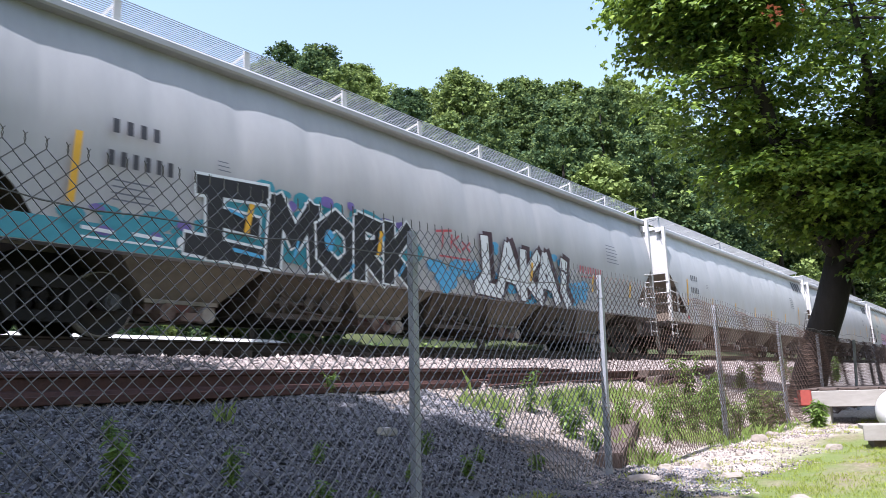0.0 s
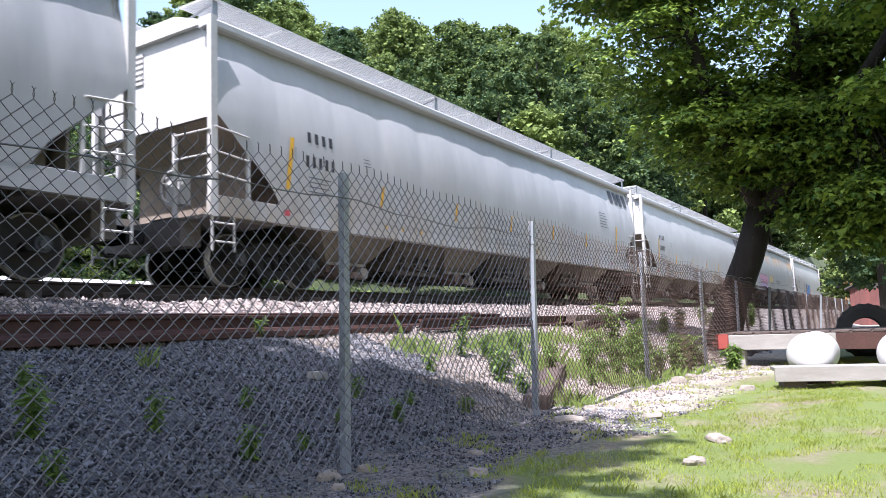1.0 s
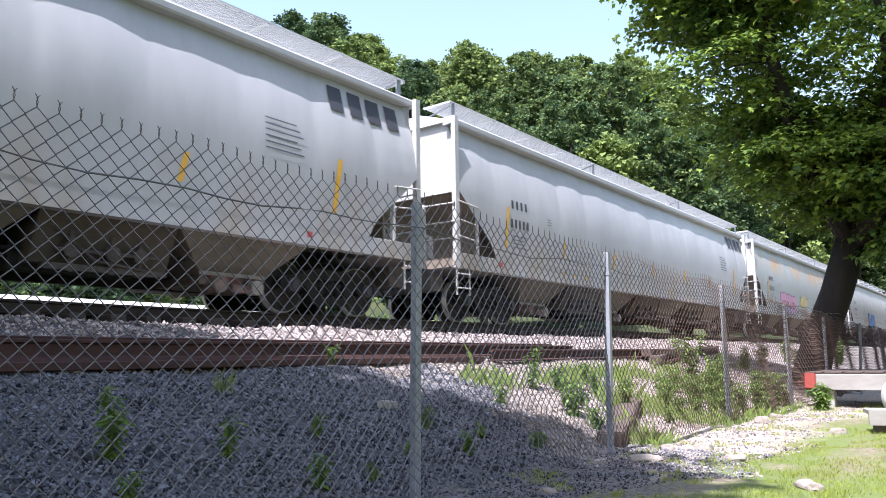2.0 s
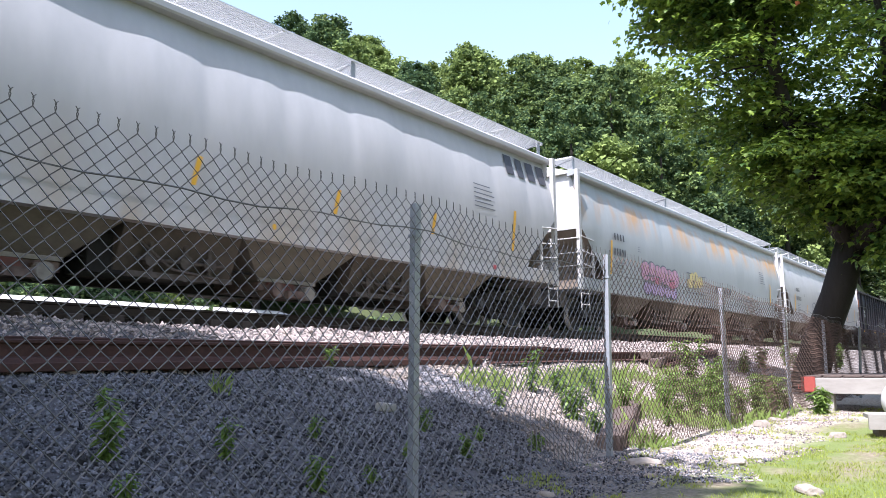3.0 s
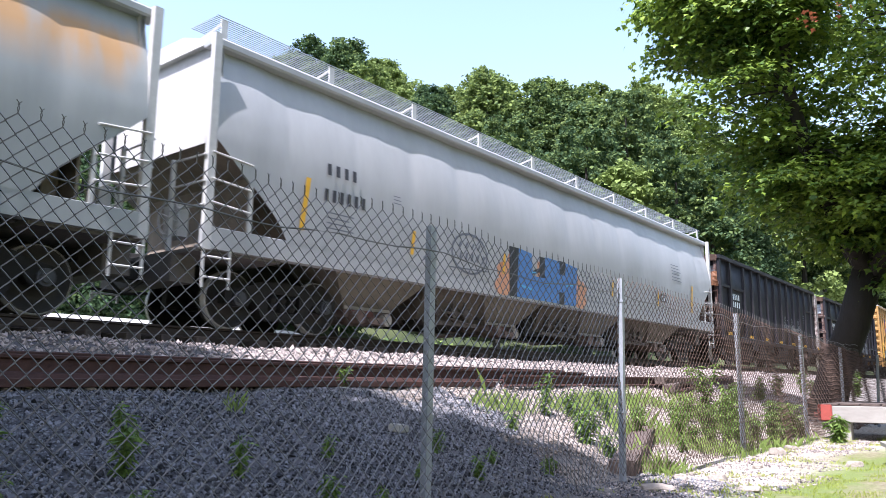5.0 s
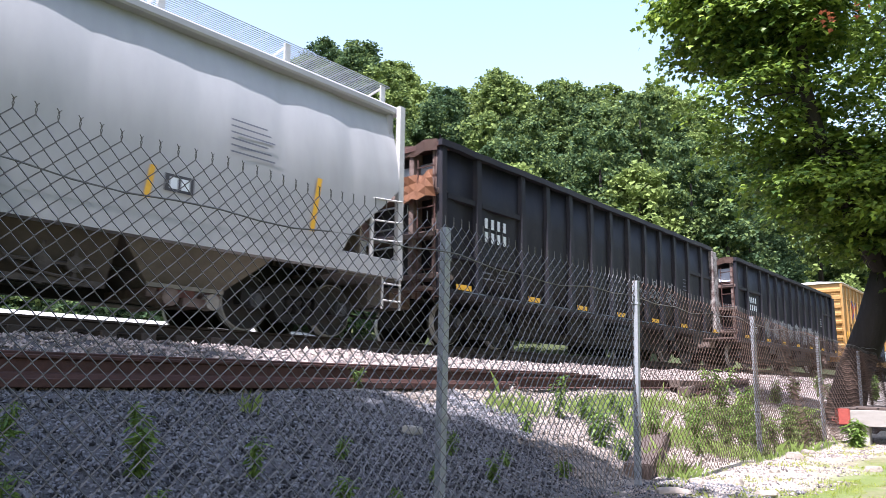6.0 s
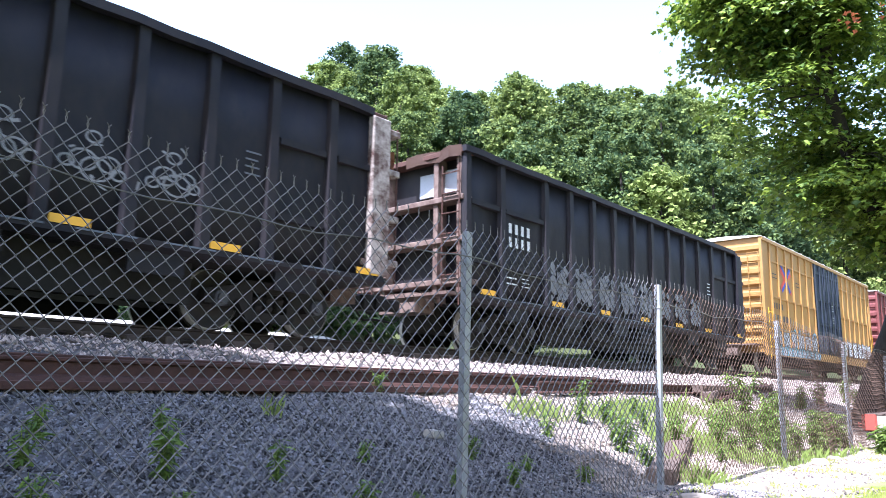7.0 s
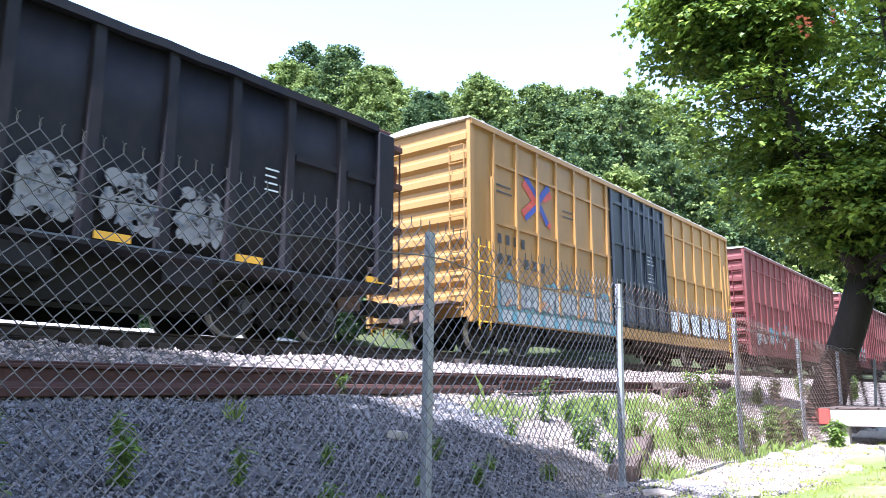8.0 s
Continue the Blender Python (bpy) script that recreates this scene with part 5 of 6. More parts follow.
hop_z = again(hop0, 2.37 - PITCH, "grey covered hopper car at the head of the view", "rail car", HOP)


# ---------------------------------------------------------------- markings and graffiti
def reflectors(sp, e, xs, z0, z1, w=0.09, lean=0.0):
    sp.put("reflector", [[(x - w / 2, z0), (x + w / 2, z0), (x + w / 2 + lean, z1), (x - w / 2 + lean, z1)] for x in xs], YELLOW, e, "yellow reflective strip")


def stencils(sp, e, name_chars=4, num_chars=6, x=2.4, z=2.65, big=False):
    sp.put("stencil", marks(x, x + 0.2 * name_chars, z, z + 0.2, name_chars) + marks(x - 0.05, x - 0.05 + 0.175 * num_chars, z - 0.46, z - 0.25, num_chars), LETTER, e, "black stencilled lettering")
    sp.put("small_stencil", lines(x + 0.05, x + 0.75, z - 0.95, z - 0.6, 4) + lines(x + 1.7, x + 1.95, z - 0.2, z, 3) + lines(17.5, 18.4, 2.5, 3.1, 6), GREYSPRAY, e, "small stencilled data panels")


def shards(x0, x1, z0, z1, seed, grow=0.0):
    """One wild-style painted form: leaning tapered blades with notches, no letter of any alphabet."""
    rng = random.Random(seed)
    c, h, out = x1 - x0, z1 - z0, []
    for i in range(6):
        if i < 3:
            px, lean = x0 + c * (0.18 + 0.32 * i), rng.uniform(-0.28, 0.28) * c
            a, b = (px - lean / 2, z0 + rng.uniform(0, 0.12) * h), (px + lean / 2, z1 - rng.uniform(0, 0.14) * h)
            wa, wb = rng.uniform(0.16, 0.34) * c, rng.uniform(0.12, 0.36) * c
        else:
            pz = z0 + h * (0.16 + 0.3 * (i - 3)) + rng.uniform(-0.08, 0.08) * h
            a, b = (x0 + rng.uniform(0, 0.3) * c, pz), (x1 - rng.uniform(0, 0.35) * c, pz + rng.uniform(-0.2, 0.2) * h)
            wa, wb = rng.uniform(0.08, 0.2) * h, rng.uniform(0.05, 0.24) * h
        d = Vector((b[0] - a[0], b[1] - a[1])).normalized()
        n = Vector((-d.y, d.x))
        wa, wb = wa / 2 + grow / 2, wb / 2 + grow / 2
        a, b = Vector(a) - d * grow / 2, Vector(b) + d * grow / 2
        out.append([tuple(a + n * wa), tuple(a - n * wa), tuple(b - n * wb), tuple(b + n * wb)])
    return out


FORMS = {
    "comb": [[(0.22, 0.0), (0.2, 1.0)], [(0.0, 0.97), (1.0, 1.02)], [(0.2, 0.55), (0.85, 0.5)], [(-0.15, 0.1), (1.05, 0.02)]],
    "peaks": [[(0.08, 0.0), (0.16, 1.0), (0.5, 0.42), (0.86, 0.98), (0.92, 0.0)]],
    "ring": [[(0.5, 0.05), (0.14, 0.3), (0.12, 0.75), (0.45, 0.98), (0.82, 0.78), (0.86, 0.3), (0.5, 0.05)]],
    "loop_leg": [[(0.14, 0.0), (0.16, 0.97), (0.8, 0.88), (0.78, 0.56), (0.2, 0.48), (0.92, 0.0)]],
    "fork": [[(0.14, 0.0), (0.18, 1.0)], [(0.92, 1.0), (0.24, 0.46), (1.0, 0.0)]],
    "hook": [[(0.3, 1.0), (0.35, 0.3), (-0.1, 0.06), (0.95, 0.02)]],
    "tent": [[(0.06, 0.1), (0.42, 1.0), (0.96, 0.04)], [(0.2, 0.42), (0.78, 0.36)]],
    "drop": [[(0.5, 0.62), (0.4, 0.3), (0.7, 0.0)], [(0.4, 0.9), (0.62, 0.86)]],
    "snake": [[(0.9, 0.92), (0.2, 0.88), (0.14, 0.56), (0.86, 0.46), (0.84, 0.1), (0.1, 0.06)]],
    "gate": [[(0.14, 0.0), (0.16, 1.0)], [(0.86, 0.0), (0.84, 1.0)], [(0.16, 0.5), (0.84, 0.46)]],
}


def form(kind, x0, x1, z0, z1, w, dx=0.0, dz=0.0):
    """One painted form out of thick strokes with rounded joints."""
    out = []
    for line in FORMS[kind]:
        pts = [(x0 + (x1 - x0) * u + dx, z0 + (z1 - z0) * v + dz) for u, v in line]
        for a, b in zip(pts, pts[1:]):
            d = Vector((b[0] - a[0], b[1] - a[1])).normalized() * w * 0.32
            out.append(bar(a[0] - d.x, a[1] - d.y, b[0] + d.x, b[1] + d.y, w))
    return out


def cloud(x0, x1, z0, z1, n, rng, r=0.3):
    return [oval(rng.uniform(x0, x1), rng.uniform(z0, z1), rng.uniform(0.6, 1.3) * r * 1.3, rng.uniform(0.6, 1.1) * r, 11, rng.uniform(0, 1), rng) for _ in range(n)]


rng = random.Random(41)
# the first hopper: teal band, a black wild-style piece, a white one, red tags
sp = Sprays(hopper_face)
sp.put("graffiti_backdrop", [rect(-0.1 + i * 0.9, 0.8 + i * 0.9, 1.08, 1.4) for i in range(1, 5)] + cloud(1.9, 4.2, 1.42, 1.62, 16, rng, 0.13) + cloud(4.2, 8.8, 1.35, 2.2, 46, rng, 0.26) + cloud(5.0, 8.6, 2.2, 2.4, 10, rng, 0.13), TEAL, hop_t, "teal sprayed cloud")
sp.put("graffiti_backdrop", cloud(9.4, 16.6, 1.2, 1.7, 44, rng, 0.22) + cloud(11.5, 15, 2.1, 2.35, 8, rng, 0.12), SKYBLUE, hop_t, "blue sprayed cloud")
sp.put("graffiti_shadow", cloud(4.4, 8.8, 2.1, 2.45, 9, rng, 0.1) + cloud(1.9, 4, 1.3, 1.6, 4, rng, 0.09), PURPLE, hop_t, "purple sprayed patches")
sp.put("graffiti_stroke", [bar(2.1 + 0.7 * i, 1.32, 2.55 + 0.7 * i, 1.3, 0.05) for i in range(3)] + [bar(2.1, 1.2, 3.6, 1.2, 0.03), oval(3.55, 1.3, 0.08, 0.08)], PALE, hop_t, "pale chalk strokes")
for kind, x0, x1, z0, z1 in (("comb", 3.85, 5.0, 1.2, 2.24), ("peaks", 5.1, 6.2, 1.2, 2.2), ("ring", 6.15, 7.1, 1.16, 2.12), ("loop_leg", 7.05, 7.9, 1.18, 2.2), ("fork", 7.85, 8.6, 1.18, 2.18)):
    sp.one("graffiti_outline", form(kind, x0, x1, z0, z1, 0.38), PALE, hop_t, "pale outline of a painted form")
    sp.one("graffiti_fill", form(kind, x0, x1, z0, z1, 0.29), BLACK, hop_t, "black fill of a painted form")
white_row = (("hook", 10.95, 11.75, 1.2, 2.36), ("tent", 11.7, 12.75, 1.18, 2.3), ("fork", 12.65, 13.6, 1.18, 2.24), ("tent", 13.45, 14.45, 1.16, 2.26), ("drop", 14.45, 15.2, 1.16, 2.3))
for kind, x0, x1, z0, z1 in white_row:
    sp.one("graffiti_shadow", form(kind, x0, x1, z0, z1, 0.38, 0.15, 0.08), MAROON, hop_t, "dark block shadow of a painted form")
for kind, x0, x1, z0, z1 in white_row:
    sp.one("graffiti_outline", form(kind, x0, x1, z0, z1, 0.37), MAROON, hop_t, "dark outline of a painted form")
    sp.one("graffiti_fill", form(kind, x0, x1, z0, z1, 0.295), PALE, hop_t, "white fill of a painted form")
sp.put("graffiti_highlight", [oval(6.4, 1.7, 0.12, 0.2), oval(7.75, 1.95, 0.09, 0.1), bar(4.4, 1.3, 5.0, 1.24, 0.06), bar(5.6, 1.3, 5.7, 1.6, 0.05), bar(8.2, 1.25, 8.4, 1.5, 0.07), bar(6.9, 1.2, 7.0, 1.35, 0.06), bar(4.3, 1.9, 4.7, 1.8, 0.05)], SKYBLUE, hop_t, "light blue highlights")
sp.put("graffiti_tag", [bar(9.4, 2.3, 9.95, 2.38, 0.05), bar(9.65, 2.35, 9.6, 1.95, 0.05), bar(9.9, 2.0, 9.95, 2.3, 0.05), bar(9.92, 2.12, 10.2, 2.3, 0.05), bar(9.92, 2.15, 10.25, 1.95, 0.05), bar(10.3, 2.0, 10.6, 2.2, 0.05), bar(10.3, 2.2, 10.6, 2.0, 0.05), bar(9.5, 1.8, 10.6, 1.82, 0.04)] + marks(15.7, 17.1, 2.05, 2.25, 9) + [bar(15.8, 1.95, 17.0, 2.0, 0.03)], REDSPRAY, hop_t, "red sprayed tag")
sp.put("placard", [rect(16.75, 17.1, 1.72, 2.0)], LETTER, hop_t, "small dark placard")
stencils(sp, hop_t)
reflectors(sp, hop_t, (4.63, 7.63, 13.1, 16.4, 18.9), 1.58, 2.05, 0.1, 0.1)
reflectors(sp, hop_t, (1.92,), 1.6, 2.55, 0.1, 0.07)

for car, along, start in ((hop_a, -0.2, 2.4), (hop_b, 0.0, 2.15), (hop_z, 0.0, 2.4)):
    sp = Sprays(hopper_face, along)
    stencils(sp, car, 4, 5, start)
    reflectors(sp, car, (1.9, 19.0), 1.7, 2.66, 0.1, 0.14)
    reflectors(sp, car, (4.63, 7.6, 10.5, 13.3, 16.0), 1.7, 2.14, 0.09, 0.1)
    sp.put("owner_mark", [rect(19.0 + i * 0.5, 19.0 + i * 0.5 + 0.34, 3.58, 4.06) for i in range(4)], LETTER, car, "large dark owner's lettering as bars")
    sp2 = Sprays(flat_side(1.6))
    sp2.put("paint_dab", [rect(1.62, 1.76, 1.22, 1.33), rect(18.2, 18.32, 1.2, 1.3)], REDSPRAY, car, "red inspection mark")
    sp2.put("paint_dab", [oval(x, 1.3, 0.04, 0.05) for x in (4.6, 5.2, 5.9, 12.0)], YELLOW, car, "yellow inspection marks")

# the rust-streaked hopper: pink bubble letters
sp = Sprays(hopper_face, -0.12)
rng = random.Random(9)
bub = [(4.5 + 0.5 * i, 1.93 - 0.02 * i + 0.04 * (i % 2), 0.4, 0.34) for i in range(6)] + [(4.6 + 0.55 * i, 1.42 - 0.01 * i, 0.34, 0.25) for i in range(5)]
sp.put("graffiti_outline", [oval(x, z, rx, rz, 16) for x, z, rx, rz in bub], GREYSPRAY, hop_c, "dark outline of a bubble form")
for k, (x, z, rx, rz) in enumerate(bub):
    sp.one("graffiti_fill", [oval(x, z, rx - 0.045, rz - 0.045, 16)], PINK if k < 6 else LILAC, hop_c, "pink fill of a bubble form" if k < 6 else "lilac fill of a bubble form")
sp.put("graffiti_stroke", [rect(5.2, 5.55, 1.55, 1.78), oval(6.7, 1.66, 0.28, 0.2, 14)], flat("rose_spray", (0.5, 0.16, 0.24)), hop_c, "rose patches")
sp.put("graffiti_stroke", [bar(4.4, 1.78, 5.2, 1.82, 0.04), bar(4.3, 1.6, 4.95, 1.62, 0.04), bar(4.8, 2.2, 4.78, 1.8, 0.035), bar(5.25, 2.18, 5.3, 1.9, 0.035), bar(5.3, 1.82, 5.6, 1.8, 0.04), bar(5.6, 1.8, 5.55, 1.55, 0.035), bar(5.75, 2.1, 5.7, 1.6, 0.035), bar(5.75, 1.62, 6.05, 1.7, 0.035), bar(6.1, 2.1, 6.15, 1.55, 0.035), bar(6.4, 2.15, 6.45, 1.75, 0.035), bar(6.45, 1.76, 6.9, 1.8, 0.04), bar(6.45, 1.5, 6.95, 1.5, 0.035), bar(4.3, 1.6, 6.9, 1.5, 0.03)], GREYSPRAY, hop_c, "dark inner strokes")
sp.put("graffiti_fill", cloud(8.3, 9.8, 1.7, 2.1, 9, rng, 0.2), OCHRE, hop_c, "faded ochre fill")
sp.put("graffiti_stroke", [bar(8.1, 2.2, 8.6, 2.2, 0.03), bar(8.35, 2.2, 8.2, 1.55, 0.03), bar(8.7, 1.6, 9.0, 2.2, 0.03), bar(9.0, 2.2, 9.3, 1.6, 0.03), bar(9.4, 2.1, 10.1, 2.2, 0.03), bar(9.7, 2.15, 9.6, 1.6, 0.03), bar(8.0, 1.5, 10.1, 1.52, 0.025)] + marks(11.2, 13.2, 1.7, 1.95, 6), GREYSPRAY, hop_c, "thin dark tag strokes")
stencils(sp, hop_c, 4, 5, 2.2)
reflectors(sp, hop_c, (1.9, 19.0), 1.6, 2.6, 0.1, 0.14)

# the blue block letters
sp = Sprays(hopper_face, -0.12)
rng = random.Random(13)
sp.put("graffiti_backdrop", [oval(7.9, 1.65, 0.4, 0.25, 11, 0, rng), oval(8.3, 1.9, 0.4, 0.3, 11, 0, rng), oval(11.0, 1.7, 0.35, 0.3, 11, 0, rng), oval(11.35, 1.6, 0.3, 0.2, 11, 0, rng), rect(9.2, 9.6, 1.6, 2.05), oval(7.75, 1.3, 0.35, 0.2, 11, 0, rng), oval(11.3, 1.3, 0.35, 0.22, 11, 0, rng)], ORANGE, hop_d, "faded orange splash")
sp.put("graffiti_shadow", [rect(8.0, 8.4, 1.12, 2.25), rect(9.3, 9.6, 1.3, 2.18), rect(10.2, 10.55, 1.12, 2.2), bar(9.0, 1.75, 9.45, 1.9, 0.1)], BLACK, hop_d, "black block shadow")
sp.put("graffiti_fill", [[(8.3, 1.13), (9.05, 1.13), (8.95, 2.2), (8.4, 2.25)], rect(8.8, 9.6, 1.13, 1.68), [(9.5, 1.13), (10.2, 1.13), (10.25, 2.18), (9.55, 2.2)], [(10.45, 1.13), (11.05, 1.13), (11.15, 2.12), (10.55, 2.18)], rect(10.1, 10.6, 1.42, 1.86)], BLUEBLOCK, hop_d, "blue block letter fill")
sp.put("graffiti_highlight", [bar(8.45, 1.4, 9.0, 1.35, 0.05), bar(8.9, 1.75, 9.2, 1.78, 0.04), bar(9.6, 1.55, 10.1, 1.62, 0.03), bar(10.55, 1.6, 10.95, 1.66, 0.03)], SKYBLUE, hop_d, "light blue strokes")
ring = [bar(6.5 + 0.62 * math.cos(a), 1.85 + 0.42 * math.sin(a), 6.5 + 0.62 * math.cos(a + 0.42), 1.85 + 0.42 * math.sin(a + 0.42), 0.045) for a in (0.4 * i for i in range(16))]
sp.put("graffiti_tag", ring + [bar(6.1 + 0.22 * i, 1.95, 6.2 + 0.22 * i, 2.08, 0.05) for i in range(4)] + [bar(6.15 + 0.2 * i, 1.7, 6.2 + 0.2 * i, 1.86, 0.06) for i in range(5)] + [bar(5.8, 1.5, 7.2, 1.55, 0.025)], GREYSPRAY, hop_d, "grey line tag")
sp.put("placard", [rect(16.5, 16.95, 1.74, 1.98)], LETTER, hop_d, "small dark placard")
sp.put("placard", [rect(16.58, 16.7, 1.78, 1.94), rect(16.75, 16.88, 1.78, 1.94)], PALE, hop_d)
stencils(sp, hop_d)
reflectors(sp, hop_d, (1.9, 19.1), 1.6, 2.5, 0.1, 0.12)
reflectors(sp, hop_d, (4.63, 7.72, 13.1, 16.25), 1.58, 2.04, 0.09, 0.06)

# gondolas
CHALK, FADED = flat("chalk_white_spray", (0.2, 0.215, 0.235)), flat("faded_blue_spray", (0.1, 0.125, 0.165))
for car, graf in ((gon_1, False), (gon_2, True)):
    sp = Sprays(flat_side(1.5))
    sp.put("stencil", marks(1.5, 2.4, 2.5, 2.72, 4) + marks(1.5, 2.4, 2.2, 2.42, 4), PALE, car, "white stencilled lettering as bars")
    sp.put("small_stencil", lines(1.4, 1.9, 1.35, 1.6, 2) + lines(2.0, 2.35, 1.35, 1.6, 3) + lines(12.3, 12.6, 2.25, 2.7, 4), GREYSPRAY if not graf else PALE, car, "small faded data panels")
    sp3 = Sprays(flat_side(1.6))
    sp3.put("reflector", [rect(x, x + 0.5, 1.06, 1.17) for x in (0.45, 3.05, 5.25, 7.4, 9.6, 11.75, 14.5)], YELLOW, car, "yellow reflective plate")
    sp3.put("chalk_line", [rect(0.72 + i * 1.15, 1.5 + i * 1.15, 1.02, 1.045) for i in range(12)], FADED, car, "pale scuffed sill line")
    rng = random.Random(17)
    cells = range(2, 10) if graf else (7, 8, 9)
    pale, soft, dark = [], [], []
    for i in cells:
        x = 2.98 + 1.088 * (i - 2)
        mid = 1.62 if graf else 1.9
        if graf:
            # a worn throw-up: swollen lobes side by side, chalked out and scuffed
            for k in range(3):
                hx = x + 0.3 + 0.24 * k + rng.uniform(-0.04, 0.04)
                pale.append(oval(hx, mid - 0.12 + rng.uniform(-0.06, 0.1), rng.uniform(0.1, 0.16), rng.uniform(0.2, 0.32), 13, 0, rng))
                pale.append(oval(hx + rng.uniform(-0.06, 0.06), mid + 0.22 + rng.uniform(-0.05, 0.12), rng.uniform(0.08, 0.14), rng.uniform(0.08, 0.15), 11, 0, rng))
        for _ in range(18 if graf else 0):
            q = rng.uniform(-0.38, 0.4)
            pale.append(oval(x + 0.58 + rng.gauss(0, 0.17) * (1 - q), mid + q, rng.uniform(0.03, 0.13), rng.uniform(0.03, 0.11), 9, rng.uniform(0, 3), rng))
        if not graf:
            # chalky loops: a head over two rings and a scrawl
            for cx, cz, r in ((0.0, 0.33, 0.1), (-0.14, 0.05, 0.17), (0.16, 0.03, 0.15), (0.0, -0.08, 0.22), (-0.3, -0.05, 0.1), (0.32, -0.08, 0.09)):
                cx, cz, r = x + 0.58 + cx + rng.uniform(-0.04, 0.04), mid + cz + rng.uniform(-0.04, 0.04), r * rng.uniform(0.85, 1.15)
                for k in range(12):
                    a, b = 0.5236 * k, 0.5236 * (k + 1.1)
                    pale.append(bar(cx + r * math.cos(a), cz + 0.75 * r * math.sin(a), cx + r * math.cos(b), cz + 0.75 * r * math.sin(b), 0.028))
        for _ in range(44 if graf else 6):
            a, q = rng.uniform(0, 6.28), rng.uniform(-0.35, 0.4)
            px, pz, ln = x + 0.58 + rng.gauss(0, 0.2) * (1 - q), mid + q, rng.uniform(0.05, 0.16)
            (dark if graf and rng.random() < 0.5 else soft if rng.random() < 0.6 else pale).append(bar(px, pz, px + ln * math.cos(a), pz + ln * 0.8 * math.sin(a), rng.uniform(0.02, 0.045)))
    sp.put("graffiti_fill", pale, CHALK, car, "worn white graffiti patches")
    sp.put("graffiti_stroke", soft, FADED if graf else CHALK, car, "thin graffiti strokes")
    if dark:
        sp.put("graffiti_stroke", dark, BLACK, car, "dark scuffed strokes")

# the yellow boxcar: arrow emblem, bars, graffiti foot
sp = Sprays(flat_side(1.49))
sp.put("emblem", [bar(2.2, 4.12, 2.72, 3.72, 0.22), bar(2.72, 3.72, 2.15, 3.3, 0.22), bar(3.1, 3.85, 3.5, 4.05, 0.18), bar(3.0, 3.5, 3.45, 3.2, 0.16)], LOGORED, box_1, "red half of a crossed-arrow emblem")
sp.put("emblem", [bar(3.4, 4.25, 2.85, 3.75, 0.18), bar(2.85, 3.75, 3.3, 3.25, 0.18), bar(2.25, 4.3, 2.85, 3.85, 0.16), bar(2.25, 3.22, 2.8, 3.62, 0.14)], LOGOBLUE, box_1, "blue half of a crossed-arrow emblem")
sp.put("stencil", marks(0.98, 2.3, 2.45, 2.68, 4) + marks(0.98, 3.2, 1.98, 2.22, 6) + lines(1.02, 1.75, 3.6, 3.9, 2) + lines(4.1, 4.7, 3.55, 3.85, 2), LETTER, box_1, "dark stencilled lettering as bars")
rng = random.Random(23)
CHALKY, WASHED = flat("chalky_spray", (0.4, 0.44, 0.46)), flat("washed_teal_spray", (0.13, 0.33, 0.42))
sill = Sprays(flat_side(1.552))
sill.put("graffiti_backdrop", [rect(0.95, 6.8, 0.66, 0.94)], WASHED, box_1, "faded pale blue graffiti on the sill")
sill.put("graffiti_fill", [rect(1.1 + 0.62 * i, 1.5 + 0.62 * i, 0.67, 0.93) for i in range(9)], CHALKY, box_1, "chalky grey graffiti on the sill")
sp.put("graffiti_backdrop", [rect(0.95, 6.8, 0.96, 1.58)] + cloud(1.2, 6.6, 1.5, 1.72, 16, rng, 0.14), WASHED, box_1, "faded pale blue graffiti ground")
for i in range(7):
    span = (1.1 + 0.8 * i, 1.95 + 0.8 * i, 1.02, 1.66, 60 + i)
    sp.one("graffiti_outline", shards(*span, 0.07), GREYSPRAY, box_1, "grey outline of a painted form")
    sp.one("graffiti_fill", shards(*span), CHALKY, box_1, "chalky grey fill of a painted form")
sp.put("graffiti_stroke", [bar(1.3 + 0.6 * i, 1.04, 1.5 + 0.6 * i, 1.2, 0.07) for i in range(0, 9, 3)] + cloud(2.4, 3.0, 1.1, 1.3, 2, rng, 0.08), ORANGE, box_1, "rusty orange strokes")
for i in range(6):
    span = (10.95 + 0.92 * i, 11.75 + 0.92 * i, 1.02, 1.76, 80 + i)
    sp.one("graffiti_outline", shards(*span, 0.08), GREYSPRAY, box_1, "grey outline of a painted form")
    sp.one("graffiti_fill", shards(*span), PALE, box_1, "white fill of a painted form")
sp4 = Sprays(flat_side(1.505))
sp4.put("placard", lines(9.3, 9.9, 3.0, 3.35, 3) + lines(9.3, 9.9, 2.45, 2.8, 3), PALE, box_1, "white data panel")
sp4.put("graffiti_fill", [rect(7.0 + 0.75 * i, 7.5 + 0.75 * i, 1.16, 1.8) for i in range(5)], GREYSPRAY, box_1, "grey graffiti on the door")
for car in (box_2, box_3):
    sp = Sprays(flat_side(1.49))
    sp.put("graffiti_fill", cloud(1.2, 6.6, 1.1, 1.9, 22, rng, 0.2), flat("faded_grey_spray", (0.4, 0.42, 0.42)), car, "faded grey graffiti")
    sp.put("graffiti_stroke", cloud(3.2, 6.6, 1.5, 2.2, 9, rng, 0.16), TEAL, car, "teal graffiti strokes")


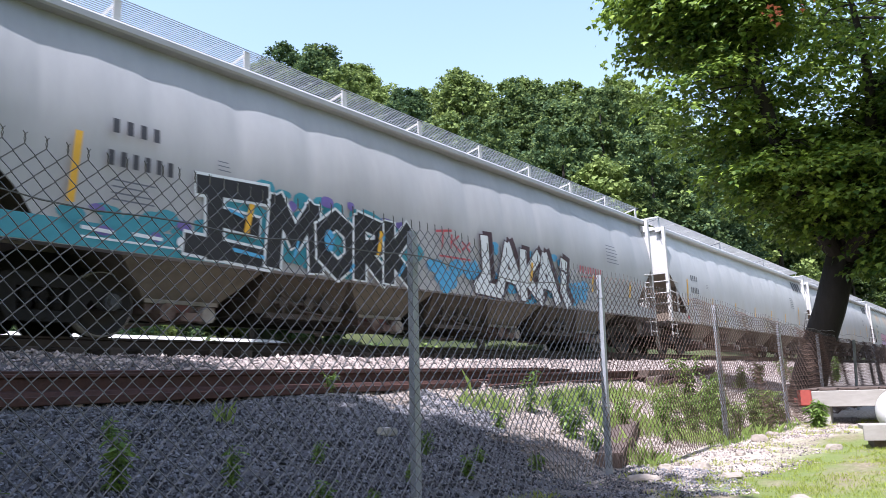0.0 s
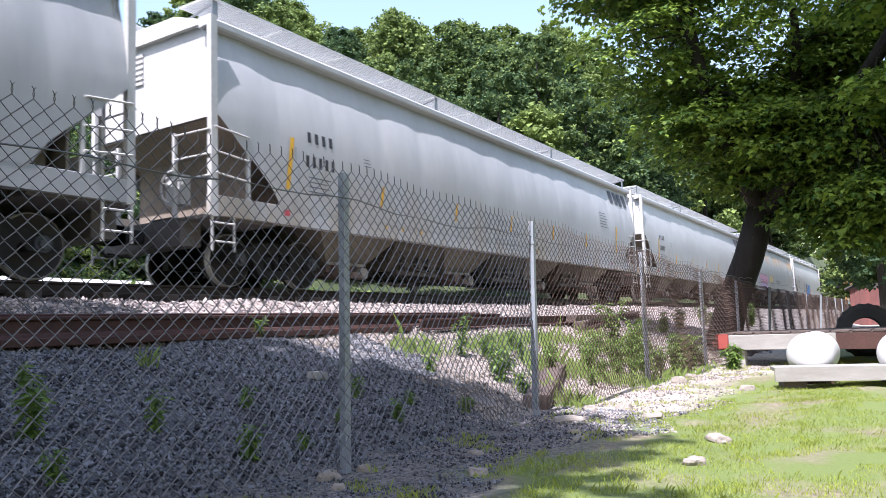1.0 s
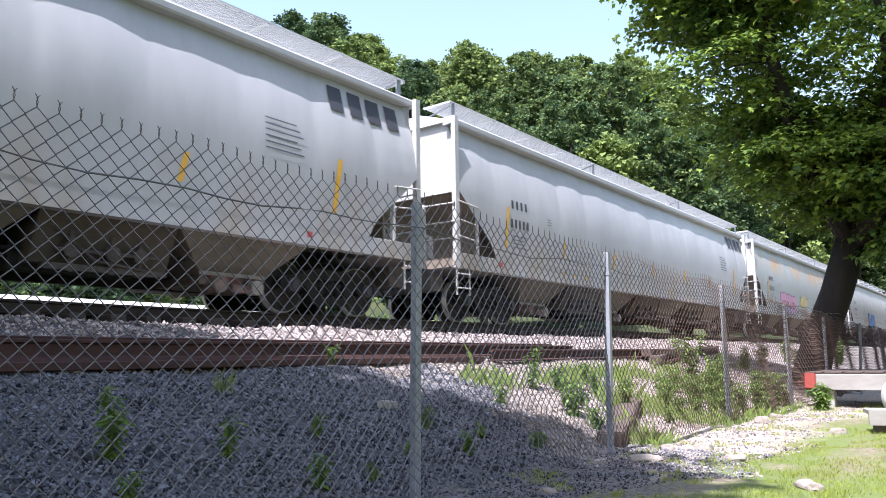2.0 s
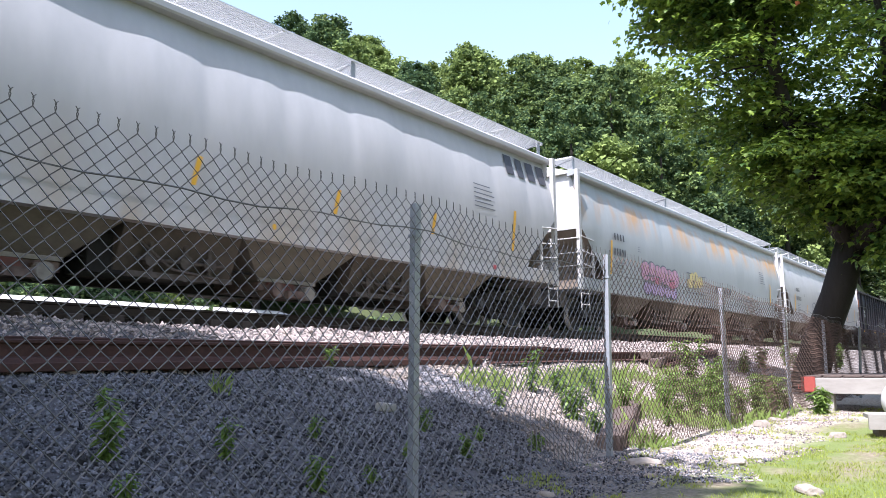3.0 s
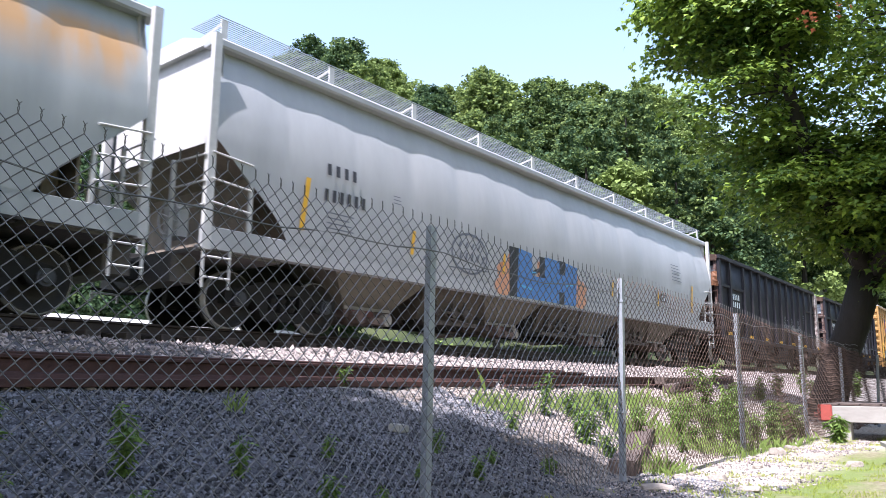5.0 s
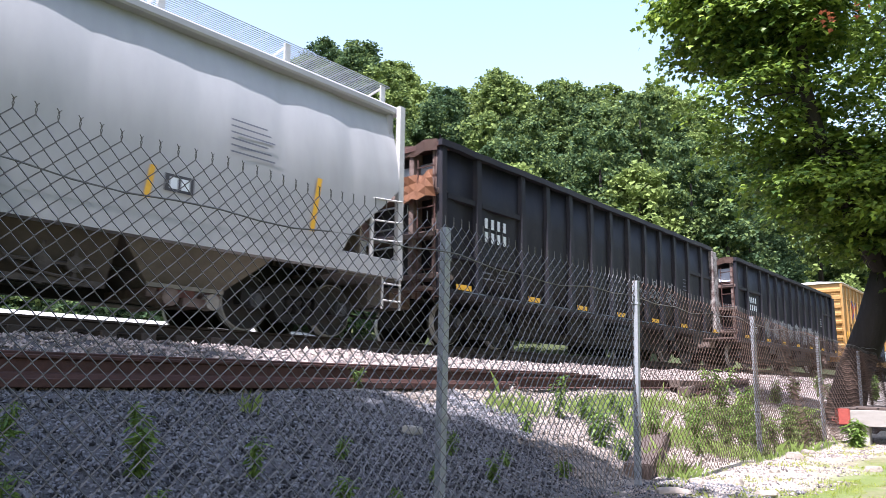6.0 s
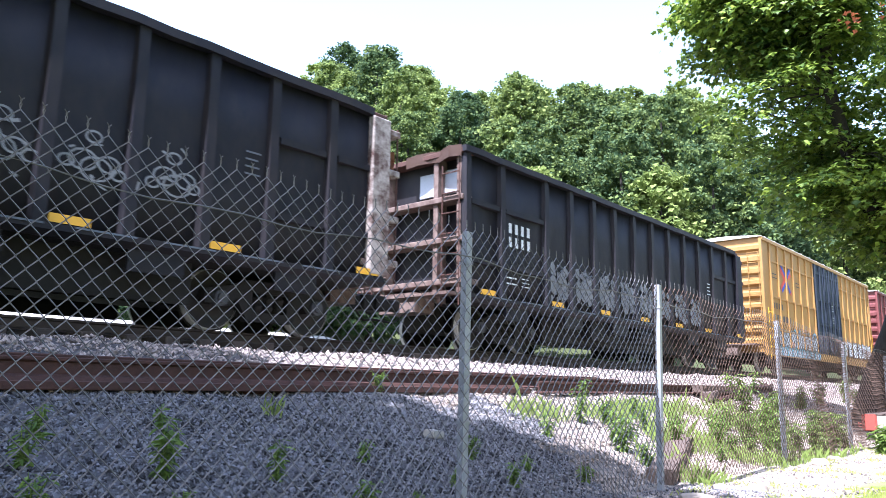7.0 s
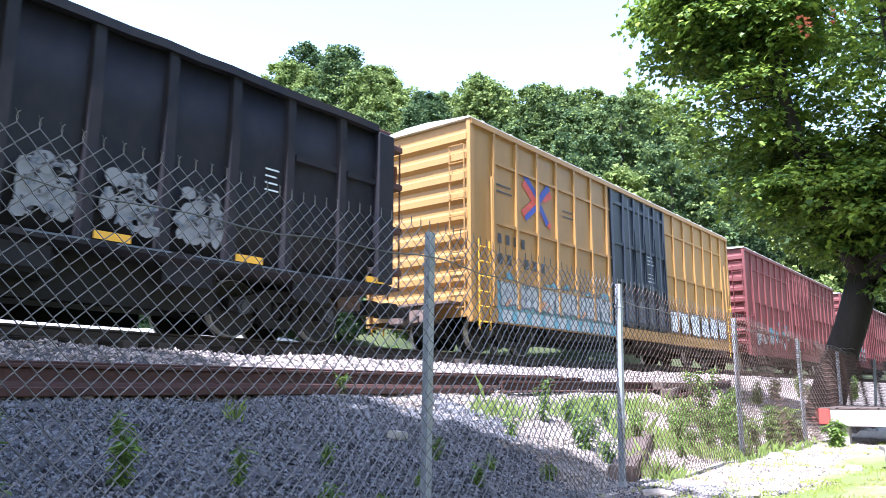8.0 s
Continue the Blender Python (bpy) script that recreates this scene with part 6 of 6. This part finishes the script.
# ---------------------------------------------------------------- clutter round the fence
WEED_LEAF = leafy("weed_leaf", (0.2, 0.29, 0.06), (0.09, 0.16, 0.035), 0.35)
TIMBER = paint("old_sleeper_timber", (0.14, 0.105, 0.09), (0.05, 0.036, 0.03), 0.9, big=1.5, fine=16, bump=0.03, stretch=(0.15, 1, 1))
ROCK = paint("pale_flat_rock", (0.34, 0.3, 0.26), (0.2, 0.17, 0.14), 0.9, big=2, fine=18, bump=0.02)
CONCRETE = paint("grey_concrete", (0.4, 0.39, 0.36), (0.26, 0.25, 0.22), 0.9, big=2, fine=20, bump=0.01)
WHITEWOOD = paint("chipped_white_timber", (0.36, 0.345, 0.32), (0.2, 0.18, 0.16), 0.7, big=2.5, fine=14, bump=0.006, stretch=(1, 0.3, 1))
TRAILERRED = paint("faded_red_steel", (0.4, 0.07, 0.05), (0.22, 0.05, 0.04), 0.6, big=2, fine=14, bump=0.004)
RUBBER = paint("black_rubber", (0.02, 0.02, 0.02), (0.035, 0.033, 0.03), 0.85, big=3, fine=20, bump=0.006)


def weed(x, y, h, stems, leaf, seed, label):
    rng, nr = random.Random(seed), np.random.default_rng(seed)
    e = new("weed")
    e.location = (x, y, ground_z(x, y) - 0.02)
    tagged(e, label, "weed", "weeds along the fence")
    bm = bmesh.new()
    pos, yaw = [], []
    for _ in range(stems):
        a, s = rng.uniform(0, 6.28), rng.uniform(0.05, 0.35) * h
        hh = h * rng.uniform(0.6, 1.0)
        pts = [Vector((math.cos(a) * s * t ** 1.5, math.sin(a) * s * t ** 1.5, hh * t)) for t in (0, 0.25, 0.5, 0.75, 1)]
        tube(bm, pts, [0.008, 0.007, 0.006, 0.004, 0.002], 5)
        n = int(hh / 0.011)
        for i in range(n):
            t = 0.12 + 0.88 * i / n
            k = min(3, int(t * 4))
            pos.append(pts[k].lerp(pts[k + 1], t * 4 - k))
    tagged(part("stem", bm, WEED_LEAF, e), kind="stuff")
    v, f = leaves(np.array(pos), leaf * 0.72, nr, OVAL * (0.42, 1, 1), 0.1)
    arrays("foliage", v, f, WEED_LEAF, e, "narrow green leaves")


for i, (x, y, h, st, lf) in enumerate([(2.45, 4.4, 0.42, 5, 0.13), (3.15, 4.2, 0.3, 4, 0.1), (3.3, 3.5, 0.3, 5, 0.1), (1.75, 4.7, 0.35, 4, 0.1), (1.5, 3.9, 0.3, 4, 0.1), (8.35, 5.0, 0.62, 3, 0.13), (7.75, 4.1, 0.5, 7, 0.15), (8.1, 4.35, 0.42, 5, 0.14), (7.0, 4.6, 0.3, 5, 0.1), (9.3, 4.6, 0.35, 6, 0.1), (10.6, 4.2, 0.4, 7, 0.11), (11.2, 3.9, 0.42, 7, 0.11), (13.4, 4.75, 0.95, 4, 0.2), (11.9, 3.5, 0.45, 7, 0.14), (12.4, 3.35, 0.5, 8, 0.15), (12.9, 3.5, 0.62, 7, 0.18), (13.3, 3.35, 0.6, 7, 0.17), (13.6, 3.25, 0.4, 6, 0.15), (12.95, 2.6, 0.48, 9, 0.17), (10.0, 3.5, 0.3, 6, 0.1), (9.0, 3.5, 0.25, 5, 0.1), (5.2, 4.2, 0.25, 5, 0.09), (6.0, 6.2, 0.3, 6, 0.09), (14.8, 4.6, 0.5, 6, 0.15), (18.2, 5.2, 0.6, 7, 0.16), (20.5, 5.4, 0.6, 7, 0.16), (22.5, 5.0, 0.7, 7, 0.16), (24.0, 5.6, 0.7, 7, 0.16), (12.2, 4.0, 0.6, 7, 0.16), (13.0, 4.2, 0.7, 6, 0.18), (11.6, 4.4, 0.45, 7, 0.12), (10.9, 3.4, 0.4, 8, 0.11), (12.1, 3.15, 0.35, 8, 0.13), (8.8, 4.9, 0.4, 6, 0.1), (9.8, 5.0, 0.35, 6, 0.1), (27.0, 5.5, 0.9, 8, 0.18), (29.5, 5.2, 0.9, 8, 0.18), (2.0, 5.2, 0.25, 5, 0.09), (2.9, 5.3, 0.2, 5, 0.08), (4.0, 4.3, 0.22, 6, 0.08), (4.4, 3.7, 0.2, 7, 0.08), (3.8, 3.5, 0.16, 6, 0.07), (5.0, 3.6, 0.22, 8, 0.08), (5.6, 3.9, 0.18, 7, 0.08), (5.9, 3.5, 0.2, 8, 0.08), (1.3, 4.4, 0.28, 6, 0.09), (2.2, 3.7, 0.2, 6, 0.08), (7.3, 3.6, 0.3, 7, 0.1), (8.7, 3.9, 0.4, 10, 0.09), (9.2, 4.1, 0.45, 12, 0.09), (9.7, 3.8, 0.5, 12, 0.09), (10.2, 4.0, 0.5, 12, 0.09), (10.7, 3.8, 0.55, 12, 0.1), (11.3, 3.6, 0.55, 12, 0.1), (11.8, 3.9, 0.55, 12, 0.1), (9.4, 3.5, 0.35, 10, 0.09), (10.4, 3.4, 0.4, 10, 0.09)]):
    weed(x, y, h, st, lf, 100 + i, "tall leafy green weed on gravel by the fence" if h > 0.45 else "low leafy green weed growing in gravel")


def sleeper(x0, y0, x1, y1, lift, w, h):
    a, b = Vector(on_bank(x0, y0, lift)), Vector(on_bank(x1, y1, lift))
    bm = bmesh.new()
    L = (b - a).length
    box(bm, 0, L, -w / 2, w / 2, 0, h)
    bmesh.ops.subdivide_edges(bm, edges=[g for g in bm.edges if g.calc_length() > 1], cuts=9)
    for v in bm.verts:
        v.co += Vector((0, noise.noise(v.co * 3) * 0.015, noise.noise(v.co * 2.3 + Vector((5, 0, 0))) * 0.015))
    bmesh.ops.bevel(bm, geom=[g for g in bm.edges if len(g.link_faces) == 2 and g.calc_face_angle() > 1], offset=0.014, segments=2, affect="EDGES")
    ob = part("timber_sleeper", bm, TIMBER)
    ob.matrix_world = Matrix.Translation(a) @ (b - a).to_track_quat("X", "Z").to_matrix().to_4x4()
    tagged(ob, "weathered brown timber sleeper lying on the gravel bank", "sleeper", "loose timber sleepers")


sleeper(6.72, 3.2, 9.2, 4.05, -0.03, 0.24, 0.17)
sleeper(14.6, 5.9, 17.0, 6.5, 0.02, 0.23, 0.16)
sleeper(14.9, 6.2, 17.4, 6.1, 0.12, 0.22, 0.15)


def rock(x, y, r, flat_by, seed, material=ROCK, label="pale flat rock on the dirt", category="rock"):
    rng = random.Random(seed)
    bm = bmesh.new()
    bmesh.ops.create_icosphere(bm, subdivisions=3, radius=1)
    for v in bm.verts:
        k = 1 + 0.35 * noise.noise(v.co * 1.3 + Vector((seed, 0, 0))) + 0.1 * noise.noise(v.co * 4 + Vector((0, seed, 0)))
        v.co = Vector((v.co.x * r * k, v.co.y * r * k * 0.7, max(-0.3, min(0.62, v.co.z)) * r * k * flat_by * 1.6))
    ob = part("rock", bm, material)
    ob.matrix_world = pose(x, y, ground_z(x, y) + r * flat_by * 0.25, rng.uniform(-6, 6), rng.uniform(-6, 6), rng.uniform(0, 180))
    tagged(ob, label, category, "loose rocks on the ground")


for i, (x, y, r, q) in enumerate([(4.61, 1.17, 0.1, 0.45), (3.9, 2.24, 0.11, 0.5), (6.68, 2.04, 0.16, 0.3), (5.4, 1.2, 0.12, 0.4), (3.45, 3.0, 0.1, 0.6), (3.72, 2.95, 0.07, 0.7), (3.3, 2.8, 0.06, 0.6), (7.4, 2.55, 0.16, 0.4), (7.0, 2.75, 0.12, 0.4), (5.5, 2.3, 0.06, 0.5), (8.5, 2.5, 0.1, 0.4), (10.2, 2.75, 0.14, 0.6), (9.4, 1.75, 0.13, 0.5), (6.1, 2.6, 0.18, 0.25), (4.5, 2.6, 0.08, 0.5), (11.0, 2.8, 0.12, 0.5)]):
    rock(x, y, r * 0.72, q, i + 1)

bm = bmesh.new()
box(bm, -0.11, 0.11, -0.06, 0.06, 0, 0.07)
bmesh.ops.bevel(bm, geom=bm.edges[:], offset=0.012, segments=2, affect="EDGES")
block = part("concrete_block", bm, CONCRETE)
block.matrix_world = pose(5.33, 4.76, ground_z(5.33, 4.76) + 0.01, 8, 4, 15)
tagged(block, "small pale concrete block on shaded gravel", "block")


def trailer():
    e = new("flatbed_trailer")
    e.location = (13.9, 0, 0)
    tagged(e, "low flatbed trailer with white side beam and red end", "trailer")
    bm = bmesh.new()
    box(bm, 0.06, 2.3, -4.2, 2.95, 0.49, 0.55)
    deck = part("deck", bm, TIMBER, e, "dark deck")
    for i in range(24):
        y = -4.15 + i * 0.3
        bm = bmesh.new()
        box(bm, 0.05, 2.31, y, y + 0.27, 0.552, 0.577)
        part("plank", bm, TIMBER, deck)
    bm = bmesh.new()
    box(bm, 0.0, 0.06, 1.15, 2.84, 0.28, 0.54)
    bmesh.ops.bevel(bm, geom=bm.edges[:], offset=0.008, segments=1, affect="EDGES")
    part("side_beam", bm, WHITEWOOD, e, "white painted side beam")
    bm = bmesh.new()
    box(bm, 0.005, 0.06, -4.2, 1.148, 0.27, 0.53)
    part("side_beam", bm, RUST, e, "dull red-brown side beam")
    bm = bmesh.new()
    box(bm, -0.03, 0.25, 2.84, 3.06, 0.3, 0.56)
    bmesh.ops.bevel(bm, geom=bm.edges[:], offset=0.015, segments=2, affect="EDGES")
    tube(bm, [(0.05, 3.06, 0.4), (0.05, 3.12, 0.42), (0.05, 3.12, 0.36), (0.05, 3.06, 0.36)], 0.012, 6)
    part("end_cap", bm, TRAILERRED, e, "red steel end cap with hook")
    for y in (2.7, -1.2, -3.8):
        bm = bmesh.new()
        box(bm, 0.08, 0.3, y - 0.1, y + 0.1, -0.05, 0.49)
        part("support_block", bm, CONCRETE, e, "concrete support block")
    for y in (-2.3, -3.0):
        bm = bmesh.new()
        tube(bm, [(1.9, y, 0.33), (2.15, y, 0.33)], 0.34, 20)
        part("wheel", bm, RUBBER, e, "black rubber tyre")


trailer()


def platform():
    e = new("white_platform")
    e.matrix_basis = pose(9.35, 1.4, 0, 0, 0, 16)
    tagged(e, "low chipped white timber platform on dark blocks", "platform")
    for i in range(3):
        bm = bmesh.new()
        box(bm, 0.02 + i * 0.19, 0.2 + i * 0.19, -3.6, 0, 0.2, 0.25)
        bmesh.ops.bevel(bm, geom=bm.edges[:], offset=0.006, segments=1, affect="EDGES")
        part("plank", bm, WHITEWOOD, e, "worn white plank")
    bm = bmesh.new()
    box(bm, 0.0, 0.05, -3.6, 0.02, 0.1, 0.26)
    part("front_rail", bm, WHITEWOOD, e, "white front rail")
    for y in (-0.2, -1.6, -3.2):
        bm = bmesh.new()
        box(bm, 0.1, 0.55, y - 0.12, y + 0.12, -0.03, 0.2)
        part("foot_block", bm, TIMBER, e, "dark timber block")


platform()


def tank(x, y):
    e = new("white_tank")
    e.location = (x, y, 0)
    tagged(e, "white horizontal steel gas tank with domed ends", "tank", "white tanks beside the fence")
    bm = bmesh.new()
    r, n = 0.27, 32
    prof = [(0.0, 0.0), (0.006, 0.1), (0.025, 0.17), (0.07, 0.225), (0.13, 0.258), (0.18, r), (0.95, r), (1.0, 0.258), (1.06, 0.225), (1.11, 0.17), (1.13, 0.1), (1.135, 0.0)]
    rings = [[bm.verts.new((q, p * math.cos(a), 0.36 + p * math.sin(a))) for a in (2 * math.pi * i / n for i in range(n))] if p else [bm.verts.new((q, 0, 0.36))] for q, p in prof]
    for g, h in zip(rings, rings[1:]):
        for i in range(n):
            j = (i + 1) % n
            bm.faces.new([g[0], h[j], h[i]] if len(g) == 1 else [g[i], g[j], h[0]] if len(h) == 1 else [g[i], g[j], h[j], h[i]])
    bmesh.ops.recalc_face_normals(bm, faces=bm.faces[:])
    part("shell", bm, paint("white_tank_enamel", (0.58, 0.58, 0.57), (0.46, 0.45, 0.43), 0.45, big=2, fine=14, bump=0.002), e, "white enamel shell", True)
    for q in (0.25, 0.88):
        bm = bmesh.new()
        box(bm, q - 0.03, q + 0.03, -0.24, 0.24, -0.03, 0.16)
        part("skid", bm, RUST, e, "steel skid")


tank(10.05, 1.14)
tank(10.0, 0.16)

bm = bmesh.new()
prof = [(0.26, -0.14), (0.42, -0.17), (0.5, -0.13), (0.52, 0.0), (0.5, 0.13), (0.42, 0.17), (0.26, 0.14)]
rings = []
for i in range(40):
    a = 2 * math.pi * i / 40
    lug = 1.04 if i % 2 else 1.0
    rings.append([bm.verts.new((y, r * (lug if r > 0.45 else 1) * math.cos(a), r * (lug if r > 0.45 else 1) * math.sin(a))) for r, y in prof])
for i in range(40):
    g, h = rings[i], rings[(i + 1) % 40]
    for k in range(7):
        bm.faces.new((g[k], h[k], h[(k + 1) % 7], g[(k + 1) % 7]))
bmesh.ops.recalc_face_normals(bm, faces=bm.faces[:])
tyre = part("tractor_tyre", bm, RUBBER)
tyre.matrix_world = pose(16.7, 0.85, 0.5, 0, 6, 8)
tagged(tyre, "black lugged tractor tyre standing behind the trailer", "tyre")


# ---------------------------------------------------------------- beyond the track
def warehouse():
    e = new("white_warehouse")
    e.matrix_basis = pose(19, 34, 0.8, 0, 0, 0)
    tagged(e, "low white metal warehouse beyond the track", "building")
    wall = paint("white_sheet_cladding", (0.78, 0.78, 0.77), (0.66, 0.66, 0.65), 0.5, big=1, fine=6, bump=0.004)
    bm = bmesh.new()
    x = -7.0
    pts = []
    while x < 13:
        pts += [(x, 0.0), (x + 0.15, 0.0), (x + 0.2, 0.05), (x + 0.35, 0.05)]
        x += 0.4
    lo, hi = [bm.verts.new((p, q, 0)) for p, q in pts], [bm.verts.new((p, q, 2.3)) for p, q in pts]
    for i in range(len(pts) - 1):
        bm.faces.new((lo[i], lo[i + 1], hi[i + 1], hi[i]))
    box(bm, -7.0, 13.2, 0.1, 9.0, 0, 2.3)
    part("wall", bm, wall, e, "ribbed white wall")
    bm = bmesh.new()
    prism(bm, [(-0.2, 2.3), (9.2, 2.3), (9.2, 2.38), (4.5, 3.5), (-0.2, 2.38)], -7.2, 13.4)
    part("roof", bm, ROOFWHITE, e, "pitched white metal roof")
    for x in (-4.5, 1.0, 7.0):
        bm = bmesh.new()
        box(bm, x, x + 2.6, -0.03, 0.03, 0, 2.1)
        part("door", bm, DOORBLUE, e, "dark roller door")


warehouse()


def red_shed():
    """A small plank shed far along the fence."""
    e = new("red_shed")
    e.matrix_basis = pose(58, -0.4, 0)
    tagged(e, "small weathered red plank shed beyond the fence", "shed")
    wood = paint("weathered_red_boards", (0.2, 0.07, 0.06), (0.11, 0.05, 0.045), 0.85, big=1.5, fine=10, bump=0.01, stretch=(1, 1, 0.2), rand=0.4)
    bm = bmesh.new()
    box(bm, 0, 4, 0, 4.2, -0.1, 2.5)
    wall = part("wall", bm, wood, e, "red boarded wall")
    for i in range(14):
        bm = bmesh.new()
        box(bm, -0.035, -0.004, 0.02 + i * 0.3, 0.29 + i * 0.3, 0.0, 2.48)
        part("board", bm, wood, wall)
    bm = bmesh.new()
    prism(bm, [(-0.3, 2.45), (2.1, 3.6), (4.5, 2.45), (4.5, 2.53), (2.1, 3.7), (-0.3, 2.53)], -0.3, 4.3)
    prism(bm, [(0, 2.5), (4.2, 2.5), (2.1, 3.55)], 0, 4)
    part("roof", bm, GRIMYGREY, e, "grey gabled roof")
    bm = bmesh.new()
    box(bm, -0.07, -0.036, 1.5, 2.5, 0.0, 2.0)
    part("door", bm, TIMBER, e, "dark plank door")


red_shed()


def shrub(x, y, h, seed):
    """A loose bush on the far verge, with several stems."""
    rng, nr = random.Random(seed), np.random.default_rng(seed)
    e = new("shrub")
    e.location = (x, y, ground_z(x, y))
    tagged(e, "dark green bushy shrub on the far verge", "shrub", "shrubs beyond the track")
    bm = bmesh.new()
    for i in range(4):
        tube(bm, [(0, 0, -0.2), (rng.uniform(-0.4, 0.4), rng.uniform(-0.4, 0.4), h * 0.5), (rng.uniform(-0.8, 0.8), rng.uniform(-0.8, 0.8), h * 0.85)], [0.06, 0.04, 0.015], 5)
    part("stem", bm, BARK, e, "thin dark stems")
    pos = nr.normal(0, 1, (1500, 3))
    pos /= np.linalg.norm(pos, axis=1, keepdims=True)
    pos = pos * nr.uniform(0.5, 1.05, (1500, 1)) * (0.5 * h, 0.45 * h, 0.48 * h) * (1 + 0.2 * np.sin(pos[:, :1] * 7 + seed)) + (0, 0, 0.53 * h)
    v, f = leaves(pos, 0.22, nr, TUFT)
    arrays("foliage", v, f, HILL_LEAF, e, "loose leafy foliage")


for i, (x, h) in enumerate(((9.4, 1.9), (13.2, 2.0), (18.3, 2.1), (22.6, 1.9), (27.0, 2.1), (31.5, 2.2))):
    shrub(x, 24.5 + (i * 5 % 4) * 0.8, h, 300 + i)


# ---------------------------------------------------------------- what moves
def motions():
    halves = [i * 0.5 for i in range(17)]
    for car, s in cars:
        walk(car, [(t, pose(s - gone(t), TRACK_Y, RAIL_Z)) for t in halves])
    frames = [i / FPS for i in range(8 * FPS + 1)]
    for w in axles:
        x = w.matrix_basis.translation.x
        walk(w, [(t, pose(x, 0, 0.457, 0, -math.degrees(gone(t) / 0.457) % 360, 0)) for t in frames])


motions()
